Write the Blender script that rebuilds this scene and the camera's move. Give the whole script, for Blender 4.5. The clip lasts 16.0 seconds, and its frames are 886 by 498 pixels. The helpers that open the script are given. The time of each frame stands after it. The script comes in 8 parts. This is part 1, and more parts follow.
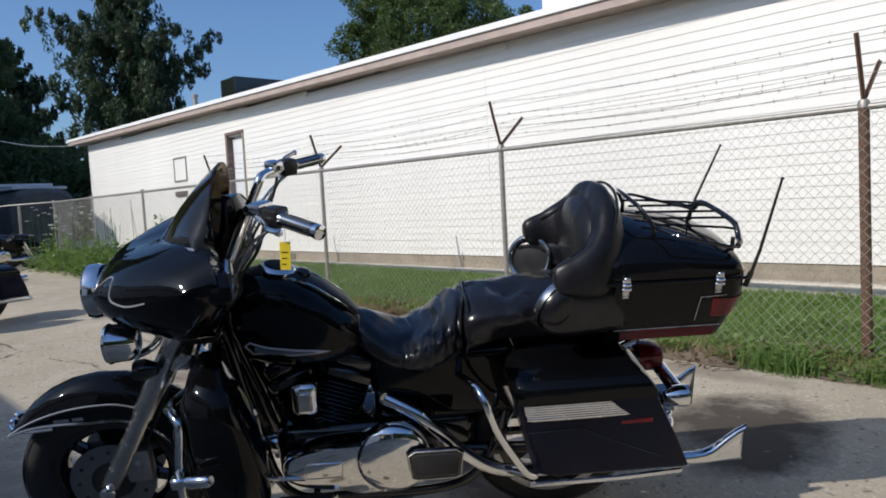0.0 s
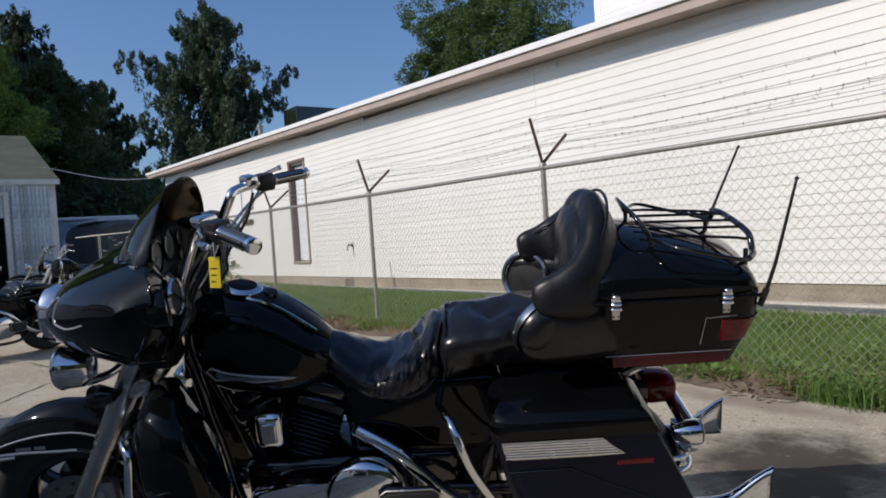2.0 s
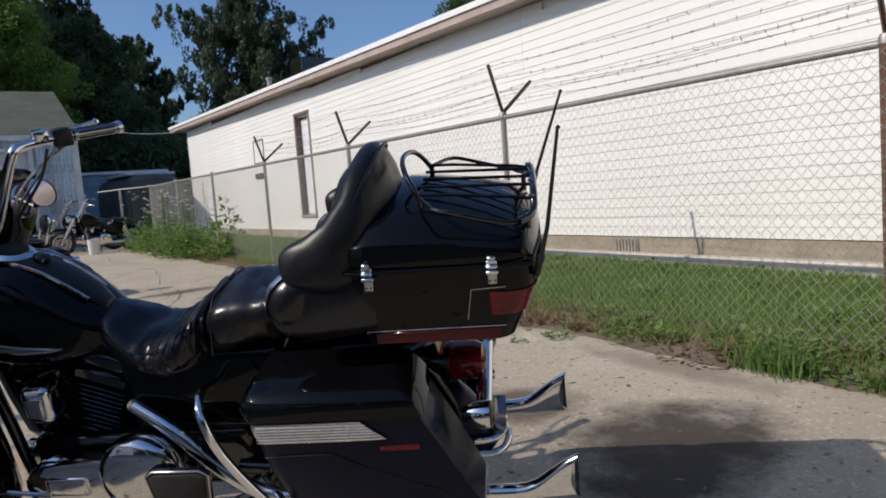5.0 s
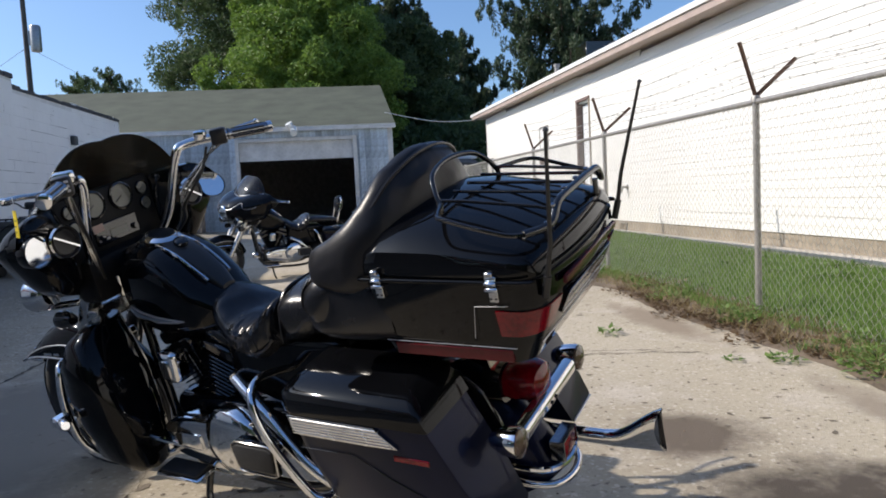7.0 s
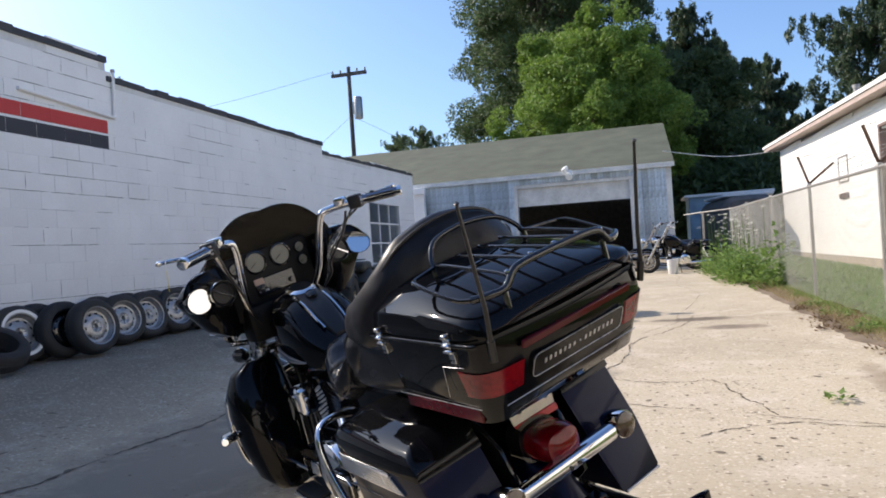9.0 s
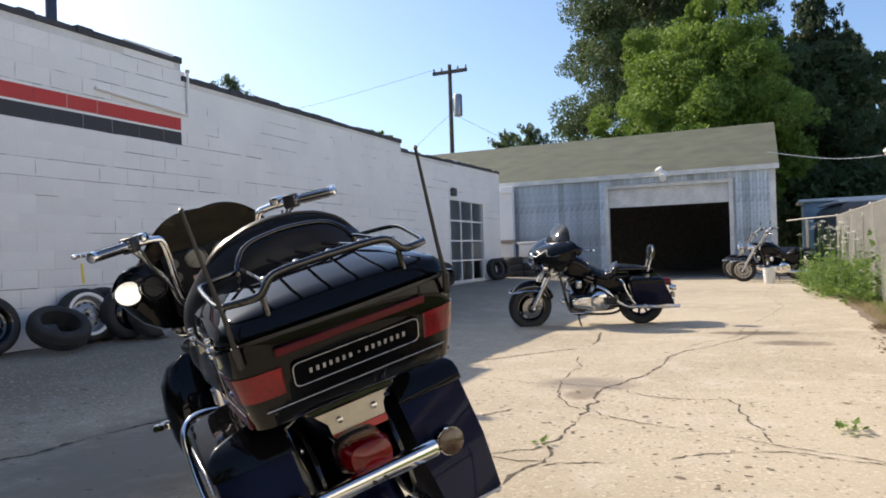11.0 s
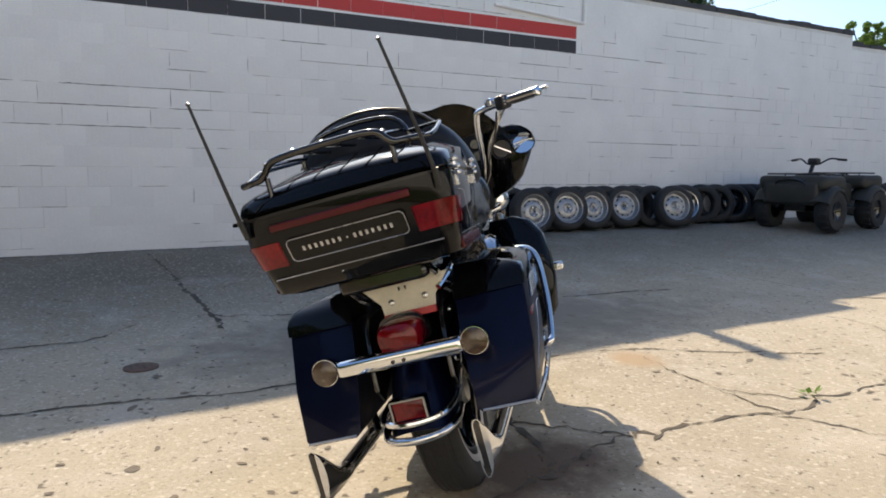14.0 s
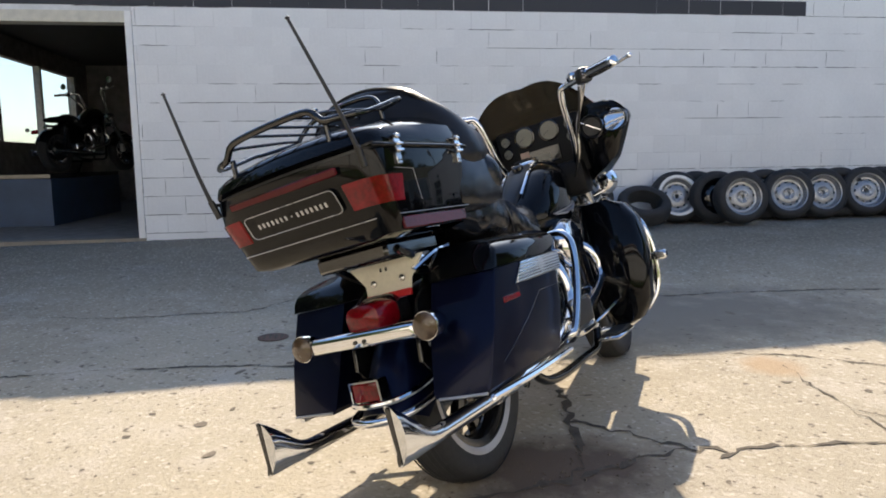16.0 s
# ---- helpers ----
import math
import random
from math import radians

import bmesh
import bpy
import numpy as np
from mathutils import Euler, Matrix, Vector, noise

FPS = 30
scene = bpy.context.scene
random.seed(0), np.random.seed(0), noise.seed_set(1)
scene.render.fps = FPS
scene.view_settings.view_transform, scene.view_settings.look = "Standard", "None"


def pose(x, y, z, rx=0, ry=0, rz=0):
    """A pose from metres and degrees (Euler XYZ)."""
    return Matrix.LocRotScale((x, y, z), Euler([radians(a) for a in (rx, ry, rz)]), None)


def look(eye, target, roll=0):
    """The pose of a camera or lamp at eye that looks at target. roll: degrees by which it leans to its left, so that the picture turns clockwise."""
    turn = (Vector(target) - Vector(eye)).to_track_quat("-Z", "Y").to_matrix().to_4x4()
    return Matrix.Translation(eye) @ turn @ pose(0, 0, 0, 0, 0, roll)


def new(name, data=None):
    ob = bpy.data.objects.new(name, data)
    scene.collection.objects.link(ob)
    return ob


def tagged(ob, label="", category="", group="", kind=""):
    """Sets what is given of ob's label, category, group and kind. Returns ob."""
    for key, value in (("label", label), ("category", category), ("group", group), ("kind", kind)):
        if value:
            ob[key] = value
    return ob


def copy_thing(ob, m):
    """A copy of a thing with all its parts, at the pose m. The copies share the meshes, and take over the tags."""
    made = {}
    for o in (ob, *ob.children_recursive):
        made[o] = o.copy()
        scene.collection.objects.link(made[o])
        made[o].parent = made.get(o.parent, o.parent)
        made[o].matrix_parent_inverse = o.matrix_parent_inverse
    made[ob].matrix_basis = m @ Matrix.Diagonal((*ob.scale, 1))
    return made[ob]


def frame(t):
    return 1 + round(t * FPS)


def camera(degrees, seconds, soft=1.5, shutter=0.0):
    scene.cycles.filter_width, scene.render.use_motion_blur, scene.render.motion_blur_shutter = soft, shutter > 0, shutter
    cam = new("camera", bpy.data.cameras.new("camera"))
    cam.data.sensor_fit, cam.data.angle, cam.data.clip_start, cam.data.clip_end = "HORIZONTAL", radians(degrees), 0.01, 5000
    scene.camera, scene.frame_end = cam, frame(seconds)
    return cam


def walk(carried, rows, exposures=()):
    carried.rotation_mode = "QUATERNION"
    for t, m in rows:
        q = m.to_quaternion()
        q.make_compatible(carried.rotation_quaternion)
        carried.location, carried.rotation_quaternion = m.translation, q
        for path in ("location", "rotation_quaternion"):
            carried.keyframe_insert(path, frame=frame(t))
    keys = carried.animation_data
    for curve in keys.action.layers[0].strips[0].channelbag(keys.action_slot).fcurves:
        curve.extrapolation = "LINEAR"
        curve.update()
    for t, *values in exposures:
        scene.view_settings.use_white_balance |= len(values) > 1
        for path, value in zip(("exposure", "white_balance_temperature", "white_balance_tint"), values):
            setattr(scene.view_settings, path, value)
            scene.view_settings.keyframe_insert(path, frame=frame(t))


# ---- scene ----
cam = camera(64.3, 16.0, soft=1.8)
PATH = [
    (0.0, pose(0.038, -0.093, 1.144, 86.28, 3.11, -42.95)),
    (0.5, pose(0.109, -0.187, 1.138, 89.01, 2.64, -39.06)),
    (1.0, pose(0.170, -0.223, 1.131, 87.76, 3.26, -36.84)),
    (1.5, pose(0.278, -0.174, 1.090, 88.48, 3.35, -37.29)),
    (2.0, pose(0.423, -0.134, 1.081, 88.80, 3.96, -36.87)),
    (2.5, pose(0.566, -0.160, 1.073, 88.14, 4.74, -38.52)),
    (3.0, pose(0.676, -0.211, 1.079, 88.74, 4.85, -37.60)),
    (3.5, pose(0.778, -0.234, 1.067, 88.45, 5.26, -36.59)),
    (6.0, pose(1.513, -0.463, 1.030, 83.15, 3.25, -23.43)),
    (6.5, pose(1.677, -0.464, 1.019, 84.02, 2.65, -14.21)),
    (7.0, pose(1.886, -0.527, 1.052, 85.50, 2.91, -8.36)),
    (7.5, pose(2.083, -0.627, 1.088, 86.93, 3.97, -3.11)),
    (8.0, pose(2.250, -0.686, 1.092, 88.40, 3.72, 2.39)),
    (8.5, pose(2.433, -0.636, 1.058, 89.58, 3.99, 9.09)),
    (9.0, pose(2.634, -0.595, 1.069, 90.20, 3.75, 15.65)),
    (11.5, pose(3.527, -0.186, 1.055, 90.07, 0.57, 28.06)),
    (12.0, pose(3.681, -0.060, 1.046, 89.47, -0.29, 33.26)),
    (12.5, pose(3.763, 0.109, 1.016, 89.03, 1.14, 37.20)),
    (13.0, pose(3.844, 0.236, 1.014, 87.39, 0.50, 44.47)),
    (13.5, pose(3.986, 0.362, 1.009, 86.75, -0.23, 55.35)),
    (14.0, pose(4.160, 0.486, 1.002, 83.70, -0.40, 61.30)),
    (14.5, pose(4.209, 0.644, 1.003, 81.44, -1.17, 63.79)),
    (15.0, pose(4.228, 0.839, 1.004, 82.43, -0.17, 67.97)),
    (15.5, pose(4.295, 1.020, 0.991, 83.14, 1.05, 75.42)),
    (16.0, pose(4.340, 1.254, 0.974, 82.80, 0.86, 81.62)),
]
walk(cam, PATH, ((0.0, -0.48, 6150, 12), (1.5, -0.62, 6250, 13), (3.5, -0.60, 6300, 15), (6.0, -0.50, 6400, 15), (7.0, -0.06, 6400, 13), (8.0, 0.12, 6400, 12), (9.0, 0.32, 6700, 15), (11.5, 0.34, 7300, 14), (13.0, 0.38, 7350, 14), (14.2, 0.40, 7350, 12), (15.0, 0.50, 7250, 12), (16.0, 0.58, 7150, 12)))

# ---- world and sun ----
SUN_TO = Vector((-1.25, 0.30, 1.0)).normalized()
world = bpy.data.worlds.new("sky_world")
scene.world = world
world.use_nodes = True
wn = world.node_tree
wn.nodes.clear()
sky = wn.nodes.new("ShaderNodeTexSky")
sky.sky_type = "NISHITA"
sky.sun_disc = False
sky.sun_elevation = math.asin(SUN_TO.z)
sky.sun_rotation = math.atan2(SUN_TO.x, SUN_TO.y)
sky.air_density, sky.dust_density, sky.ozone_density = 1.0, 1.6, 3.0
bg = wn.nodes.new("ShaderNodeBackground")
bg.inputs["Strength"].default_value = 0.15
wo = wn.nodes.new("ShaderNodeOutputWorld")
tint = wn.nodes.new("ShaderNodeMix")
tint.data_type, tint.blend_type = "RGBA", "MULTIPLY"
tint.inputs["Factor"].default_value = 1.0
tint.inputs["B"].default_value = (0.87, 1.04, 1.20, 1)
wn.links.new(sky.outputs[0], tint.inputs["A"])
wn.links.new(tint.outputs["Result"], bg.inputs[0])
wn.links.new(bg.outputs[0], wo.inputs[0])
sun_data = bpy.data.lights.new("sun", "SUN")
sun_data.energy, sun_data.angle, sun_data.color = 5.0, radians(0.53), (1.0, 0.915, 0.78)
sun = new("sun", sun_data)
sun.matrix_world = look(SUN_TO * 60, (0, 0, 0))

# ---- materials ----
def mat(name, col, rough=0.5, metal=0.0, var=0.15, scale=6.0, fine=90.0, bump=0.0, col2=None, coat=0.0, rvar=0.08, piece=0.0, spec=0.5, relief=0.0):
    """A surface with variation at two scales; piece: how much single pieces differ."""
    m = bpy.data.materials.new(name)
    m.use_nodes = True
    nt = m.node_tree
    b = nt.nodes["Principled BSDF"]
    L = nt.links.new
    tc = nt.nodes.new("ShaderNodeTexCoord")
    n1 = nt.nodes.new("ShaderNodeTexNoise")
    n1.inputs["Scale"].default_value, n1.inputs["Detail"].default_value = scale, 6
    n2 = nt.nodes.new("ShaderNodeTexNoise")
    n2.inputs["Scale"].default_value, n2.inputs["Detail"].default_value = fine, 4
    L(tc.outputs["Object"], n1.inputs["Vector"])
    L(tc.outputs["Object"], n2.inputs["Vector"])
    mix = nt.nodes.new("ShaderNodeMix")
    mix.data_type = "RGBA"
    dark = col2 if col2 else tuple(c * (1 - var) for c in col)
    mix.inputs["A"].default_value = (*dark, 1)
    mix.inputs["B"].default_value = (*(min(1, c * (1 + (0 if col2 else var))) for c in col), 1)
    ramp = nt.nodes.new("ShaderNodeMapRange")
    ramp.inputs["From Min"].default_value, ramp.inputs["From Max"].default_value = 0.35, 0.65
    add = nt.nodes.new("ShaderNodeMath")
    add.operation = "MULTIPLY_ADD"
    add.inputs[1].default_value = 0.35
    sub = nt.nodes.new("ShaderNodeMath")
    sub.operation = "MULTIPLY"
    sub.inputs[1].default_value = 0.65 / 1.0
    L(n1.outputs["Fac"], sub.inputs[0])
    L(n2.outputs["Fac"], add.inputs[0])
    L(sub.outputs[0], add.inputs[2])
    L(add.outputs[0], ramp.inputs["Value"])
    L(ramp.outputs["Result"], mix.inputs["Factor"])
    last = mix.outputs["Result"]
    if piece:
        oi = nt.nodes.new("ShaderNodeObjectInfo")
        mr = nt.nodes.new("ShaderNodeMapRange")
        mr.inputs["To Min"].default_value, mr.inputs["To Max"].default_value = 1 - piece, 1 + piece
        L(oi.outputs["Random"], mr.inputs["Value"])
        hv = nt.nodes.new("ShaderNodeHueSaturation")
        L(mr.outputs["Result"], hv.inputs["Value"])
        L(last, hv.inputs["Color"])
        last = hv.outputs["Color"]
    L(last, b.inputs["Base Color"])
    rr = nt.nodes.new("ShaderNodeMapRange")
    rr.inputs["To Min"].default_value, rr.inputs["To Max"].default_value = max(0.02, rough - rvar), min(1, rough + rvar)
    L(n1.outputs["Fac"], rr.inputs["Value"])
    L(rr.outputs["Result"], b.inputs["Roughness"])
    b.inputs["Metallic"].default_value = metal
    b.inputs["Specular IOR Level"].default_value = spec
    if coat:
        b.inputs["Coat Weight"].default_value, b.inputs["Coat Roughness"].default_value = coat, 0.03
    if relief:
        # broad soft folds
        n3 = nt.nodes.new("ShaderNodeTexNoise")
        n3.inputs["Scale"].default_value, n3.inputs["Detail"].default_value, n3.inputs["Distortion"].default_value = 7, 2, 0.4
        L(tc.outputs["Object"], n3.inputs["Vector"])
        b3 = nt.nodes.new("ShaderNodeBump")
        b3.inputs["Strength"].default_value, b3.inputs["Distance"].default_value = relief, 0.03
        L(n3.outputs["Fac"], b3.inputs["Height"])
        L(b3.outputs["Normal"], b.inputs["Normal"])
    if bump:
        bp = nt.nodes.new("ShaderNodeBump")
        bp.inputs["Strength"].default_value, bp.inputs["Distance"].default_value = bump, 0.004
        L(n2.outputs["Fac"], bp.inputs["Height"])
        if relief:
            L(b3.outputs["Normal"], bp.inputs["Normal"])
        L(bp.outputs["Normal"], b.inputs["Normal"])
    return m


def leafy(name, col, col2):
    """Leaves that let some light through, each clump its own shade."""
    m = bpy.data.materials.new(name)
    m.use_nodes = True
    nt = m.node_tree
    b = nt.nodes["Principled BSDF"]
    L = nt.links.new
    ge = nt.nodes.new("ShaderNodeNewGeometry")
    mix = nt.nodes.new("ShaderNodeMix")
    mix.data_type = "RGBA"
    mix.inputs["A"].default_value, mix.inputs["B"].default_value = (*col, 1), (*col2, 1)
    L(ge.outputs["Random Per Island"], mix.inputs["Factor"])
    L(mix.outputs["Result"], b.inputs["Base Color"])
    b.inputs["Roughness"].default_value = 0.55
    tr = nt.nodes.new("ShaderNodeBsdfTranslucent")
    L(mix.outputs["Result"], tr.inputs["Color"])
    ms = nt.nodes.new("ShaderNodeMixShader")
    ms.inputs[0].default_value = 0.4
    L(b.outputs[0], ms.inputs[1])
    L(tr.outputs[0], ms.inputs[2])
    L(ms.outputs[0], nt.nodes["Material Output"].inputs["Surface"])
    return m


def block_paint():
    """White masonry paint with dirt, and the painted red and black bands of the long wall."""
    m = mat("painted_block", (0.80, 0.80, 0.79), 0.6, var=0.06, scale=1.3, fine=45, bump=0.25, piece=0.03)
    nt = m.node_tree
    L = nt.links.new
    b = nt.nodes["Principled BSDF"]
    base = b.inputs["Base Color"].links[0].from_socket
    ge = nt.nodes.new("ShaderNodeNewGeometry")
    sp = nt.nodes.new("ShaderNodeSeparateXYZ")
    L(ge.outputs["Position"], sp.inputs[0])

    def band(lo, hi):
        a = nt.nodes.new("ShaderNodeMath")
        a.operation = "GREATER_THAN"
        a.inputs[1].default_value = lo
        c = nt.nodes.new("ShaderNodeMath")
        c.operation = "LESS_THAN"
        c.inputs[1].default_value = hi
        e = nt.nodes.new("ShaderNodeMath")
        e.operation = "LESS_THAN"
        e.inputs[1].default_value = 6.97
        L(sp.outputs["Z"], a.inputs[0])
        L(sp.outputs["Z"], c.inputs[0])
        L(sp.outputs["Y"], e.inputs[0])
        f1 = nt.nodes.new("ShaderNodeMath")
        f1.operation = "MULTIPLY"
        f2 = nt.nodes.new("ShaderNodeMath")
        f2.operation = "MULTIPLY"
        L(a.outputs[0], f1.inputs[0])
        L(c.outputs[0], f1.inputs[1])
        L(f1.outputs[0], f2.inputs[0])
        L(e.outputs[0], f2.inputs[1])
        return f2.outputs[0]
    for lo, hi, col in ((2.655, 2.825, (0.035, 0.035, 0.042, 1)), (2.85, 3.02, (0.52, 0.045, 0.04, 1))):
        x = nt.nodes.new("ShaderNodeMix")
        x.data_type = "RGBA"
        x.inputs["B"].default_value = col
        L(base, x.inputs["A"])
        L(band(lo, hi), x.inputs["Factor"])
        base = x.outputs["Result"]
    L(base, b.inputs["Base Color"])
    return m


def concrete_yard():
    """Old yard concrete: pale, pitted, stained in broad patches, with fine pebbles showing and some shadow painted in.
    """
    m = bpy.data.materials.new("yard_concrete")
    m.use_nodes = True
    nt = m.node_tree
    L = nt.links.new
    b = nt.nodes["Principled BSDF"]
    tc = nt.nodes.new("ShaderNodeTexCoord")

    def noise_node(s, d=8, r=0.6):
        n = nt.nodes.new("ShaderNodeTexNoise")
        n.inputs["Scale"].default_value, n.inputs["Detail"].default_value, n.inputs["Roughness"].default_value = s, d, r
        L(tc.outputs["Object"], n.inputs["Vector"])
        return n

    def mixed(a, bcol, fac, lo, hi):
        mr = nt.nodes.new("ShaderNodeMapRange")
        mr.inputs["From Min"].default_value, mr.inputs["From Max"].default_value = lo, hi
        L(fac, mr.inputs["Value"])
        x = nt.nodes.new("ShaderNodeMix")
        x.data_type = "RGBA"
        if isinstance(a, tuple):
            x.inputs["A"].default_value = (*a, 1)
        else:
            L(a, x.inputs["A"])
        x.inputs["B"].default_value = (*bcol, 1)
        L(mr.outputs["Result"], x.inputs["Factor"])
        return x.outputs["Result"]
    broad, mid, fine, pits = noise_node(0.35), noise_node(2.2), noise_node(55, 6, 0.75), noise_node(7, 3, 0.5)
    blot = noise_node(5.5, 5, 0.62)
    c = mixed((0.475, 0.415, 0.315), (0.37, 0.318, 0.238), broad.outputs["Fac"], 0.4, 0.65)
    c = mixed(c, (0.55, 0.49, 0.41), mid.outputs["Fac"], 0.52, 0.75)
    c = mixed(c, (0.22, 0.185, 0.145), fine.outputs["Fac"], 0.53, 0.76)
    sep = nt.nodes.new("ShaderNodeSeparateXYZ")
    L(tc.outputs["Object"], sep.inputs[0])
    # darker, slightly cooler paving towards the block wall, past the long joint
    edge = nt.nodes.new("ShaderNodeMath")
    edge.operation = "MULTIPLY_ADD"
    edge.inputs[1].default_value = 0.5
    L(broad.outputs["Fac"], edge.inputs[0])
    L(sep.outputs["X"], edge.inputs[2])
    west_mix = nt.nodes.new("ShaderNodeMix")
    west_mix.data_type = "RGBA"
    west_mix.blend_type = "MULTIPLY"
    west_mix.inputs["B"].default_value = (0.53, 0.54, 0.56, 1)
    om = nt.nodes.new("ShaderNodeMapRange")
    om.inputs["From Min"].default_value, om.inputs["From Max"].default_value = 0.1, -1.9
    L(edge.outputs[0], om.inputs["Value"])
    L(om.outputs["Result"], west_mix.inputs["Factor"])
    L(c, west_mix.inputs["A"])
    c = west_mix.outputs["Result"]
    pit = noise_node(24, 3, 0.45)
    c = mixed(c, (0.19, 0.16, 0.125), pit.outputs["Fac"], 0.645, 0.70)
    sp2 = nt.nodes.new("ShaderNodeTexVoronoi")
    sp2.inputs["Scale"].default_value = 70
    L(tc.outputs["Object"], sp2.inputs["Vector"])
    c = mixed(c, (0.64, 0.58, 0.48), sp2.outputs["Color"], 0.72, 1.0)

    def calc(op, a, k):
        n = nt.nodes.new("ShaderNodeMath")
        n.operation = op
        L(a, n.inputs[0])
        if isinstance(k, float):
            n.inputs[1].default_value = k
        else:
            L(k, n.inputs[1])
        return n.outputs[0]
    # x 3.50 oil stain, x 3.22 blot: the motorcycle's shadow painted darker
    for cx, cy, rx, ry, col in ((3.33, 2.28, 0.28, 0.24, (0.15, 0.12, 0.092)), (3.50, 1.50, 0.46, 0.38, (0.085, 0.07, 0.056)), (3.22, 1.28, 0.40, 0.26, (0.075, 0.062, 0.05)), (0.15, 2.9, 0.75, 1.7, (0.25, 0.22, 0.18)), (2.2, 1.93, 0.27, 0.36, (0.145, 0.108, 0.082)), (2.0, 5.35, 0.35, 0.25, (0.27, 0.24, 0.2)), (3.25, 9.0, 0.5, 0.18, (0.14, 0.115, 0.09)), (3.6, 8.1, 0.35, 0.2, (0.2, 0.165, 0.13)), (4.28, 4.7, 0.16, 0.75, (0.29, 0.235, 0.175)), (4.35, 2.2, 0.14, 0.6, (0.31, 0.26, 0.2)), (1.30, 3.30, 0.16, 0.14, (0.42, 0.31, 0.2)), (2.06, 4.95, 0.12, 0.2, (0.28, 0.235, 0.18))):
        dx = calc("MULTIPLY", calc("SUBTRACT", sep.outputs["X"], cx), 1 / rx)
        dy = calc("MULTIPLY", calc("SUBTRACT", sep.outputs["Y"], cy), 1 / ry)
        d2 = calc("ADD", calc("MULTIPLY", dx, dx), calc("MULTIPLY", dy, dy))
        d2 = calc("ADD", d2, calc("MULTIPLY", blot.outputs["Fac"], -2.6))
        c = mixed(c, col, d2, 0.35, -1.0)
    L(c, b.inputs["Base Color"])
    b.inputs["Roughness"].default_value = 0.9
    b.inputs["Specular IOR Level"].default_value = 0.25
    bp = nt.nodes.new("ShaderNodeBump")
    bp.inputs["Strength"].default_value, bp.inputs["Distance"].default_value = 0.8, 0.008
    L(fine.outputs["Fac"], bp.inputs["Height"])
    L(bp.outputs["Normal"], b.inputs["Normal"])
    return m


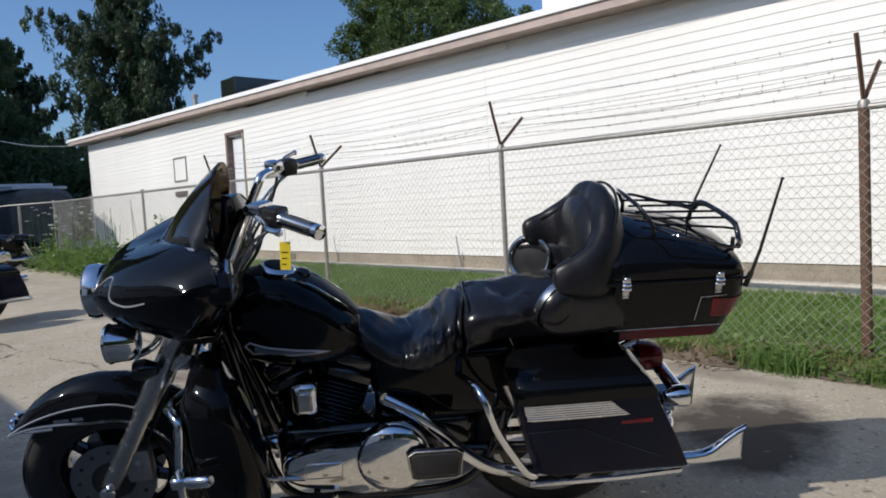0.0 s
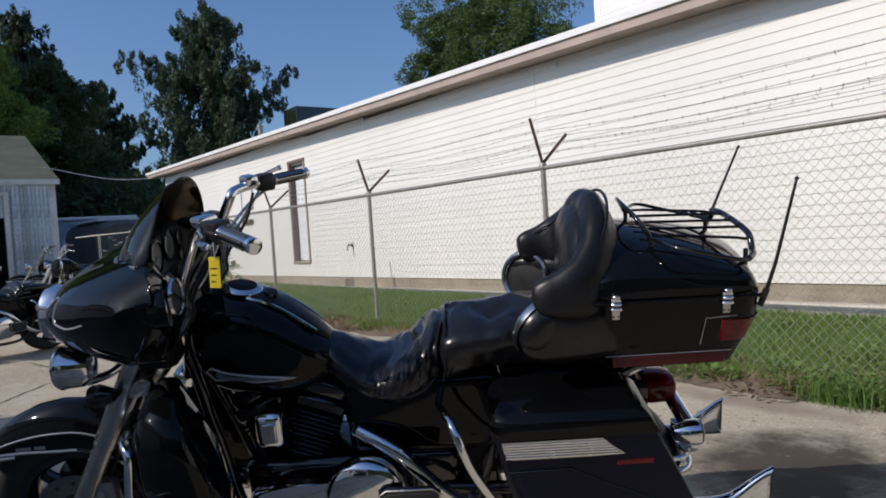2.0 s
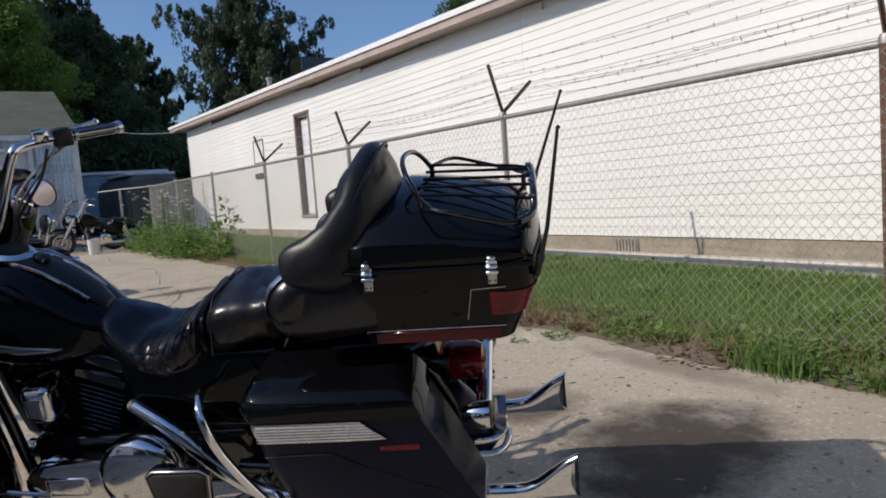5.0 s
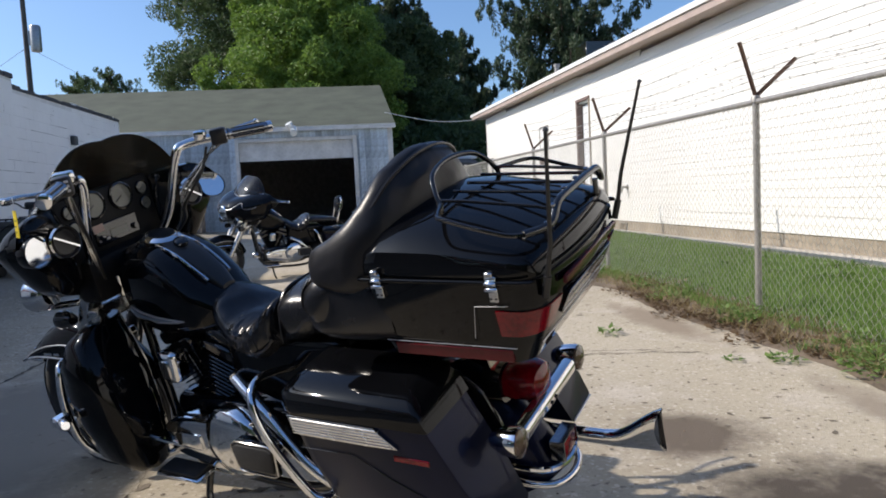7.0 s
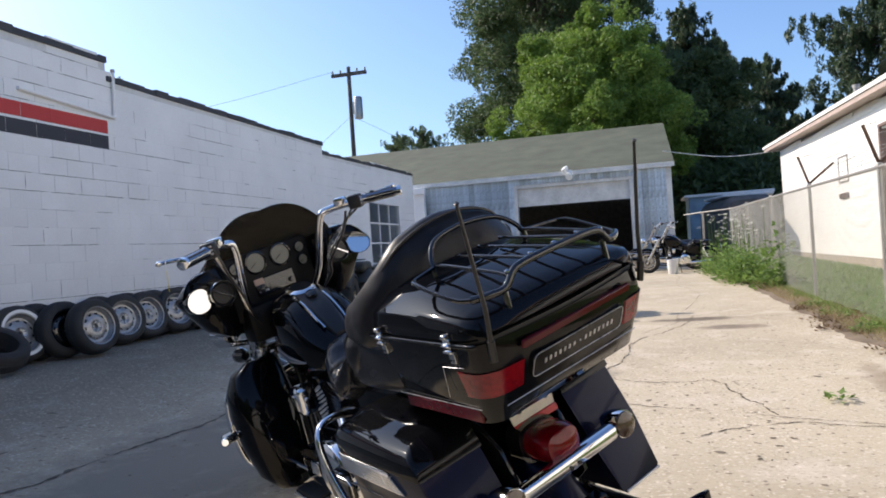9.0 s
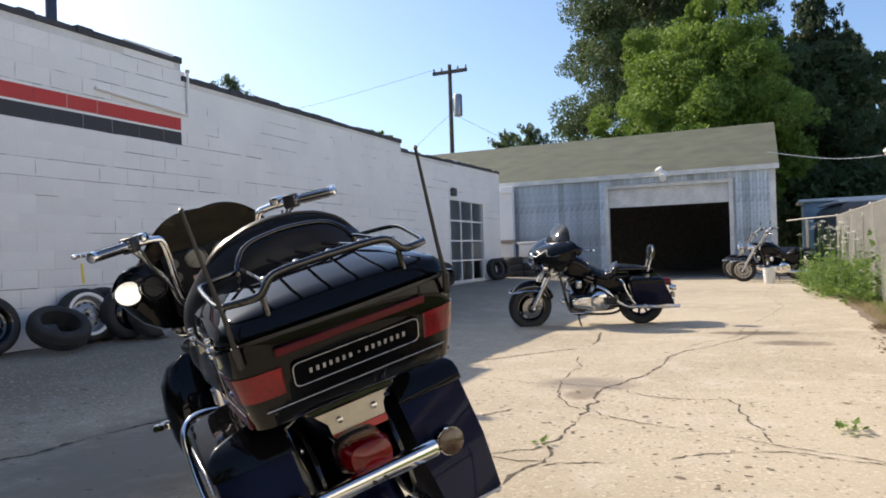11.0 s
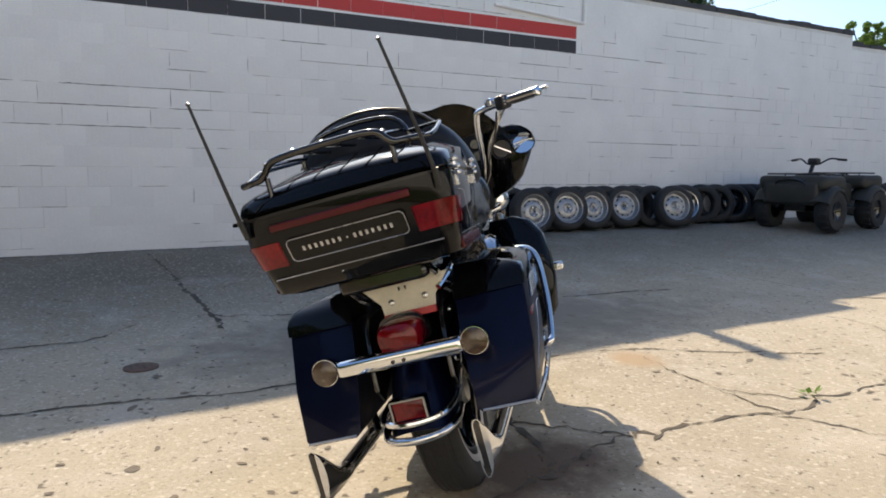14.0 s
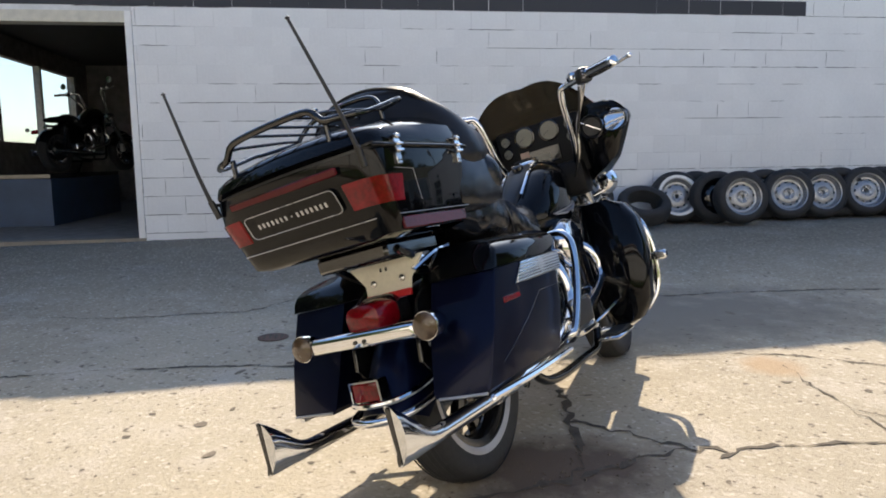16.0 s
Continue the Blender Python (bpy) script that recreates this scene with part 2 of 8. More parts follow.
M = {
    "concrete": concrete_yard(),
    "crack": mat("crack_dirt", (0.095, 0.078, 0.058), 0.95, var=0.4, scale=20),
    "pit": mat("pit_dirt", (0.17, 0.14, 0.105), 0.95, var=0.4, scale=9),
    "block": block_paint(),
    "mortar": mat("painted_mortar", (0.66, 0.66, 0.65), 0.8, var=0.12, scale=3, fine=20),
    "joint": mat("open_joint", (0.10, 0.095, 0.09), 0.9, var=0.4, scale=3),
    "coping": mat("black_coping", (0.05, 0.05, 0.055), 0.7, var=0.3, scale=5, bump=0.4),
    "siding": mat("cream_siding", (0.80, 0.78, 0.735), 0.55, var=0.04, scale=0.8, fine=30, bump=0.08, piece=0.015),
    "trim_white": mat("white_trim", (0.82, 0.81, 0.79), 0.5, var=0.05),
    "trim_dirty": mat("dirty_white_trim", (0.60, 0.60, 0.58), 0.6, var=0.18, scale=2.2, fine=18),
    "trim_brown": mat("brown_frame", (0.16, 0.11, 0.095), 0.6, var=0.2),
    "fascia": mat("weathered_fascia", (0.42, 0.33, 0.29), 0.65, var=0.15, scale=3),
    "found": mat("foundation_block", (0.30, 0.255, 0.195), 0.9, var=0.2, scale=3, fine=40, bump=0.5, piece=0.06),
    "ledge": mat("footing_ledge", (0.55, 0.50, 0.43), 0.85, var=0.15, scale=3, fine=30, bump=0.4),
    "galv": mat("galvanised_steel", (0.33, 0.315, 0.29), 0.5, 0.55, var=0.15, scale=20),
    "rusty": mat("rusty_steel", (0.13, 0.075, 0.05), 0.8, 0.2, var=0.35, scale=30, bump=0.3),
    "wire": mat("fence_wire", (0.43, 0.42, 0.385), 0.5, 0.15, var=0.1),
    "corrug": mat("blue_grey_metal", (0.39, 0.455, 0.51), 0.5, 0.2, var=0.38, scale=1.1, fine=14, piece=0.28),
    "shingle": mat("green_shingle", (0.085, 0.094, 0.066), 0.95, var=0.25, scale=1.5, fine=25, bump=0.6),
    "door_white": mat("white_door_paint", (0.78, 0.79, 0.80), 0.5, var=0.05, scale=2),
    "dark_in": mat("dark_interior", (0.24, 0.225, 0.21), 0.9, var=0.3),
    "wood_pole": mat("pole_wood", (0.10, 0.088, 0.078), 0.9, var=0.3, scale=4),
    "bark": mat("bark", (0.10, 0.08, 0.06), 0.95, var=0.35, scale=3, bump=0.6),
    "lawn": mat("lawn_soil", (0.095, 0.145, 0.035), 0.95, var=0.4, scale=2.5, col2=(0.14, 0.125, 0.06)),
    "soil": mat("dry_soil", (0.16, 0.122, 0.085), 0.95, var=0.35, scale=4, bump=0.6),
    "grass": leafy("grass_blade", (0.105, 0.205, 0.042), (0.25, 0.37, 0.09)),
    "weed": leafy("weed_leaf", (0.09, 0.17, 0.035), (0.22, 0.33, 0.085)),
    "lush": leafy("lush_blade", (0.085, 0.17, 0.034), (0.16, 0.27, 0.06)),
    "litter": leafy("dead_leaf", (0.13, 0.085, 0.05), (0.24, 0.17, 0.10)),
    "straw": leafy("dry_straw", (0.36, 0.28, 0.15), (0.25, 0.2, 0.1)),
    "leaf_light": leafy("maple_leaf", (0.115, 0.20, 0.030), (0.225, 0.34, 0.062)),
    "leaf_mid": leafy("green_leaf", (0.07, 0.12, 0.034), (0.11, 0.165, 0.045)),
    "leaf_dark": leafy("dark_leaf", (0.058, 0.096, 0.038), (0.105, 0.155, 0.060)),
    "needle": leafy("pine_needle", (0.033, 0.060, 0.033), (0.084, 0.128, 0.060)),
    "flower": leafy("white_umbel", (0.7, 0.7, 0.62), (0.8, 0.8, 0.72)),
    # vehicles
    "paint": mat("black_gloss_paint", (0.0030, 0.0032, 0.0040), 0.04, 0.0, var=0.2, rvar=0.02, spec=0.25),
    "paint_blue": mat("dark_blue_metallic_paint", (0.0016, 0.0038, 0.021), 0.40, 0.60, var=0.2, rvar=0.02, fine=400, coat=0.20, spec=0.2),
    "paint_red": mat("dark_red_paint", (0.075, 0.005, 0.008), 0.12, 0.0, var=0.2, spec=0.3),
    "chrome": mat("chrome", (0.78, 0.79, 0.81), 0.07, 1.0, var=0.03, rvar=0.03),
    "chrome_dull": mat("dull_chrome", (0.55, 0.55, 0.55), 0.25, 1.0, var=0.15, scale=20),
    "alu": mat("cast_aluminium", (0.36, 0.36, 0.36), 0.38, 0.7, var=0.2, scale=15),
    "black_metal": mat("black_powder_coat", (0.008, 0.008, 0.009), 0.06, 0.0, var=0.2, scale=30, rvar=0.03, spec=0.8),
    "black_plastic": mat("black_plastic", (0.011, 0.011, 0.012), 0.40, var=0.2, scale=30),
    "dash": mat("dash_plastic", (0.006, 0.006, 0.0065), 0.55, var=0.2, scale=30, spec=0.2),
    "leather": mat("black_seat_vinyl", (0.009, 0.009, 0.011), 0.25, spec=0.48, var=0.25, scale=12, fine=260, bump=0.08, relief=0.28),
    "vinyl": mat("dull_black_vinyl", (0.010, 0.010, 0.012), 0.36, spec=0.30, var=0.25, scale=12, fine=260, bump=0.08, relief=0.28),
    "rubber": mat("tyre_rubber", (0.024, 0.024, 0.025), 0.75, var=0.3, scale=12, fine=70, bump=0.15),
    "red_lens": mat("red_lens", (0.15, 0.0015, 0.005), 0.10, var=0.5, scale=11, rvar=0.04, spec=0.45),
    "amber_lens": mat("smoked_lens", (0.072, 0.043, 0.024), 0.25, var=0.25, scale=40, coat=0.7),
    "chrome_dark": mat("dark_chrome", (0.30, 0.31, 0.33), 0.14, 1.0, var=0.1),
    "smoke_panel": mat("dark_display", (0.03, 0.035, 0.03), 0.15, var=0.1, coat=0.5),
    "tan_label": mat("tan_paper", (0.42, 0.30, 0.24), 0.7, var=0.1, scale=40),
    "red_band": mat("red_band", (0.42, 0.010, 0.014), 0.3, var=0.15, scale=30),
    "badge": mat("badge_enamel", (0.10, 0.13, 0.17), 0.3, 0.4, var=0.2, scale=40),
    "silver": mat("silver_stripe", (0.5, 0.5, 0.52), 0.3, 0.5, var=0.1),
    "cream": mat("cream_plate", (0.62, 0.58, 0.48), 0.5, var=0.1, scale=12),
    "yellow": mat("yellow_tag", (0.75, 0.58, 0.02), 0.5, var=0.1, scale=30),
    "gauge": mat("gauge_face", (0.100, 0.102, 0.083), 0.35, var=0.1, coat=0.5),
    "olive": mat("olive_plastic", (0.030, 0.029, 0.024), 0.55, var=0.25, scale=6),
    "bucket": mat("white_bucket_plastic", (0.75, 0.74, 0.72), 0.4, var=0.06),
    "lamp_glass": mat("milky_glass", (0.75, 0.75, 0.72), 0.3, var=0.05),
    "rust_floor": mat("drain_rust", (0.12, 0.07, 0.05), 0.8, var=0.3, scale=20, bump=0.4),
    "blue_paint": mat("blue_shed_paint", (0.24, 0.34, 0.42), 0.6, var=0.2, scale=2),
    "platform": mat("dark_blue_panel", (0.045, 0.085, 0.15), 0.5, var=0.25, scale=3),
    "wood": mat("grey_wood", (0.30, 0.25, 0.20), 0.8, var=0.25, scale=5),
    "tarp": mat("grey_cover", (0.14, 0.135, 0.13), 0.8, var=0.25, scale=3),
}


def glass(name, col, rough=0.02, mixf=0.75):
    m = bpy.data.materials.new(name)
    m.use_nodes = True
    b = m.node_tree.nodes["Principled BSDF"]
    b.inputs["Base Color"].default_value = (*col, 1)
    b.inputs["Roughness"].default_value = rough
    b.inputs["Transmission Weight"].default_value = mixf
    b.inputs["IOR"].default_value = 1.45
    return m


M["pane"] = glass("window_glass", (0.85, 0.9, 0.9), 0.02, 1.0)
M["smoke"] = glass("smoked_windshield", (0.055, 0.042, 0.026), 0.05, 0.85)

# ---- mesh tools ----
def part(name, bm, material, parent=None, label="", smooth=True, angle=40):
    me = bpy.data.meshes.new(name)
    bm.normal_update()
    bm.to_mesh(me)
    bm.free()
    me.materials.append(M[material] if isinstance(material, str) else material)
    if smooth:
        me.shade_smooth()
        me.set_sharp_from_angle(angle=radians(angle))
    ob = new(name, me)
    if parent:
        ob.parent = parent
    if label:
        ob["label"] = label
    return ob


def pydata(name, v, f, material, parent=None, label="", smooth=False):
    me = bpy.data.meshes.new(name)
    me.from_pydata(v if isinstance(v, list) else v.tolist(), [], f if isinstance(f, list) else f.tolist())
    me.materials.append(M[material])
    if smooth:
        me.shade_smooth()
    ob = new(name, me)
    if parent:
        ob.parent = parent
    if label:
        ob["label"] = label
    return ob


def empty(name, m=None):
    ob = new(name)
    if m is not None:
        ob.matrix_basis = m
    return ob


def box(bm, x0, x1, y0, y1, z0, z1, bevel=0.0, seg=1, m=None):
    g = bmesh.ops.create_cube(bm, size=1)
    vs = g["verts"]
    for v in vs:
        v.co = Vector((x0 + (v.co.x + .5) * (x1 - x0), y0 + (v.co.y + .5) * (y1 - y0), z0 + (v.co.z + .5) * (z1 - z0)))
        if m is not None:
            v.co = m @ v.co
    if bevel:
        es = list({e for v in vs for e in v.link_edges})
        bmesh.ops.bevel(bm, geom=es, offset=bevel, segments=seg, profile=0.5, affect="EDGES")
    return bm


def B(*a, **k):
    return box(bmesh.new(), *a, **k)


def tube(bm, pts, r, n=8, closed=False, caps=True, taper=None):
    """A round bar along points."""
    pts = [Vector(p) for p in pts]
    rings = []
    N = len(pts)
    up = None
    for i, p in enumerate(pts):
        if closed:
            d = pts[(i + 1) % N] - pts[i - 1]
        else:
            d = pts[min(i + 1, N - 1)] - pts[max(i - 1, 0)]
        d.normalize()
        if up is None:
            up = Vector((0, 0, 1)) if abs(d.z) < 0.9 else Vector((1, 0, 0))
        a = d.cross(up).normalized()
        up = a.cross(d).normalized()
        rr = r if taper is None else r * taper[i]
        rings.append([bm.verts.new(p + (a * math.cos(2 * math.pi * k / n) + up * math.sin(2 * math.pi * k / n)) * rr) for k in range(n)])
    for i in range(N if closed else N - 1):
        A, C = rings[i], rings[(i + 1) % N]
        for k in range(n):
            bm.faces.new((A[k], A[(k + 1) % n], C[(k + 1) % n], C[k]))
    if caps and not closed:
        bm.faces.new(rings[0][::-1])
        bm.faces.new(rings[-1])
    return bm


def TB(pts, r, n=8, **k):
    return tube(bmesh.new(), pts, r, n, **k)


def curve_pts(ctrl, n=6):
    """Points of a smooth line through the control points."""
    P = [Vector(c) for c in ctrl]
    out = []
    for i in range(len(P) - 1):
        p0, p1, p2, p3 = P[max(i - 1, 0)], P[i], P[i + 1], P[min(i + 2, len(P) - 1)]
        for k in range(n):
            t = k / n
            out.append(0.5 * ((2 * p1) + (p2 - p0) * t + (2 * p0 - 5 * p1 + 4 * p2 - p3) * t * t + (3 * p1 - p0 - 3 * p2 + p3) * t ** 3))
    out.append(P[-1])
    return out


def lathe(bm, prof, n=24, m=None):
    """Turns (r, h) pairs round the local z axis."""
    rings = []
    for r, h in prof:
        ring = []
        for k in range(n):
            a = 2 * math.pi * k / n
            co = Vector((r * math.cos(a), r * math.sin(a), h))
            ring.append(bm.verts.new(m @ co if m is not None else co))
        rings.append(ring)
    for A, C in zip(rings, rings[1:]):
        for k in range(n):
            bm.faces.new((A[k], A[(k + 1) % n], C[(k + 1) % n], C[k]))
    bmesh.ops.remove_doubles(bm, verts=bm.verts, dist=1e-5)
    bmesh.ops.recalc_face_normals(bm, faces=bm.faces)
    return bm


def LT(prof, n=24, m=None):
    return lathe(bmesh.new(), prof, n, m)


def loft(bm, sections, closed=True, caps=True):
    """Skins a row of outlines with the same number of points."""
    rings = [[bm.verts.new(Vector(p)) for p in s] for s in sections]
    n = len(rings[0])
    for A, C in zip(rings, rings[1:]):
        for k in range(n if closed else n - 1):
            bm.faces.new((A[k], A[(k + 1) % n], C[(k + 1) % n], C[k]))
    if caps and closed:
        bm.faces.new(rings[0][::-1])
        bm.faces.new(rings[-1])
    bmesh.ops.recalc_face_normals(bm, faces=bm.faces)
    return bm


def LF(sections, **k):
    return loft(bmesh.new(), sections, **k)


def superell(cx, cz, w, h, n=20, e=2.6, y=0.0):
    """An outline in the x-z plane at y, from round (e=2) to boxy."""
    out = []
    for k in range(n):
        a = 2 * math.pi * k / n
        c, s = math.cos(a), math.sin(a)
        out.append((cx + w * math.copysign(abs(c) ** (2 / e), c), y, cz + h * math.copysign(abs(s) ** (2 / e), s)))
    return out


def plate(outline, x0, x1, bevel=0.0):
    """A flat (y, z) outline given thickness from x0 to x1."""
    bm = bmesh.new()
    a = [bm.verts.new((x0, y, z)) for y, z in outline]
    c = [bm.verts.new((x1, y, z)) for y, z in outline]
    n = len(a)
    bm.faces.new(a)
    bm.faces.new(c[::-1])
    for k in range(n):
        bm.faces.new((a[k], c[k], c[(k + 1) % n], a[(k + 1) % n]))
    bmesh.ops.recalc_face_normals(bm, faces=bm.faces)
    if bevel:
        es = [e for e in bm.edges if abs(e.verts[0].co.x - e.verts[1].co.x) < 1e-6]
        bmesh.ops.bevel(bm, geom=es, offset=bevel, segments=2, profile=0.5, affect="EDGES")
    return bm


rng = np.random.default_rng(7)

# ---- ground ----
def gz(x, y):
    """Height of the yard: a low spot by the parked motorcycle, rising to the long wall and to the garage."""
    s = min(1.0, max(0.0, (0.4 - x) / 4.2))
    dip = 0.045 * math.exp(-((x - 1.2) / 2.5) ** 2 - ((y - 10.0) / 3.0) ** 2)
    return -0.06 + 0.0075 * min(40.0, max(-20.0, y)) + 0.20 * s * s * (3 - 2 * s) - dip


def spread(lo, hi, step, far):
    c = list(np.arange(lo, hi + 1e-6, step))
    d = step
    a, b2 = lo, hi
    while b2 < far:
        d *= 1.45
        a, b2 = a - d, b2 + d
        c = [a] + c + [b2]
    return c


gx, gy = spread(-7, 8, 0.25, 900), spread(-7, 25, 0.25, 900)
gv = [(x, y, gz(x, y) + 0.006 * noise.noise((x * 1.3, y * 1.3, 0)) * (abs(x) < 8 and -7 < y < 25)) for y in gy for x in gx]
nx = len(gx)
gf = [(j * nx + i, j * nx + i + 1, (j + 1) * nx + i + 1, (j + 1) * nx + i) for j in range(len(gy) - 1) for i in range(nx - 1)]
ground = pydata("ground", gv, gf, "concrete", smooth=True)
tagged(ground, "cracked and stained pale concrete yard paving with some painted shadow", "ground", kind="structure")


def crack(ctrl, w, label="dark irregular crack in the concrete yard"):
    """A jagged, dirt-filled crack along the yard."""
    pts = []
    for (xa, ya), (xb, yb) in zip(ctrl, ctrl[1:]):
        n = max(2, int(math.hypot(xb - xa, yb - ya) / 0.032))
        for k in range(n):
            t = k / n
            j = 0.010
            ja, jb = 0.09 * noise.noise((xa + (xb - xa) * t * 1.0, ya + (yb - ya) * t, 1.7)) * math.sin(math.pi * t), 0.05 * noise.noise((6 * t + xa * 3, ya * 3, 8.1)) * math.sin(math.pi * t)
            pts.append((xa + (xb - xa) * t + ja + rng.uniform(-j, j), ya + (yb - ya) * t + jb + rng.uniform(-j, j)))
    pts.append(ctrl[-1])
    v, f = [], []
    for i, (x, y) in enumerate(pts):
        x2, y2 = pts[min(i + 1, len(pts) - 1)]
        x1, y1 = pts[max(i - 1, 0)]
        dx, dy = x2 - x1, y2 - y1
        q = math.hypot(dx, dy) or 1
        ww = w * 0.45 * rng.uniform(0.08, 1.5) * (0.25 if noise.noise((x * 2.3, y * 2.3, 4)) > 0.25 else 1) * (0.3 if i in (0, len(pts) - 1) else 1)
        for s in (-1, 1):
            xx, yy = x - s * dy / q * ww, y + s * dx / q * ww
            v.append((xx, yy, gz(xx, yy) + 0.006 * noise.noise((xx * 1.3, yy * 1.3, 0)) + 0.0035))
        if i:
            f.append((2 * i - 2, 2 * i - 1, 2 * i + 1, 2 * i))
    return tagged(pydata("crack", v, f, "crack"), label, "crack", kind="structure")


# ---- long white block building, west side ----
WX = -3.83


def wall_top(y):
    return 3.80 + 0.004 * (y - 4) if y < 6.99 else (3.58 - 0.004 * (y - 7.1) if y < 13.36 else 3.37 + 0.011 * (y - 13.36))


wall_w = empty("wall_west")
tagged(wall_w, "long white-painted concrete block wall with red and black bands", "wall", kind="structure")
DOOR_Y0, DOOR_Y1, DOOR_Z = -4.3, -0.88, 2.60
WIN = (15.85, 18.22, 0.30, 2.50)
bm = bmesh.new()
for y0, y1, z0, z1 in ((-4.5, DOOR_Y0, -0.3, 3.72), (DOOR_Y0, DOOR_Y1, DOOR_Z, 3.74), (DOOR_Y1, 6.99, -0.3, 3.78), (6.99, 13.36, -0.3, 3.54),
                       (13.36, WIN[0], -0.3, 3.36), (WIN[0], WIN[1], -0.3, WIN[2]), (WIN[0], WIN[1], WIN[3], 3.38), (WIN[1], 19.58, -0.3, 3.41)):
    box(bm, WX - 0.19, WX - 0.004, y0, y1, z0, z1)
part("backing", bm, "mortar", wall_w, smooth=False)
bm = B(WX - 9.2, WX - 0.19, 19.39, 19.58, -0.3, 3.41)
part("end_wall", bm, "block", wall_w, smooth=False)
bm = B(WX - 9.4, WX - 9.2, -4.5, 19.58, -0.3, 3.4)
part("rear_wall", bm, "dark_in", wall_w, smooth=False)
bm = B(WX - 9.3, WX - 0.1, -4.5, 19.5, 3.22, 3.33)
tagged(part("flat_roof", bm, "coping", None, smooth=False), "flat dark roof behind the block parapet", "roof", kind="structure")
bm = B(WX - 9.2, WX - 0.19, -4.5, 19.39, 0.10, 0.16)
tagged(part("floor_workshop", bm, "dark_in", None, smooth=False), "dim dark workshop floor", "floor", kind="structure")
# partition inside so that the doorway opens on a room
bm = B(WX - 9.2, WX - 0.19, 3.0, 3.12, 0.16, 3.22)
tagged(part("wall_workshop", bm, "dark_in", None, smooth=False), "dark inner workshop wall", "wall", kind="structure")

# parapet coping, ragged tar edge
bm = bmesh.new()
y = -4.5
while y < 19.55:
    st = rng.uniform(0.18, 0.45)
    y1 = min(y + st, 19.6)
    for lim in (6.99, 13.36):
        if y < lim < y1:
            y1 = lim
    z = wall_top(y + 0.01)
    h = rng.uniform(0.025, 0.065)
    box(bm, WX - 0.24, WX + rng.uniform(0.012, 0.035), y, y1 - 0.001, z - 0.045, z - 0.02 + h)
    y = y1
part("coping", bm, "coping", wall_w, "ragged black tar coping", smooth=False)

# ---- cream siding building, east side ----
EX = 6.93
east = empty("wall_east")
tagged(east, "long cream vinyl lap-siding building wall", "wall", kind="structure")
DY0, DY1, DZ0, DZ1 = 13.12, 13.86, 0.72, 2.76


def eave_z(y):
    return 3.02 + 0.0215 * y


bm = bmesh.new()
for y0, y1, z0, z1 in ((-14, DY0, 0.38, 3.2), (DY1, 22.95, 0.38, 3.35), (DY0, DY1, 0.38, DZ0), (DY0, DY1, DZ1, 3.3)):
    box(bm, EX + 0.02, EX + 0.2, y0, y1, z0, z1)
part("sheathing", bm, "siding", east, smooth=False)
part("end_wall", B(EX + 0.2, EX + 12, 22.75, 22.95, 0.2, 3.5), "siding", east, smooth=False)
part("corner_board", B(EX - 0.012, EX + 0.1, 22.87, 22.97, 0.38, 3.46, 0.004), "trim_white", east, smooth=False)
bm = B(EX + 0.01, EX + 0.22, -14, 22.93, -0.3, 0.40)
part("foundation", bm, "found", east, "weathered concrete block foundation", smooth=False)
part("footing_ledge", B(EX - 0.16, EX + 0.008, -14, 22.9, -0.2, 0.235, 0.012), "ledge", east, smooth=False)
# eave: soffit, fascia with white drip edge, low roof
v, f = [], []


def prism(bm, x0, x1, y0, y1, zf, h):
    """A bar along y whose height follows zf."""
    a = [bm.verts.new(c) for c in ((x0, y0, zf(y0)), (x1, y0, zf(y0)), (x1, y0, zf(y0) + h), (x0, y0, zf(y0) + h))]
    c = [bm.verts.new(c) for c in ((x0, y1, zf(y1)), (x1, y1, zf(y1)), (x1, y1, zf(y1) + h), (x0, y1, zf(y1) + h))]
    bm.faces.new(a)
    bm.faces.new(c[::-1])
    for k in range(4):
        bm.faces.new((a[k], c[k], c[(k + 1) % 4], a[(k + 1) % 4]))
    bmesh.ops.recalc_face_normals(bm, faces=bm.faces)
    return bm


eave = empty("eave_east")
tagged(eave, "overhanging eave with weathered brown fascia and white edge", "eave", kind="structure")
part("soffit", prism(bmesh.new(), 6.64, EX + 0.15, -14, 23.9, lambda y: eave_z(y) + 0.012, 0.02), "fascia", eave, smooth=False)
part("fascia", prism(bmesh.new(), 6.615, 6.64, -14, 23.9, lambda y: eave_z(y), 0.10), "fascia", eave, smooth=False)
part("drip_edge", prism(bmesh.new(), 6.585, 6.70, -14, 23.93, lambda y: eave_z(y) + 0.10, 0.075), "trim_white", eave, "white metal drip edge", smooth=False)
bm = bmesh.new()
vs = [bm.verts.new(c) for c in ((6.60, -14, eave_z(-14) + 0.176), (6.60, 23.93, eave_z(23.93) + 0.176), (18, 23.93, eave_z(23.93) + 0.75), (18, -14, eave_z(-14) + 0.75),
                                (6.60, -14, eave_z(-14) + 0.14), (6.60, 23.93, eave_z(23.93) + 0.14), (18, 23.93, eave_z(23.93) + 0.6), (18, -14, eave_z(-14) + 0.6))]
for q in ((0, 1, 2, 3), (7, 6, 5, 4), (0, 4, 5, 1), (1, 5, 6, 2), (2, 6, 7, 3), (3, 7, 4, 0)):
    bm.faces.new([vs[i] for i in q])
bmesh.ops.recalc_face_normals(bm, faces=bm.faces)
tagged(part("roof_east", bm, "trim_white", None, smooth=False), "low white metal roof of the siding building", "roof", kind="structure")
upper = empty("wall_upper")
tagged(upper, "taller cream siding storey set back above the roof", "wall", kind="structure")
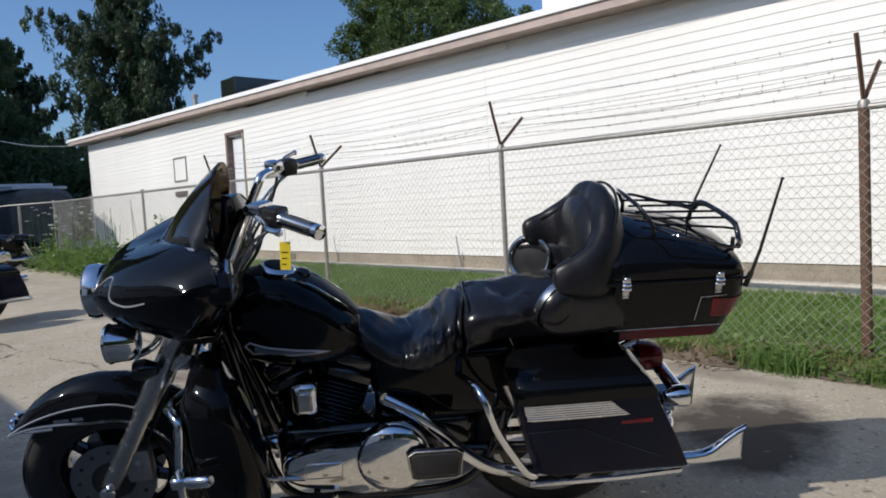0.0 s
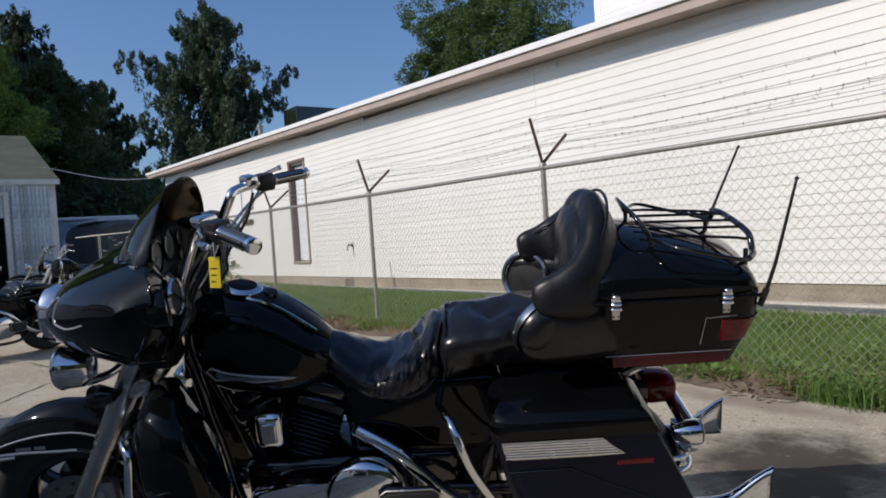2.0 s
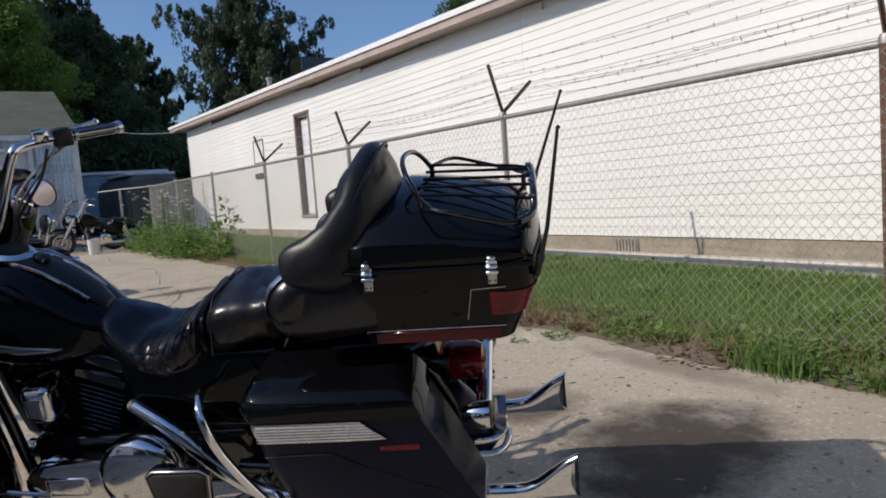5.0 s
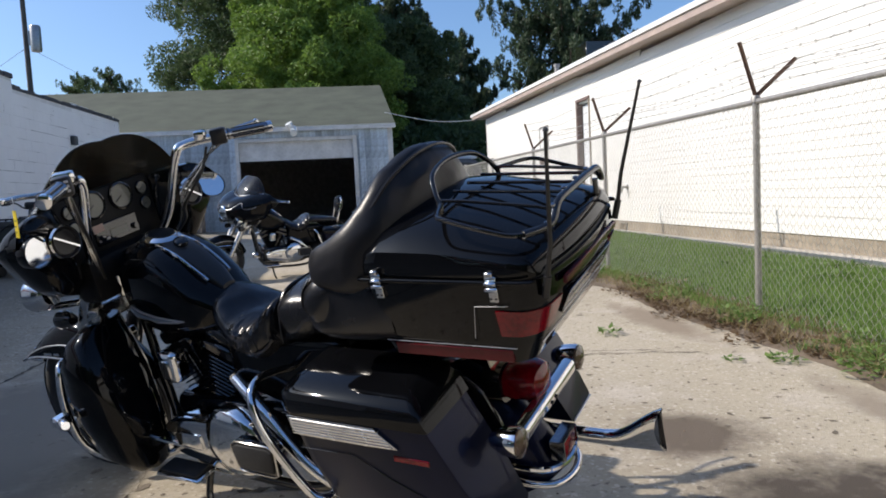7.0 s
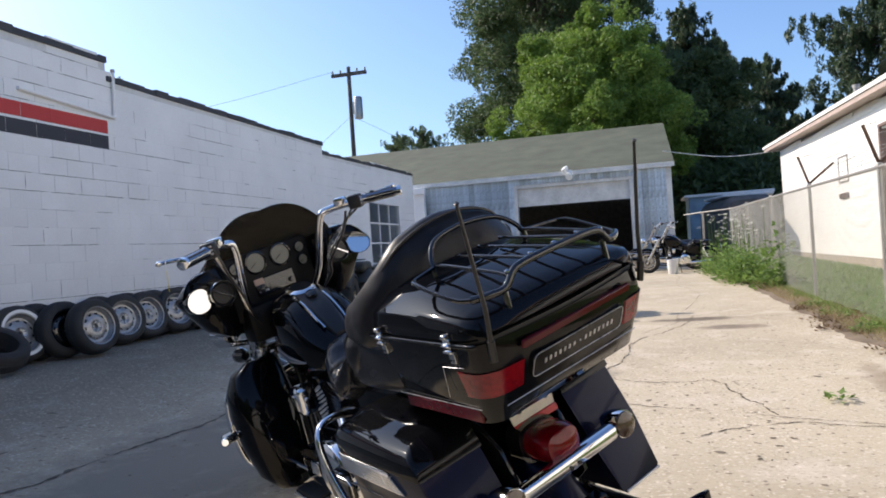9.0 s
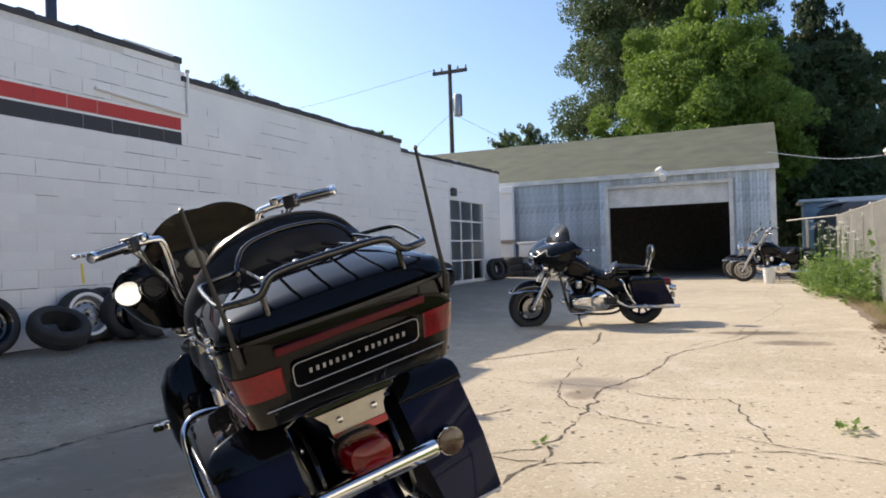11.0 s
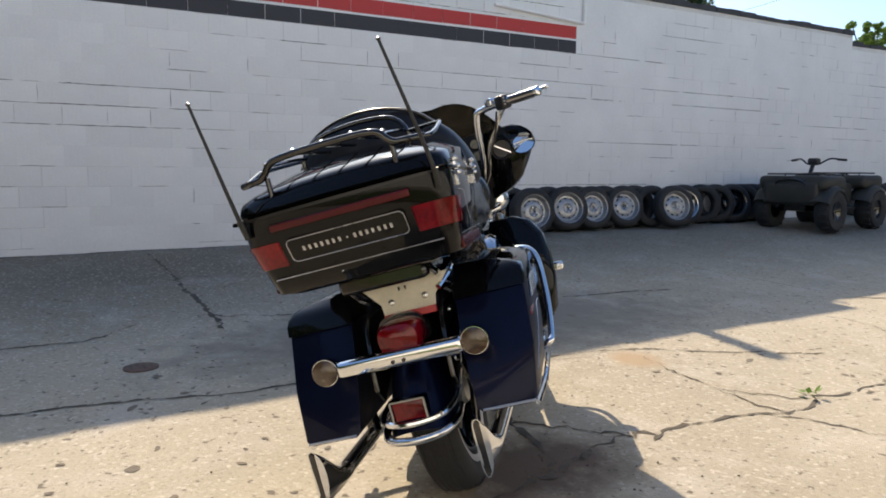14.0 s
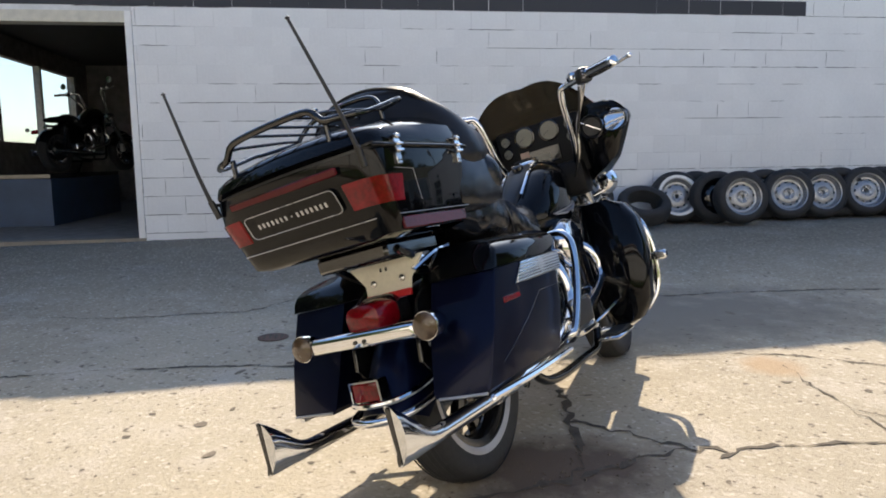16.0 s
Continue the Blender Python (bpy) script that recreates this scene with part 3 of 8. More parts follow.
part("core", B(8.02, 17.5, -14, 6.18, 3.2, 4.4), "siding", upper, smooth=False)
part("roof_edge", B(7.7, 17.8, -14, 6.25, 4.4, 4.5), "fascia", upper, smooth=False)
part("corner_board", B(7.99, 8.1, 6.1, 6.2, 3.3, 4.4), "trim_white", upper, smooth=False)

# side door, boarded hatch, wall vents
door = empty("door_1")
tagged(door, "white side door deep in a dark brown wooden frame", "door", kind="structure")
part("door_leaf", B(EX + 0.10, EX + 0.14, DY0 + 0.03, DY1 - 0.03, DZ0 + 0.02, DZ1 - 0.04, 0.003), "door_white", door, smooth=False)
bm = B(EX - 0.025, EX + 0.16, DY1 - 0.055, DY1 + 0.03, DZ0, DZ1 + 0.03, 0.004)
part("jamb", bm, "trim_brown", door, smooth=False)
part("jamb", B(EX - 0.025, EX + 0.16, DY0 - 0.03, DY0 + 0.03, DZ0, DZ1 + 0.03, 0.004), "found", door, smooth=False)
part("head", B(EX - 0.03, EX + 0.16, DY0 - 0.03, DY1 + 0.03, DZ1 + 0.031, DZ1 + 0.09, 0.004), "trim_brown", door, smooth=False)
part("threshold", B(EX - 0.04, EX + 0.16, DY0 - 0.03, DY1 + 0.03, DZ0 - 0.05, DZ0 - 0.001, 0.004), "found", door, smooth=False)
hatch = empty("hatch")
tagged(hatch, "small cream square panel framed on the siding", "hatch", kind="structure")
part("panel", B(EX - 0.012, EX + 0.01, 15.98, 16.62, 2.02, 2.52), "siding", hatch, smooth=False)
bm = bmesh.new()
for y0, y1, z0, z1 in ((15.94, 15.98, 1.98, 2.56), (16.62, 16.66, 1.98, 2.56), (15.98, 16.62, 2.52, 2.56), (15.98, 16.62, 1.98, 2.02)):
    box(bm, EX - 0.025, EX + 0.01, y0, y1, z0, z1, 0.003)
part("frame", bm, "galv", hatch, smooth=False)
for n, (y0, y1, z0, z1) in enumerate(((16.0, 16.6, 1.64, 1.76),)):
    vent = empty("wall_vent")
    tagged(vent, "dark narrow louvred vent on the siding", "vent", kind="structure")
    part("frame", B(EX - 0.05, EX + 0.01, y0, y1, z0, z1, 0.005), "trim_brown", vent, smooth=False)
    for k in range(3):
        part("slat", B(EX - 0.065, EX - 0.05, y0 + 0.03, y1 - 0.03, z0 + 0.02 + k * 0.032, z0 + 0.035 + k * 0.032), "rusty", vent, smooth=False)
for yv in (4.87, 11.6):
    vent = empty("foundation_vent")
    tagged(vent, "grey metal grille set in the block foundation", "vent", kind="structure")
    part("frame", B(EX - 0.008, EX + 0.02, yv - 0.17, yv + 0.17, 0.20, 0.37, 0.003), "galv", vent, smooth=False)
    for k in range(7):
        part("slat", B(EX - 0.02, EX - 0.008, yv - 0.15 + k * 0.045, yv - 0.13 + k * 0.045, 0.215, 0.355), "found", vent, smooth=False)
spigot = empty("wall_tap")
tagged(spigot, "small grey outdoor tap on the siding", "tap", kind="structure")
part("body", LT([(0.05, 0), (0.05, 0.01), (0.02, 0.015), (0.02, 0.08), (0.028, 0.085), (0.028, 0.1), (0, 0.1)], 12, pose(EX, 11.35, 1.0, 0, -90, 0)), "galv", spigot)
part("spout", TB(curve_pts(((EX - 0.08, 11.35, 1.0), (EX - 0.11, 11.35, 0.98), (EX - 0.12, 11.35, 0.90))), 0.016), "galv", spigot)
for nm, lab, cat, bmx, mt in (
        ("roof_unit", "black rectangular box unit standing on the roof", "roof unit", B(7.1, 8.3, 13.65, 14.3, 3.3, 4.02, 0.01), "black_metal"),
        ("vent_pipe", "short grey vent pipe rising from the roof", "pipe", LT([(0.055, 3.3), (0.055, 3.83), (0.075, 3.84), (0.075, 3.90), (0, 3.91)], 14, pose(7.05, 15.5, 0)), "galv"),
        ("roof_vent", "low round vent cap on the roof", "roof vent", LT([(0.09, 3.2), (0.09, 3.34), (0.16, 3.36), (0.14, 3.42), (0, 3.44)], 16, pose(6.95, 8.6, 0)), "galv")):
    tagged(part(nm, bmx, mt, None), lab, cat)

# ---- garage at the far end ----
GY = 22.1
garage = empty("garage")
tagged(garage, "weathered blue-grey metal garage with a green shingle roof", "garage")
GX0, GX1, GZ = -14.0, 3.66, 3.28
for x0, x1, z0, z1 in ((GX0, -1.1, -0.2, GZ), (2.42, GX1, -0.2, GZ), (-1.1, 2.42, 2.92, GZ)):
    part("wall", B(x0, x1, GY + 0.03, GY + 0.2, z0, z1), "corrug", garage, smooth=False)
part("wall", B(GX1 - 0.17, GX1, GY + 0.2, 34.0, -0.2, GZ), "corrug", garage, smooth=False)
part("wall", B(GX0, GX1, 33.8, 34.0, -0.2, GZ), "corrug", garage, smooth=False)
part("wall", B(GX0, GX0 + 0.2, GY + 0.2, 33.8, -0.2, GZ), "corrug", garage, smooth=False)
bm = bmesh.new()
gab = [bm.verts.new(c) for c in ((GX1 - 0.02, GY + 0.1, GZ), (GX1 - 0.02, 28.3, 5.4), (GX1 - 0.02, 34.0, GZ), (GX1 - 0.15, GY + 0.1, GZ), (GX1 - 0.15, 28.3, 5.4), (GX1 - 0.15, 34.0, GZ))]
for q in ((0, 1, 2), (5, 4, 3), (0, 3, 4, 1), (1, 4, 5, 2), (2, 5, 3, 0)):
    bm.faces.new([gab[i] for i in q])
part("gable", bm, "corrug", garage, smooth=False)


def slab(c0, c1, c2, c3, th):
    bm = bmesh.new()
    a = [bm.verts.new(c) for c in (c0, c1, c2, c3)]
    b2 = [bm.verts.new((c[0], c[1], c[2] - th)) for c in (c0, c1, c2, c3)]
    bm.faces.new(a)
    bm.faces.new(b2[::-1])
    for k in range(4):
        bm.faces.new((a[k], b2[k], b2[(k + 1) % 4], a[(k + 1) % 4]))
    bmesh.ops.recalc_face_normals(bm, faces=bm.faces)
    return bm


part("roof", slab((GX0 - 0.2, GY - 0.15, GZ + 0.06), (GX1 + 0.12, GY - 0.15, GZ + 0.06), (GX1 + 0.12, 28.3, 5.52), (GX0 - 0.2, 28.3, 5.52), 0.07), "shingle", garage, "faded green shingle roof", smooth=False)
part("roof", slab((GX0 - 0.2, 28.3, 5.52), (GX1 + 0.12, 28.3, 5.52), (GX1 + 0.12, 34.3, GZ + 0.06), (GX0 - 0.2, 34.3, GZ + 0.06), 0.07), "shingle", garage, smooth=False)
part("fascia", B(GX0 - 0.2, GX1 + 0.12, GY - 0.18, GY - 0.152, GZ - 0.07, GZ + 0.07), "trim_dirty", garage, smooth=False)
part("corner_trim", B(GX1 - 0.14, GX1 + 0.02, GY - 0.03, GY + 0.03, 0, GZ - 0.02), "trim_dirty", garage, smooth=False)
bm = bmesh.new()
for x0, x1, z0, z1 in ((-1.22, -1.1, 0.0, 3.03), (2.42, 2.54, 0.0, 3.03), (-1.1, 2.42, 2.92, 3.03)):
    box(bm, x0, x1, GY - 0.015, GY + 0.04, z0, z1, 0.005)
part("door_trim", bm, "trim_dirty", garage, smooth=False)
od = part("overhead_door", B(-1.1, 2.42, GY + 0.10, GY + 0.15, 2.34, 2.92, 0.004), "trim_dirty", garage, "white overhead door rolled most of the way up", smooth=False)
part("seal", B(-1.1, 2.42, GY + 0.105, GY + 0.145, 2.31, 2.338), "black_plastic", od, smooth=False)
part("floor_slab", B(GX0 + 0.2, GX1 - 0.17, GY + 0.03, 33.8, -0.1, 0.125), "dark_in", garage, smooth=False)
part("lining", B(-5.2, -5.0, GY + 0.2, 33.8, 0.1, GZ), "dark_in", garage, smooth=False)
part("lining", B(-5.0, GX1 - 0.18, 30.0, 30.1, 0.1, GZ), "dark_in", garage, smooth=False)
part("ceiling", B(-5.0, GX1 - 0.18, GY + 0.2, 30.0, GZ - 0.06, GZ - 0.001), "dark_in", garage, smooth=False)
gl = empty("wall_lamp", pose(0.63, GY - 0.18, 3.26) @ Matrix.Diagonal((1.5, 1.5, 1.7, 1)))
tagged(gl, "white twin-bulb floodlight on the garage fascia", "lamp")
part("base", LT([(0.07, 0), (0.07, 0.03), (0.03, 0.045), (0, 0.045)], 14, pose(0, 0, 0, 90, 0, 0)), "trim_white", gl)
for s in (-1, 1):
    part("bulb", LT([(0, 0), (0.035, 0.01), (0.045, 0.06), (0.075, 0.14), (0.07, 0.17), (0, 0.185)], 14, pose(0.03 * s, -0.05, -0.02 + 0.02 * s, 120 if s > 0 else 20, 25 * s, 0)), "lamp_glass", gl)
# annex between the block building and the garage
annex = empty("annex")
tagged(annex, "small white lean-to with a dark gap beside the garage", "annex")
part("wall", B(-6.4, -4.15, 21.7, 21.9, -0.1, 3.05), "door_white", annex, smooth=False)
part("beam", B(-6.4, -4.08, 21.55, 21.72, 2.98, 3.2, 0.01), "trim_white", annex, smooth=False)
part("sill", B(-5.4, -4.05, 21.6, 21.7, 1.35, 1.45, 0.01), "wood", annex, smooth=False)

# ---- trees and sky line ----
def cards(centres, size, n, squash=0.8, up=0.0):
    """Many small leaf quads round the centres."""
    C = np.repeat(np.asarray(centres, float), n, 0)
    N = len(C)
    S = np.repeat(np.asarray(size, float) if np.ndim(size) else np.full(len(centres), size), n)
    off = rng.normal(0, 1, (N, 3))
    off /= np.linalg.norm(off, axis=1)[:, None]
    off *= (rng.uniform(0.3, 1, N) ** 0.5)[:, None]
    off[:, 2] *= squash
    P0 = C + off * S[:, None]
    a = rng.normal(0, 1, (N, 3))
    a[:, 2] += up
    a /= np.linalg.norm(a, axis=1)[:, None]
    b = np.cross(a, rng.normal(0, 1, (N, 3)))
    b /= np.linalg.norm(b, axis=1)[:, None]
    return P0, a, b


def foliage(name, parent, centres, size, n, leaf, material, aspect=1.6, squash=0.8, up=0.0):
    P0, a, b = cards(centres, size, n, squash, up=up)
    N = len(P0)
    l = leaf * rng.uniform(0.6, 1.3, N)[:, None]
    v = np.empty((N, 4, 3))
    v[:, 0], v[:, 1] = P0 - a * l * aspect, P0 + b * l * 0.6
    v[:, 2], v[:, 3] = P0 + a * l * aspect, P0 - b * l * 0.6
    f = np.arange(N * 4).reshape(N, 4)
    return pydata(name, v.reshape(-1, 3), f, material, parent)


def tree(x, y, h, r, z0, kind, label, n=170, leaves=70, leaf=0.22, lean=0.0, material=None, base=0.0, limbs=()):
    """A tapered trunk, limbs and a crown of leaf clumps; kind 'broad' or 'pine'."""
    t = empty("tree", pose(x, y, base))
    tagged(t, label, "tree")
    trunk = [(lean * k / 8 * h * 0.05 + rng.normal(0, 0.04), rng.normal(0, 0.04), h * 0.92 * k / 8) for k in range(9)]
    part("trunk", TB(trunk, h * 0.022, 10, taper=[1.5, 1.1, 1, .9, .8, .65, .5, .35, .12]), "bark", t)
    cen, size = [], []
    bm = bmesh.new()
    if kind == "broad":
        # lobes on the outside of the crown, each filled with small clumps
        lobes = []
        nl = 46 + int(2.2 * (h - z0))
        for k in range(nl):
            zf = 1 - 2 * (k + 0.5) / nl
            az = 2.399963 * k + rng.uniform(-.5, .5)
            ring = math.sqrt(max(0.0, 1 - zf * zf))
            q = rng.uniform(0.52, 1.0)
            w = r * (1.0 - 0.22 * max(0, zf)) * (ring ** 0.55 / max(ring, 0.05)) ** 0.7
            lobes.append((math.cos(az) * ring * q * w, math.sin(az) * ring * q * w, (z0 + h) / 2 + zf * q * (h - z0) / 2, rng.uniform(0.14, 0.34) * min(r, (h - z0) / 2)))
        for k in range(n):
            lx_, ly_, lz_, lr = lobes[k % nl]
            u = rng.normal(0, 1, 3)
            u /= np.linalg.norm(u)
            q = rng.uniform(0.35, 1.0) ** 0.5
            cen.append((lx_ + u[0] * q * lr, ly_ + u[1] * q * lr, lz_ + u[2] * q * lr * 0.85))
            size.append(lr * rng.uniform(0.25, 0.62))
        # the shaded core of the crown
        for k in range(n // 5):
            u = rng.normal(0, 1, 3)
            u *= rng.uniform(0, 1) ** 0.4 / np.linalg.norm(u)
            cen.append((u[0] * 0.66 * r, u[1] * 0.66 * r, (z0 + h) / 2 + u[2] * 0.40 * (h - z0)))
            size.append(0.20 * r)
        for k in range(0, n, max(1, n // 14)):
            c = Vector(cen[k])
            s = Vector((0, 0, max(z0 * 0.5, min(c.z * 0.55, h * 0.6))))
            tube(bm, [s, s.lerp(c, 0.5) + Vector((0, 0, 0.25)), c], h * 0.008, 5, taper=[1, 0.7, 0.25])
    else:
        # whorls of limbs that bend up; each carries upright finger-like sprays
        far = r > 3.8
        boughs = []
        lev = z0
        while lev < h * 0.97:
            q = (lev - z0) / (h - z0)
            m = rng.integers(4, 7)
            a0 = rng.uniform(0, 6.28)
            for k in range(m):
                reach = (r * (1 - q) ** 0.7 * (0.62 + 0.38 * min(1.0, q / 0.25)) + 0.10 * r) * rng.uniform(0.50, 1.1)
                boughs.append((lev + rng.uniform(-.3, .3), a0 + 6.283 * k / m + rng.uniform(-.35, .35), reach))
            lev += (h - z0) / (13 if far else 10) * rng.uniform(0.8, 1.25)
        boughs += [(z0 + (h - z0) * f, math.radians(az), reach * r) for f, az, reach in limbs]
        for lev, a, rr in boughs:
            out = Vector((math.cos(a), math.sin(a), 0))
            s0 = Vector((0, 0, lev))
            line = curve_pts((s0, s0 + out * rr * 0.5 + Vector((0, 0, 0.10 * rr)), s0 + out * rr + Vector((0, 0, rr * rng.uniform(0.32, 0.55)))), 4)
            tube(bm, line, h * 0.0045, 4, taper=[1 - 0.09 * i for i in range(len(line))])
            nf = max(8, int(rr / r * (30 if far else 13)))
            for k in range(nf):
                e = min(1.0, 0.12 + 0.90 * (k + rng.uniform(0, 1)) / nf)
                f = e * (len(line) - 1)
                i0 = min(len(line) - 2, int(f))
                p = Vector(line[i0]).lerp(Vector(line[i0 + 1]), f - i0)
                sp = 0.04 * r + 0.07 * rr
                cen.append(tuple(p + Vector((rng.normal(0, sp), rng.normal(0, sp), rng.uniform(0.0, 0.09 * r)))))
                size.append((0.052 if far else 0.060) * r * rng.uniform(0.6, 1.25))
        for k in range(6):
            cen.append((rng.normal(0, 0.04 * r), rng.normal(0, 0.04 * r), h * (0.94 + 0.012 * k)))
            size.append(0.05 * r)
    tagged(part("limb", bm, "bark", t), kind="stuff")
    foliage("crown", t, cen, size, leaves, leaf, material, 1.5 if kind == "broad" else 2.2, 0.8 if kind == "broad" else 1.9, 0.0 if kind == "broad" else 1.6)
    return t


tree(25.7, 71, 25.6, 8.2, 4, "pine", "tall dark pine with an open ragged crown", leaves=62, leaf=0.12, material="needle", limbs=((0.60, 161, 0.92), (0.50, -19, 0.95), (0.63, 150, 0.7), (0.44, 0, 0.85), (0.82, -10, 0.40), (0.80, 170, 0.38)))
tree(0.75, 37, 13.3, 4.7, 2.6, "broad", "broad light-green maple behind the garage", n=900, leaves=190, leaf=0.062, material="leaf_light")
tree(-2.4, 46, 33, 6.5, 0.5, "broad", "tall dark tree with a dense crown behind the garage", n=1700, leaves=150, leaf=0.078, material="leaf_dark")
tree(5.2, 45, 13.6, 4.6, 1, "broad", "dense dark tree standing in shade", n=980, leaves=140, leaf=0.08, material="leaf_dark")
tree(9.3, 58, 16.2, 4.2, 2, "pine", "dark spiky pine among shaded trees", leaves=40, leaf=0.10, material="needle", limbs=((0.5, 160, 0.9), (0.42, -20, 1.0)))
tree(6.6, 52, 16.6, 4.3, 2, "pine", "dark spiky pine among shaded trees", leaves=40, leaf=0.09, material="needle", limbs=((0.5, 170, 0.9), (0.6, -10, 0.8)))
tree(13.6, 62, 15.2, 4.0, 2, "pine", "dark spiky pine among shaded trees", leaves=40, leaf=0.10, material="needle", limbs=((0.45, 165, 0.95), (0.5, -15, 0.9)))
tree(12.6, 52, 6.4, 3.6, 0.6, "broad", "low dark shrubby tree", n=420, leaves=100, leaf=0.10, material="leaf_dark")
tree(33.2, 37, 19.0, 6.4, 6, "broad", "leafy green tree beyond the siding building", n=640, leaves=150, leaf=0.075, material="leaf_mid")
tree(47, 41, 18, 4.0, 6, "broad", "dark green tree far beyond the roof", n=200, leaves=90, leaf=0.14, material="leaf_mid")
tree(-20.9, 78, 15.8, 3.5, 8, "pine", "small spiky pine on the skyline", leaves=22, leaf=0.085, material="leaf_dark", limbs=((0.55, 170, 0.95), (0.5, -10, 1.0), (0.72, 160, 0.7), (0.7, 5, 0.75)))
tree(-24.6, 80, 15.6, 3.4, 8, "pine", "small spiky pine on the skyline", leaves=22, leaf=0.085, material="leaf_dark", limbs=((0.5, 175, 0.95), (0.45, -5, 0.95), (0.74, 170, 0.65)))
tree(-20.3, 27, 10.0, 2.3, 5, "pine", "spruce top showing over the parapet", leaves=22, leaf=0.045, material="leaf_dark")
tree(-28.4, 55.7, 13.0, 2.4, 6, "broad", "thin tree top over the roof", n=104, leaves=60, leaf=0.12, material="leaf_light")
hedge_c = [(rng.uniform(-20, 60), rng.uniform(70, 90), rng.uniform(0, 7)) for k in range(420)]
tagged(foliage("far_woods", None, hedge_c, 2.6, 150, 0.26, "leaf_dark"), "dark far woods closing the view", "woods", kind="stuff")
# unseen tree belt added south of the yard to darken reflections and ambient light
unseen_c = [(rng.uniform(-22, 34), rng.uniform(-17, -12), rng.uniform(0, 1) ** 0.8 * 7.5) for k in range(260)]
tagged(foliage("roadside_trees", None, unseen_c, 2.2, 170, 0.26, "leaf_dark"), "unseen dark trees added behind to dim reflections", "trees", kind="stuff")
hedge_d = [(rng.uniform(3.9, 12), rng.uniform(38, 44), rng.uniform(0, 4.5)) for k in range(160)]
tagged(foliage("hedge", None, hedge_d, 1.3, 200, 0.12, "leaf_dark"), "tall dark hedge in shade beyond the garage", "hedge", kind="stuff")

# utility pole with transformer and wires
pole = empty("utility_pole", pose(-11.0, 32.6, 0))
tagged(pole, "weathered wooden utility pole with crossarm and transformer", "utility pole")
part("pole", TB([(0, 0, 0), (0, 0, 5), (0, 0, 10.7)], 0.12, 12, taper=[1.1, 1, 0.8]), "wood_pole", pole)
part("crossarm", B(-0.95, 0.95, -0.06, 0.06, 10.25, 10.42, 0.01), "wood_pole", pole)
for k in (-0.88, -0.45, 0.45, 0.88):
    part("insulator", LT([(0.05, 10.42), (0.06, 10.5), (0.035, 10.53), (0.05, 10.58), (0, 10.6)], 10, pose(k, 0, 0)), "alu", pole)
part("transformer", LT([(0, 8.0), (0.2, 8.02), (0.22, 8.1), (0.22, 9.05), (0.18, 9.12), (0, 9.15)], 18, pose(0.42, -0.05, 0)), "alu", pole)
part("bracket", B(0.1, 0.25, -0.05, 0.05, 8.3, 8.9), "alu", pole)
for a, b2 in (((-11, 32.6, 8.2), (-30, 50, 7.0)), ((-10.6, 32.6, 8.0), (-2, 46, 4.8)), ((-11.88, 32.6, 10.55), (-30, 30, 9.6)), ((3.5, 22.5, 3.75), (7.2, 23.6, 3.55))):
    mid = (Vector(a) + Vector(b2)) / 2 - Vector((0, 0, 0.05 * (Vector(a) - Vector(b2)).length))
    tagged(part("cable", TB(curve_pts((a, mid, b2), 8), 0.008 if a[0] < 0 else 0.013, 5), "wood_pole" if a[0] < 0 else "trim_dirty", None), "thin overhead service cable", "cable")

# ---- motorcycles ----
from mathutils.bvhtree import BVHTree
# local frame of a motorcycle: y ahead, x to its right, z up along its own middle plane; rear axle at y 0.14
AX_R, AX_F, AX_Z, GROUND_Z = 0.14, 1.75, 0.265, -0.055


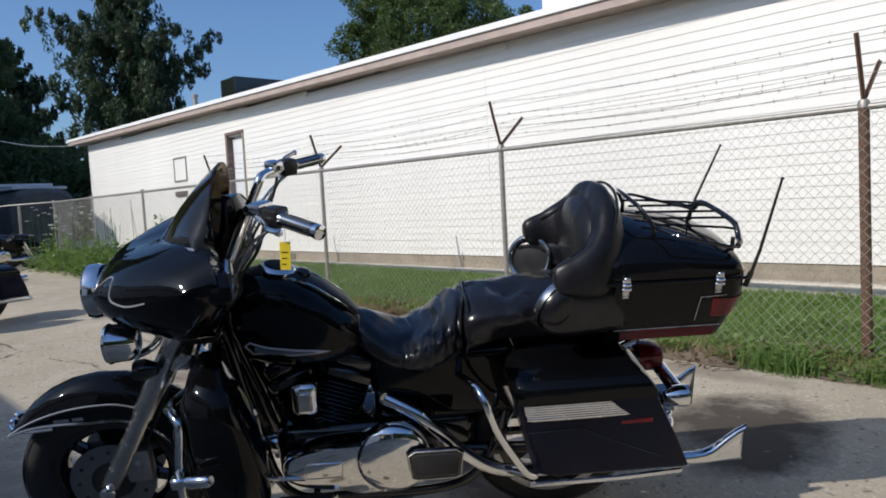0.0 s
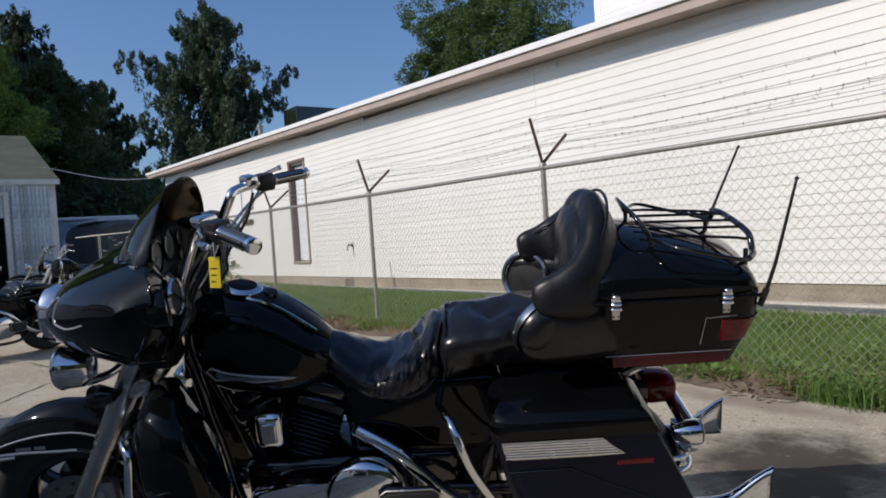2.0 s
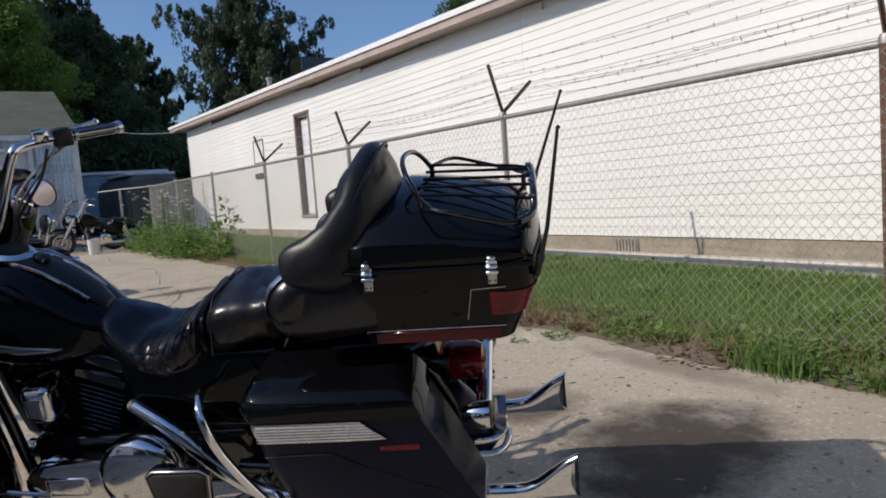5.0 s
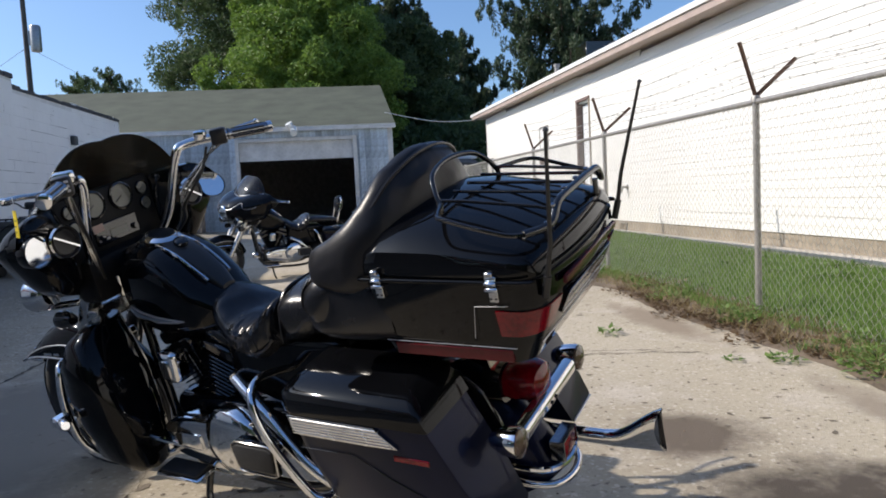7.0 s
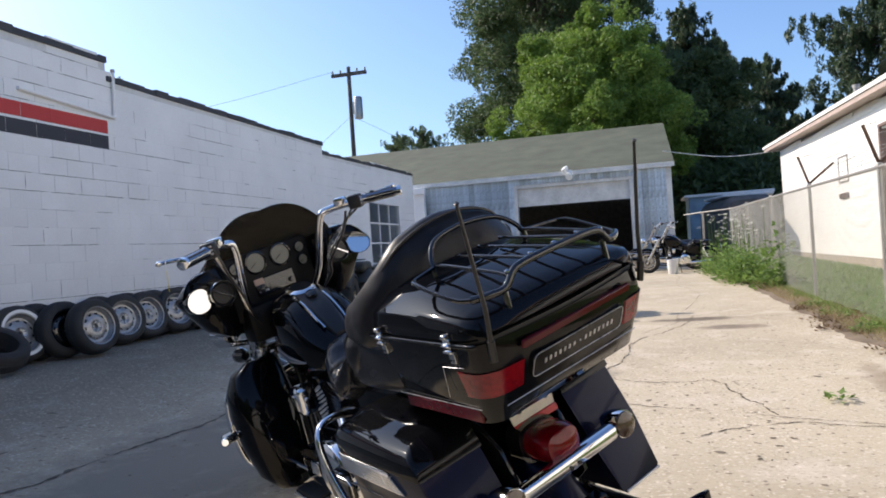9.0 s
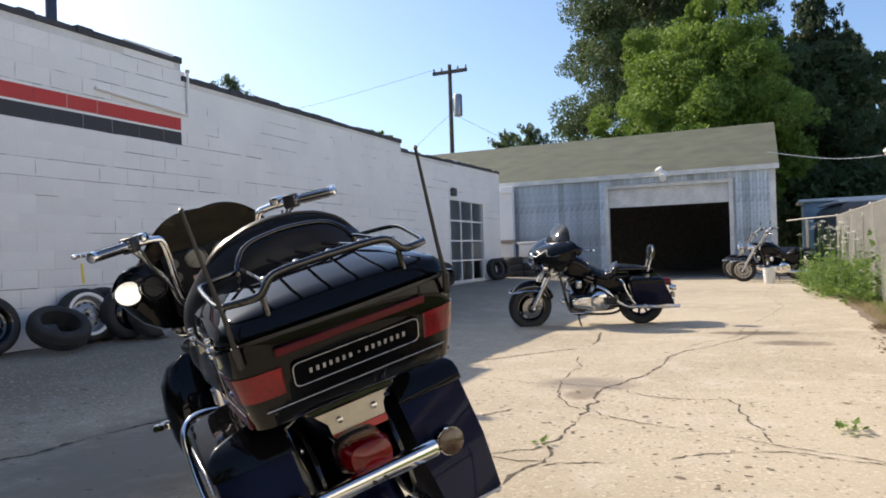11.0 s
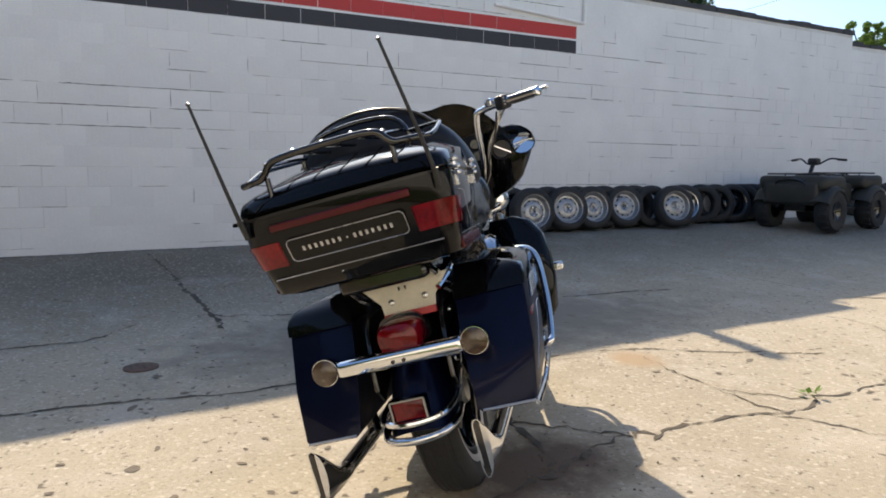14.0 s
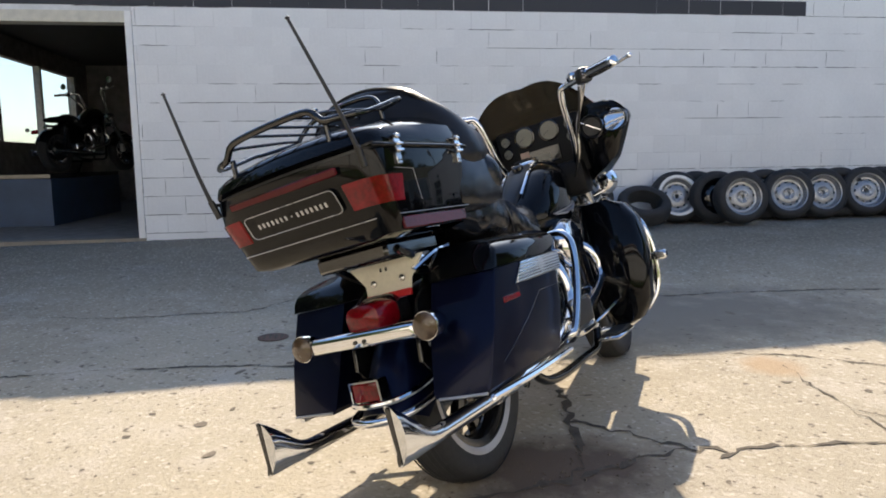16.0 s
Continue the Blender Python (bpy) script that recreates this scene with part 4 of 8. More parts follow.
def wheel(root, y, name, r=0.317, w=0.066, spokes=9, rotor=True, m=None, ring="black_metal", whitewall=False):
    """Tyre, cast rim, hub and brake discs; the axle along x."""
    turn = pose(0, y, AX_Z, 0, 90, 0)
    e = empty(name)
    e.parent = root
    if m is not None:
        e.matrix_basis = m
    prof = [(0.205, -0.045), (0.225, -0.055), (0.265, -w * 0.98), (0.290, -w * 0.92), (0.306, -w * 0.66), (r - 0.002, -w * 0.3), (r, 0)]
    prof = prof + [(a, -b) for a, b in prof[-2::-1]]
    tyre = part("tyre", LT(prof + [(0.205, -0.045)], 56, turn), "rubber", e)
    for k in range(3):
        for s in (-1, 1):
            tr = LT([(r + 0.0005 - 0.004 * k, s * (0.012 + 0.017 * k)), (r + 0.002 - 0.0035 * k, s * (0.016 + 0.017 * k)), (r + 0.0005 - 0.004 * k, s * (0.020 + 0.017 * k))], 56, turn)
            part("tread", tr, "rubber", tyre)
    if whitewall:
        for s in (-1, 1):
            part("whitewall", LT([(0.215, s * 0.058), (0.226, s * 0.0615), (0.238, s * 0.0625)], 56, turn), "silver", tyre)
    part("rim", LT([(0.175, -0.03), (0.19, -0.05), (0.213, -0.052), (0.215, -0.045), (0.2, -0.035), (0.2, 0.035), (0.215, 0.045), (0.213, 0.052), (0.19, 0.05), (0.175, 0.03), (0.175, -0.03)], 48, turn), ring, e)
    part("hub", LT([(0, -0.07), (0.04, -0.07), (0.05, -0.05), (0.035, -0.03), (0.035, 0.03), (0.05, 0.05), (0.04, 0.07), (0, 0.07)], 20, turn), "alu", e)
    for k in range(spokes):
        a = 360 * k / spokes
        part("spoke", B(-0.011, 0.011, 0.03, 0.185, -0.016, 0.016, 0.004, m=turn @ pose(0, 0, 0, 0, 0, a)), "black_metal" if ring == "black_metal" else ring, e)
    if rotor:
        for s in (-1, 1):
            d = part("brake_disc", LT([(0.075, s * 0.078), (0.146, s * 0.078), (0.146, s * 0.083), (0.075, s * 0.083), (0.075, s * 0.078)], 40, turn), "chrome_dark", e)
            for k in range(12):
                a = math.radians(30 * k)
                part("drilling", LT([(0.007, s * 0.0825), (0.007, s * 0.0845), (0, s * 0.0845)], 8, turn @ pose(0.115 * math.cos(a), 0.115 * math.sin(a), 0)), "black_metal", d)
            part("rotor_carrier", LT([(0.03, s * 0.07), (0.085, s * 0.075), (0.085, s * 0.08), (0.03, s * 0.085), (0.03, s * 0.07)], 24, turn), "black_metal", e)
    return e


def fender(pts, w, edge, th=0.004):
    """A curved mudguard along (y, z) points of its crown; w: half width; edge: how deep its sides hang."""
    secs = []
    n = len(pts)
    my, mz = sum(p[0] for p in pts) / n, sum(p[1] for p in pts) / n
    (ya, za), (yb, zb) = pts[n // 2 - 1], pts[n // 2 + 1]
    side = 1 if -(zb - za) * (pts[n // 2][0] - my) + (yb - ya) * (pts[n // 2][1] - mz) > 0 else -1
    for i, (y, z) in enumerate(pts):
        y0, z0 = pts[max(i - 1, 0)]
        y1, z1 = pts[min(i + 1, n - 1)]
        d = Vector((0, y1 - y0, z1 - z0)).normalized()
        nrm = Vector((0, -d.z, d.y)) * side
        e = edge[i] if isinstance(edge, (list, tuple)) else edge
        sec = []
        for a in np.linspace(-1, 1, 15):
            x = w * math.sin(a * math.pi / 2)
            drop = e * (1 - math.cos(a * math.pi / 2)) ** 1.0
            sec.append(Vector((x, y, z)) - nrm * drop)
        inner = [Vector((p.x * 0.965, p.y, p.z)) - nrm * th for p in sec[::-1]]
        secs.append(sec + inner)
    return LF(secs)


def loft_path(path, half, n=14, e=2.6, slim=0.0):
    """A cushion along (x, y, z) points; half: (height, thickness) at each."""
    secs = []
    P = [Vector(p) for p in path]
    for i, p in enumerate(P):
        d = (P[min(i + 1, len(P) - 1)] - P[max(i - 1, 0)])
        d.z = 0
        d.normalize()
        nrm = Vector((d.y, -d.x, 0))
        h, w = half[i]
        sec = []
        for k in range(n):
            a = 2 * math.pi * k / n
            c, s = math.cos(a), math.sin(a)
            sec.append(p + nrm * w * (1 - slim * s) * math.copysign(abs(c) ** (2 / e), c) + Vector((0, 0, h * math.copysign(abs(s) ** (2 / e), s))))
        secs.append(sec)
    return LF(secs)


def front_end(mc, FT, fairing=True, lamps=True, script=True, ring="black_metal"):
    """Front wheel, fork, mudguard, handlebar, and the bat-wing fairing."""
    def fp(name, bm, mt, parent=None, label="", **k):
        ob = part(name, bm, mt, parent or mc, label, **k)
        if parent is None:
            ob.matrix_basis = FT
        return ob
    wheel(mc, AX_F, "front_wheel", spokes=9, m=FT, ring=ring)
    # mudguard: crown from behind the wheel over the top to the flared tip
    ang = [math.radians(a) for a in (160, 147, 132, 117, 102, 88, 75, 63, 52, 44, 38)]
    rr = [0.380, 0.382, 0.384, 0.386, 0.388, 0.388, 0.387, 0.385, 0.382, 0.380, 0.382]
    pts = [(AX_F + r * math.cos(a), AX_Z + r * math.sin(a)) for a, r in zip(ang, rr)]
    mg = fp("front_mudguard", fender(pts, 0.094, [.11, .12, .125, .13, .135, .138, .125, .098, .06, .028, .008]), "paint", label="deep black front mudguard with chrome edge")
    for s in (-1, 1):
        low = [(s * 0.0965, AX_F + (r - d) * math.cos(a), AX_Z + (r - d) * math.sin(a)) for a, r, d in list(zip(ang, rr, [.11, .12, .125, .13, .135, .138, .125, .098, .06, .028, .008]))[1:]]
        part("edge_trim", TB(curve_pts(low, 3), 0.006, 6), "chrome", mg)
        up = [(s * 0.0945, AX_F + (r - d * 0.55) * math.cos(a), AX_Z + (r - d * 0.55) * math.sin(a)) for a, r, d in list(zip(ang, rr, [.11, .12, .125, .13, .135, .138, .125, .098, .06, .028, .008]))[3:]]
        part("pinstripe", TB(curve_pts(up, 3), 0.0028, 5), "silver", mg)
        if script:
            for k, (dy, w) in enumerate(((0.0, 0.035), (0.045, 0.05))):
                part("lettering", B(s * 0.0965 - 0.001, s * 0.0965 + 0.001, 1.80 + dy, 1.80 + dy + w, 0.533 - 0.006, 0.533 + 0.006), "chrome", mg)
        part("tip_light", B(s * 0.02 - 0.012, s * 0.02 + 0.012, 2.045, 2.066, 0.50, 0.52, 0.004), "chrome", mg)
    tip = curve_pts(((-0.097, 1.90, 0.508), (-0.085, 2.0, 0.502), (-0.05, 2.05, 0.498), (0, 2.065, 0.497), (0.05, 2.05, 0.498), (0.085, 2.0, 0.502), (0.097, 1.90, 0.508)), 6)
    part("bumper_rail", TB(tip, 0.008, 8), "chrome", mg)
    for s in (-1, 1):
        lo, hi = Vector((s * 0.117, 1.752, 0.262)), Vector((s * 0.117, 1.415, 0.86))
        leg = fp("fork_leg", TB([lo - (hi - lo) * 0.03, lo, lo.lerp(hi, .1), lo.lerp(hi, .42), lo.lerp(hi, .47)], 0.033, 16, taper=[.7, .95, 1, 1, .85]), "chrome_dull")
        part("fork_cover", TB([lo.lerp(hi, .46), lo.lerp(hi, .5), hi], 0.040, 16, taper=[.95, .95, .98]), "chrome_dull", leg)
        part("axle_cap", LT([(0.026, 0), (0.026, 0.02), (0.018, 0.028), (0, 0.03)], 14, pose(s * 0.14, 1.752, 0.262, 0, s * 90, 0)), "chrome", leg)
        cal = fp("brake_caliper", B(s * 0.098 - 0.03, s * 0.098 + 0.03, 1.60, 1.69, 0.27, 0.40, 0.018, 2), "alu")
        part("bolt", LT([(0.012, 0), (0.012, 0.008), (0, 0.01)], 8, pose(s * 0.13, 1.64, 0.36, 0, s * 90, 0)), "chrome", cal)
        fp("brake_hose", TB(curve_pts(((s * 0.09, 1.62, 0.40), (s * 0.11, 1.54, 0.55), (s * 0.07, 1.47, 0.72))), 0.006, 6), "black_plastic")
    fp("fork_yoke", B(-0.15, 0.15, 1.40, 1.49, 0.70, 0.76, 0.015, 2), "chrome_dull")
    fp("axle", TB([(-0.13, AX_F, AX_Z), (0.13, AX_F, AX_Z)], 0.014, 10), "chrome_dull")
    # handlebar
    bar = fp("handlebar", TB(curve_pts(((-0.37, 1.04, 1.262), (-0.25, 1.135, 1.262), (-0.205, 1.165, 1.225), (-0.185, 1.265, 1.02), (-0.13, 1.34, 0.92), (0, 1.35, 0.90),
                                         (0.13, 1.34, 0.92), (0.185, 1.265, 1.02), (0.205, 1.165, 1.225), (0.25, 1.135, 1.262), (0.37, 1.04, 1.262)), 7), 0.0165, 12), "chrome", label="tall chrome handlebar swept back")
    for s in (-1, 1):
        a, b = Vector((s * 0.37, 1.04, 1.262)), Vector((s * 0.495, 0.94, 1.256))
        grip = part("grip", TB([a, a.lerp(b, 0.02), a.lerp(b, 0.08), a.lerp(b, 0.93), b], 0.020, 16, taper=[.8, 1.15, 1, 1, .95]), "chrome_dark", bar, "dark chrome grip with rubber strips")
        for k in range(6):
            ang = math.radians(60 * k + 20)
            dd = (b - a).normalized()
            u1 = dd.cross(Vector((0, 0, 1))).normalized()
            off = (u1 * math.cos(ang) + u1.cross(dd) * math.sin(ang)) * 0.0185
            part("rubber_strip", TB([a.lerp(b, 0.12) + off, a.lerp(b, 0.88) + off], 0.0042, 6), "rubber", grip)
        d = (b - a).normalized()
        part("end_cap", TB([b - d * 0.004, b + d * 0.012, b + d * 0.016], 0.022, 14, taper=[1, 1, 0.7]), "chrome", grip)
        sw = part("switch_housing", B(-0.028, 0.028, -0.03, 0.03, -0.03, 0.032, 0.01, 2, m=pose(s * 0.345, 1.06, 1.262, 0, 0, s * 38.6)), "black_plastic", bar)
        for k in range(3):
            part("switch", B(-0.006, 0.006, -0.004, 0.004, -0.004, 0.004, 0.0015, m=pose(s * 0.345 - s * 0.0 + s * 0.006, 1.03, 1.262 + 0.016 - 0.014 * k, 0, 0, s * 38.6)), "silver", sw)
        part("reservoir", B(-0.032, 0.032, -0.024, 0.024, 0.0, 0.038, 0.010, 2, m=pose(s * 0.298, 1.105, 1.262, 0, 0, s * 38.6)), "chrome", bar)
        lev = curve_pts(((s * 0.33, 1.115, 1.262), (s * 0.40, 1.085, 1.258), (s * 0.48, 1.075, 1.27), (s * 0.545, 1.04, 1.277)), 5)
        lv = part("lever", TB(lev, 0.008, 8), "chrome_dull", bar)
        part("ball_end", LT([(0, -0.012), (0.010, -0.006), (0.012, 0), (0.010, 0.006), (0, 0.012)], 10, pose(s * 0.547, 1.038, 1.277)), "chrome", lv)
        for k, dx in enumerate((0.0, 0.02, 0.038)):
            cab = curve_pts(((s * (0.345 - dx), 1.06 + dx, 1.235), (s * (0.30 - dx * 0.6), 1.13, 1.185 - 0.02 * k), (s * (0.235 - dx * 0.4), 1.20, 1.10 - 0.03 * k), (s * 0.205, 1.235 - 0.012 * k, 0.98), (s * 0.14, 1.30, 0.88)), 6)
            part("cable", TB(cab, 0.0055, 6), ("chrome_dull", "chrome_dull", "black_plastic")[k], bar)
        part("riser", TB([(s * 0.075, 1.32, 0.80), (s * 0.085, 1.30, 0.88)], 0.022, 12), "chrome", bar)
    if not fairing:
        hl = fp("headlight", LT([(0, -0.10), (0.05, -0.09), (0.085, -0.03), (0.09, 0.02), (0.084, 0.03), (0.05, 0.04), (0, 0.044)], 24, pose(0, 1.56, 0.86, -90, 0, 0)), "chrome")
        part("lens", LT([(0.078, 0.031), (0.05, 0.043), (0, 0.048)], 24, pose(0, 1.56, 0.86, -90, 0, 0)), "pane", hl)
        return
    # bat-wing fairing: cross sections over its width
    half_x = np.array([0, .05, .1, .15, .2, .25, .29, .325, .355, .38, .4, .417, .43, .439, .445])
    xs = np.concatenate([-half_x[:0:-1], half_x])
    secs = []
    for x in xs:
        a = abs(x) / 0.445
        zt = float(np.interp(a, (0, .3, .6, .8, .9, .96, 1), (1.135, 1.155, 1.182, 1.176, 1.158, 1.135, 1.108)))
        zb = float(np.interp(a, (0, .25, .5, .67, .8, .9, .96, 1), (.825, .832, .85, .878, .925, .99, 1.035, 1.075)))
        zn = float(np.interp(a, (0, .4, .7, 1), (.965, .985, 1.03, 1.088)))
        top = Vector((x, 1.445 - 0.165 * min(1.0, abs(x) / 0.325) ** 2 - 0.05 * max(0.0, abs(x) - 0.325) / 0.12, zt))
        nose = Vector((x, 1.695 - 0.36 * a ** 2.4, zn))
        bot = Vector((x, 1.50 - 0.21 * a ** 1.5, zb))
        mid1 = top.lerp(nose, 0.55) + Vector((0, 0.045, 0.03)) * (1 - 0.75 * a ** 2)
        mid2 = nose.lerp(bot, 0.5) + Vector((0, 0.045, -0.02)) * (1 - 0.75 * a ** 2)
        front = curve_pts((top, mid1, nose, mid2, bot), 4)
        sm = min(1.0, max(0.0, (a - 0.46) / 0.14))
        back_y = 1.365 - 0.115 * sm * sm * (3 - 2 * sm) - 0.02 * a
        back_y = min(back_y, top.y - 0.014)
        if a > 0.9:
            back_y += 0.03 * ((a - 0.9) / 0.1) ** 2
        back = [Vector((x, back_y + 0.045, zb + 0.008)), Vector((x, back_y + 0.01, zb + 0.2 * (zt - zb))), Vector((x, back_y, (zb + zt) / 2)), Vector((x, back_y, zt - 0.2 * (zt - zb))), Vector((x, back_y + 0.02, zt - 0.004))]
        secs.append(front + back)
    shell = LF(secs)
    skin = BVHTree.FromBMesh(shell)
    fr = fp("fairing", shell, "paint", label="black bat-wing fairing with silver pinstripes")
    for s in (-1, 1):
        st = [(s * 0.06, 1.712, 1.01), (s * 0.16, 1.69, 1.03), (s * 0.235, 1.60, 1.10), (s * 0.262, 1.585, 1.08), (s * 0.285, 1.58, 1.03), (s * 0.33, 1.525, 1.02), (s * 0.385, 1.455, 1.045)]
        line = []
        for q in curve_pts(st, 6):
            hit_, nrm_, _, _ = skin.find_nearest(q)
            line.append(hit_ + nrm_ * 0.001)
        part("pinstripe", TB(line, 0.0028, 5), "silver", fr)
        sp = part("speaker", LT([(0.0, 0.004), (0.04, 0.006), (0.046, 0.0), (0.052, 0.008), (0.055, 0.0)], 28, pose(s * 0.287, 1.229, 1.072, 90, 0, 0)), "black_plastic", fr)
        part("speaker_ring", LT([(0.050, 0.004), (0.053, 0.012), (0.056, 0.004), (0.050, 0.004)], 28, pose(s * 0.287, 1.229, 1.072, 90, 0, 0)), "chrome", sp)
        part("crossbar", B(-0.048, 0.048, -0.003, 0.003, 0.010, 0.014, m=pose(s * 0.287, 1.229, 1.072, 90, 0, 0) @ pose(0, 0, 0, 0, 0, -35)), "chrome", sp)
        mo = [(s * (0.388 + 0.058 * max(math.cos(t), -0.76)), 1.218 + (0.0095 + 0.0095 * s) * math.sin(t) - 0.016 * math.cos(t), 1.075 + 0.05 * math.sin(t)) for t in np.linspace(0, 6.283, 21)[:-1]]
        bm = bmesh.new()
        ring = [bm.verts.new(p) for p in mo]
        ring2 = [bm.verts.new((p[0], p[1] - 0.003, p[2])) for p in mo]
        bm.faces.new(ring2)
        for k in range(20):
            bm.faces.new((ring[k], ring[(k + 1) % 20], ring2[(k + 1) % 20], ring2[k]))
        bmesh.ops.recalc_face_normals(bm, faces=bm.faces)
        part("mirror", bm, "chrome", fr, "chrome-backed mirror set in the fairing wing")
        bm = bmesh.new()
        rims = [[bm.verts.new((s * 0.386 + (p[0] - s * 0.386) * k, p[1] * f + 1.268 * (1 - f) + dy, 1.075 + (p[2] - 1.075) * k)) for p in mo] for k, f, dy in ((0.97, 1, -0.0045), (1.02, 1, -0.006), (1.05, 1, 0.0), (1.08, 0.5, 0.0), (0.8, 0, 0.0))]
        for ra, rb in zip(rims, rims[1:]):
            for k in range(20):
                bm.faces.new((ra[k], ra[(k + 1) % 20], rb[(k + 1) % 20], rb[k]))
        bmesh.ops.recalc_face_normals(bm, faces=bm.faces)
        part("mirror_shell", bm, "paint", fr)
        part("mirror_stay", TB([(s * 0.385, 1.30, 1.08), (s * 0.385, 1.245, 1.078)], 0.026, 8), "black_plastic", fr)
    dash = part("instrument_panel", B(-0.215, 0.215, 1.342, 1.38, 0.90, 1.185, 0.02, 2), "dash", fr)
    part("inner_cover", B(-0.19, 0.19, 1.295, 1.42, 0.80, 0.965, 0.03, 2), "dash", fr)
    for x, z, r in ((-0.062, 1.132, 0.047), (0.062, 1.132, 0.047), (-0.162, 1.075, 0.024), (0.162, 1.075, 0.024), (-0.162, 1.135, 0.024), (0.162, 1.135, 0.024)):
        g = part("gauge", LT([(0, 0.004), (r * 0.9, 0.004), (r * 0.92, 0.0)], 24, pose(x, 1.341, z, 90, 0, 0)), "gauge", dash)
        part("bezel", LT([(r * 0.9, 0), (r * 0.95, 0.01), (r * 1.08, 0.008), (r * 1.12, -0.002)], 24, pose(x, 1.341, z, 90, 0, 0)), "black_metal", g)
        part("needle", B(-0.0015, 0.0015, 0, r * 0.75, 0.005, 0.007, m=pose(x, 1.341, z, 90, 0, 0) @ pose(0, 0, 0, 0, 0, 120)), "black_plastic", g)
    radio = part("radio", B(-0.095, 0.095, 1.332, 1.355, 0.985, 1.06, 0.004), "black_metal", dash)
    part("display", B(-0.035, 0.045, 1.3305, 1.333, 1.0, 1.03), "smoke_panel", radio)
    part("sticker", B(-0.10, -0.055, 1.330, 1.3325, 1.035, 1.062), "tan_label", radio, "pale tan paper sticker")
    for k in range(4):
        part("key", B(-0.088 + 0.012 * k, -0.08 + 0.012 * k, 1.329, 1.333, 1.0, 1.008), "silver", radio)
    for s in (-1, 1):
        part("knob", LT([(0.012, 0), (0.011, 0.012), (0, 0.013)], 12, pose(s * 0.075, 1.332, 1.01, 90, 0, 0)), "black_metal", radio)
    # windshield
    secs = []
    for x in np.linspace(-0.325, 0.325, 23):
        q = abs(x) / 0.325
        yb, zb = 1.455 - 0.165 * q ** 2, 1.130 + 0.045 * q
        h = 0.215 * (1 - 0.97 * q ** 2.5)
        row = []
        for t in np.linspace(0, 1, 7):
            row.append(Vector((x * (1 - 0.05 * t), yb - 0.185 * t * h / 0.215 + 0.02 * math.sin(t * 3.14), zb + h * t)))
        secs.append(row + [p + Vector((0, -0.0045, -0.001)) for p in row[::-1]])
    part("windshield", LF(secs), "smoke", fr, "low smoked windshield")
    part("windshield_trim", TB(curve_pts([(x, 1.460 - 0.165 * (abs(x) / 0.325) ** 2, 1.130 + 0.045 * abs(x) / 0.325) for x in np.linspace(-0.32, 0.32, 9)], 3), 0.006, 6), "chrome_dull", fr)
    hl = fp("headlight", LT([(0, 0.0), (0.09, 0.0), (0.095, 0.02), (0.092, 0.045), (0.08, 0.055), (0.074, 0.045), (0.05, 0.058), (0, 0.064)], 32, pose(0, 1.675, 0.955, -90, 0, 0)), "chrome")
    part("lens", LT([(0.075, 0.05), (0.05, 0.064), (0, 0.07)], 28, pose(0, 1.675, 0.955, -90, 0, 0)), "pane", hl)
    if lamps:
        br = fp("lamp_bracket", TB(curve_pts(((-0.20, 1.56, 0.80), (-0.10, 1.535, 0.775), (0, 1.53, 0.77), (0.10, 1.535, 0.775), (0.20, 1.56, 0.80)), 5), 0.014, 10), "chrome")
        for s in (-1, 1):
            pl = part("passing_lamp", LT([(0, -0.05), (0.04, -0.046), (0.06, -0.02), (0.062, 0.03), (0.066, 0.04), (0.06, 0.05), (0.03, 0.058), (0, 0.06)], 26, pose(s * 0.19, 1.59, 0.845, -90, 0, 0)), "chrome", br)
            part("lens", LT([(0.056, 0.05), (0.03, 0.062), (0, 0.066)], 24, pose(s * 0.19, 1.59, 0.845, -90, 0, 0)), "pane", pl)
            part("turn_signal", LT([(0, -0.05), (0.02, -0.045), (0.034, -0.01), (0.036, 0.02), (0.03, 0.03), (0, 0.034)], 20, pose(s * 0.175, 1.55, 0.735, -90, 0, 0)), "black_metal", br)
            part("stem", TB([(s * 0.175, 1.545, 0.77), (s * 0.175, 1.55, 0.735)], 0.01, 8), "chrome", br)
    return


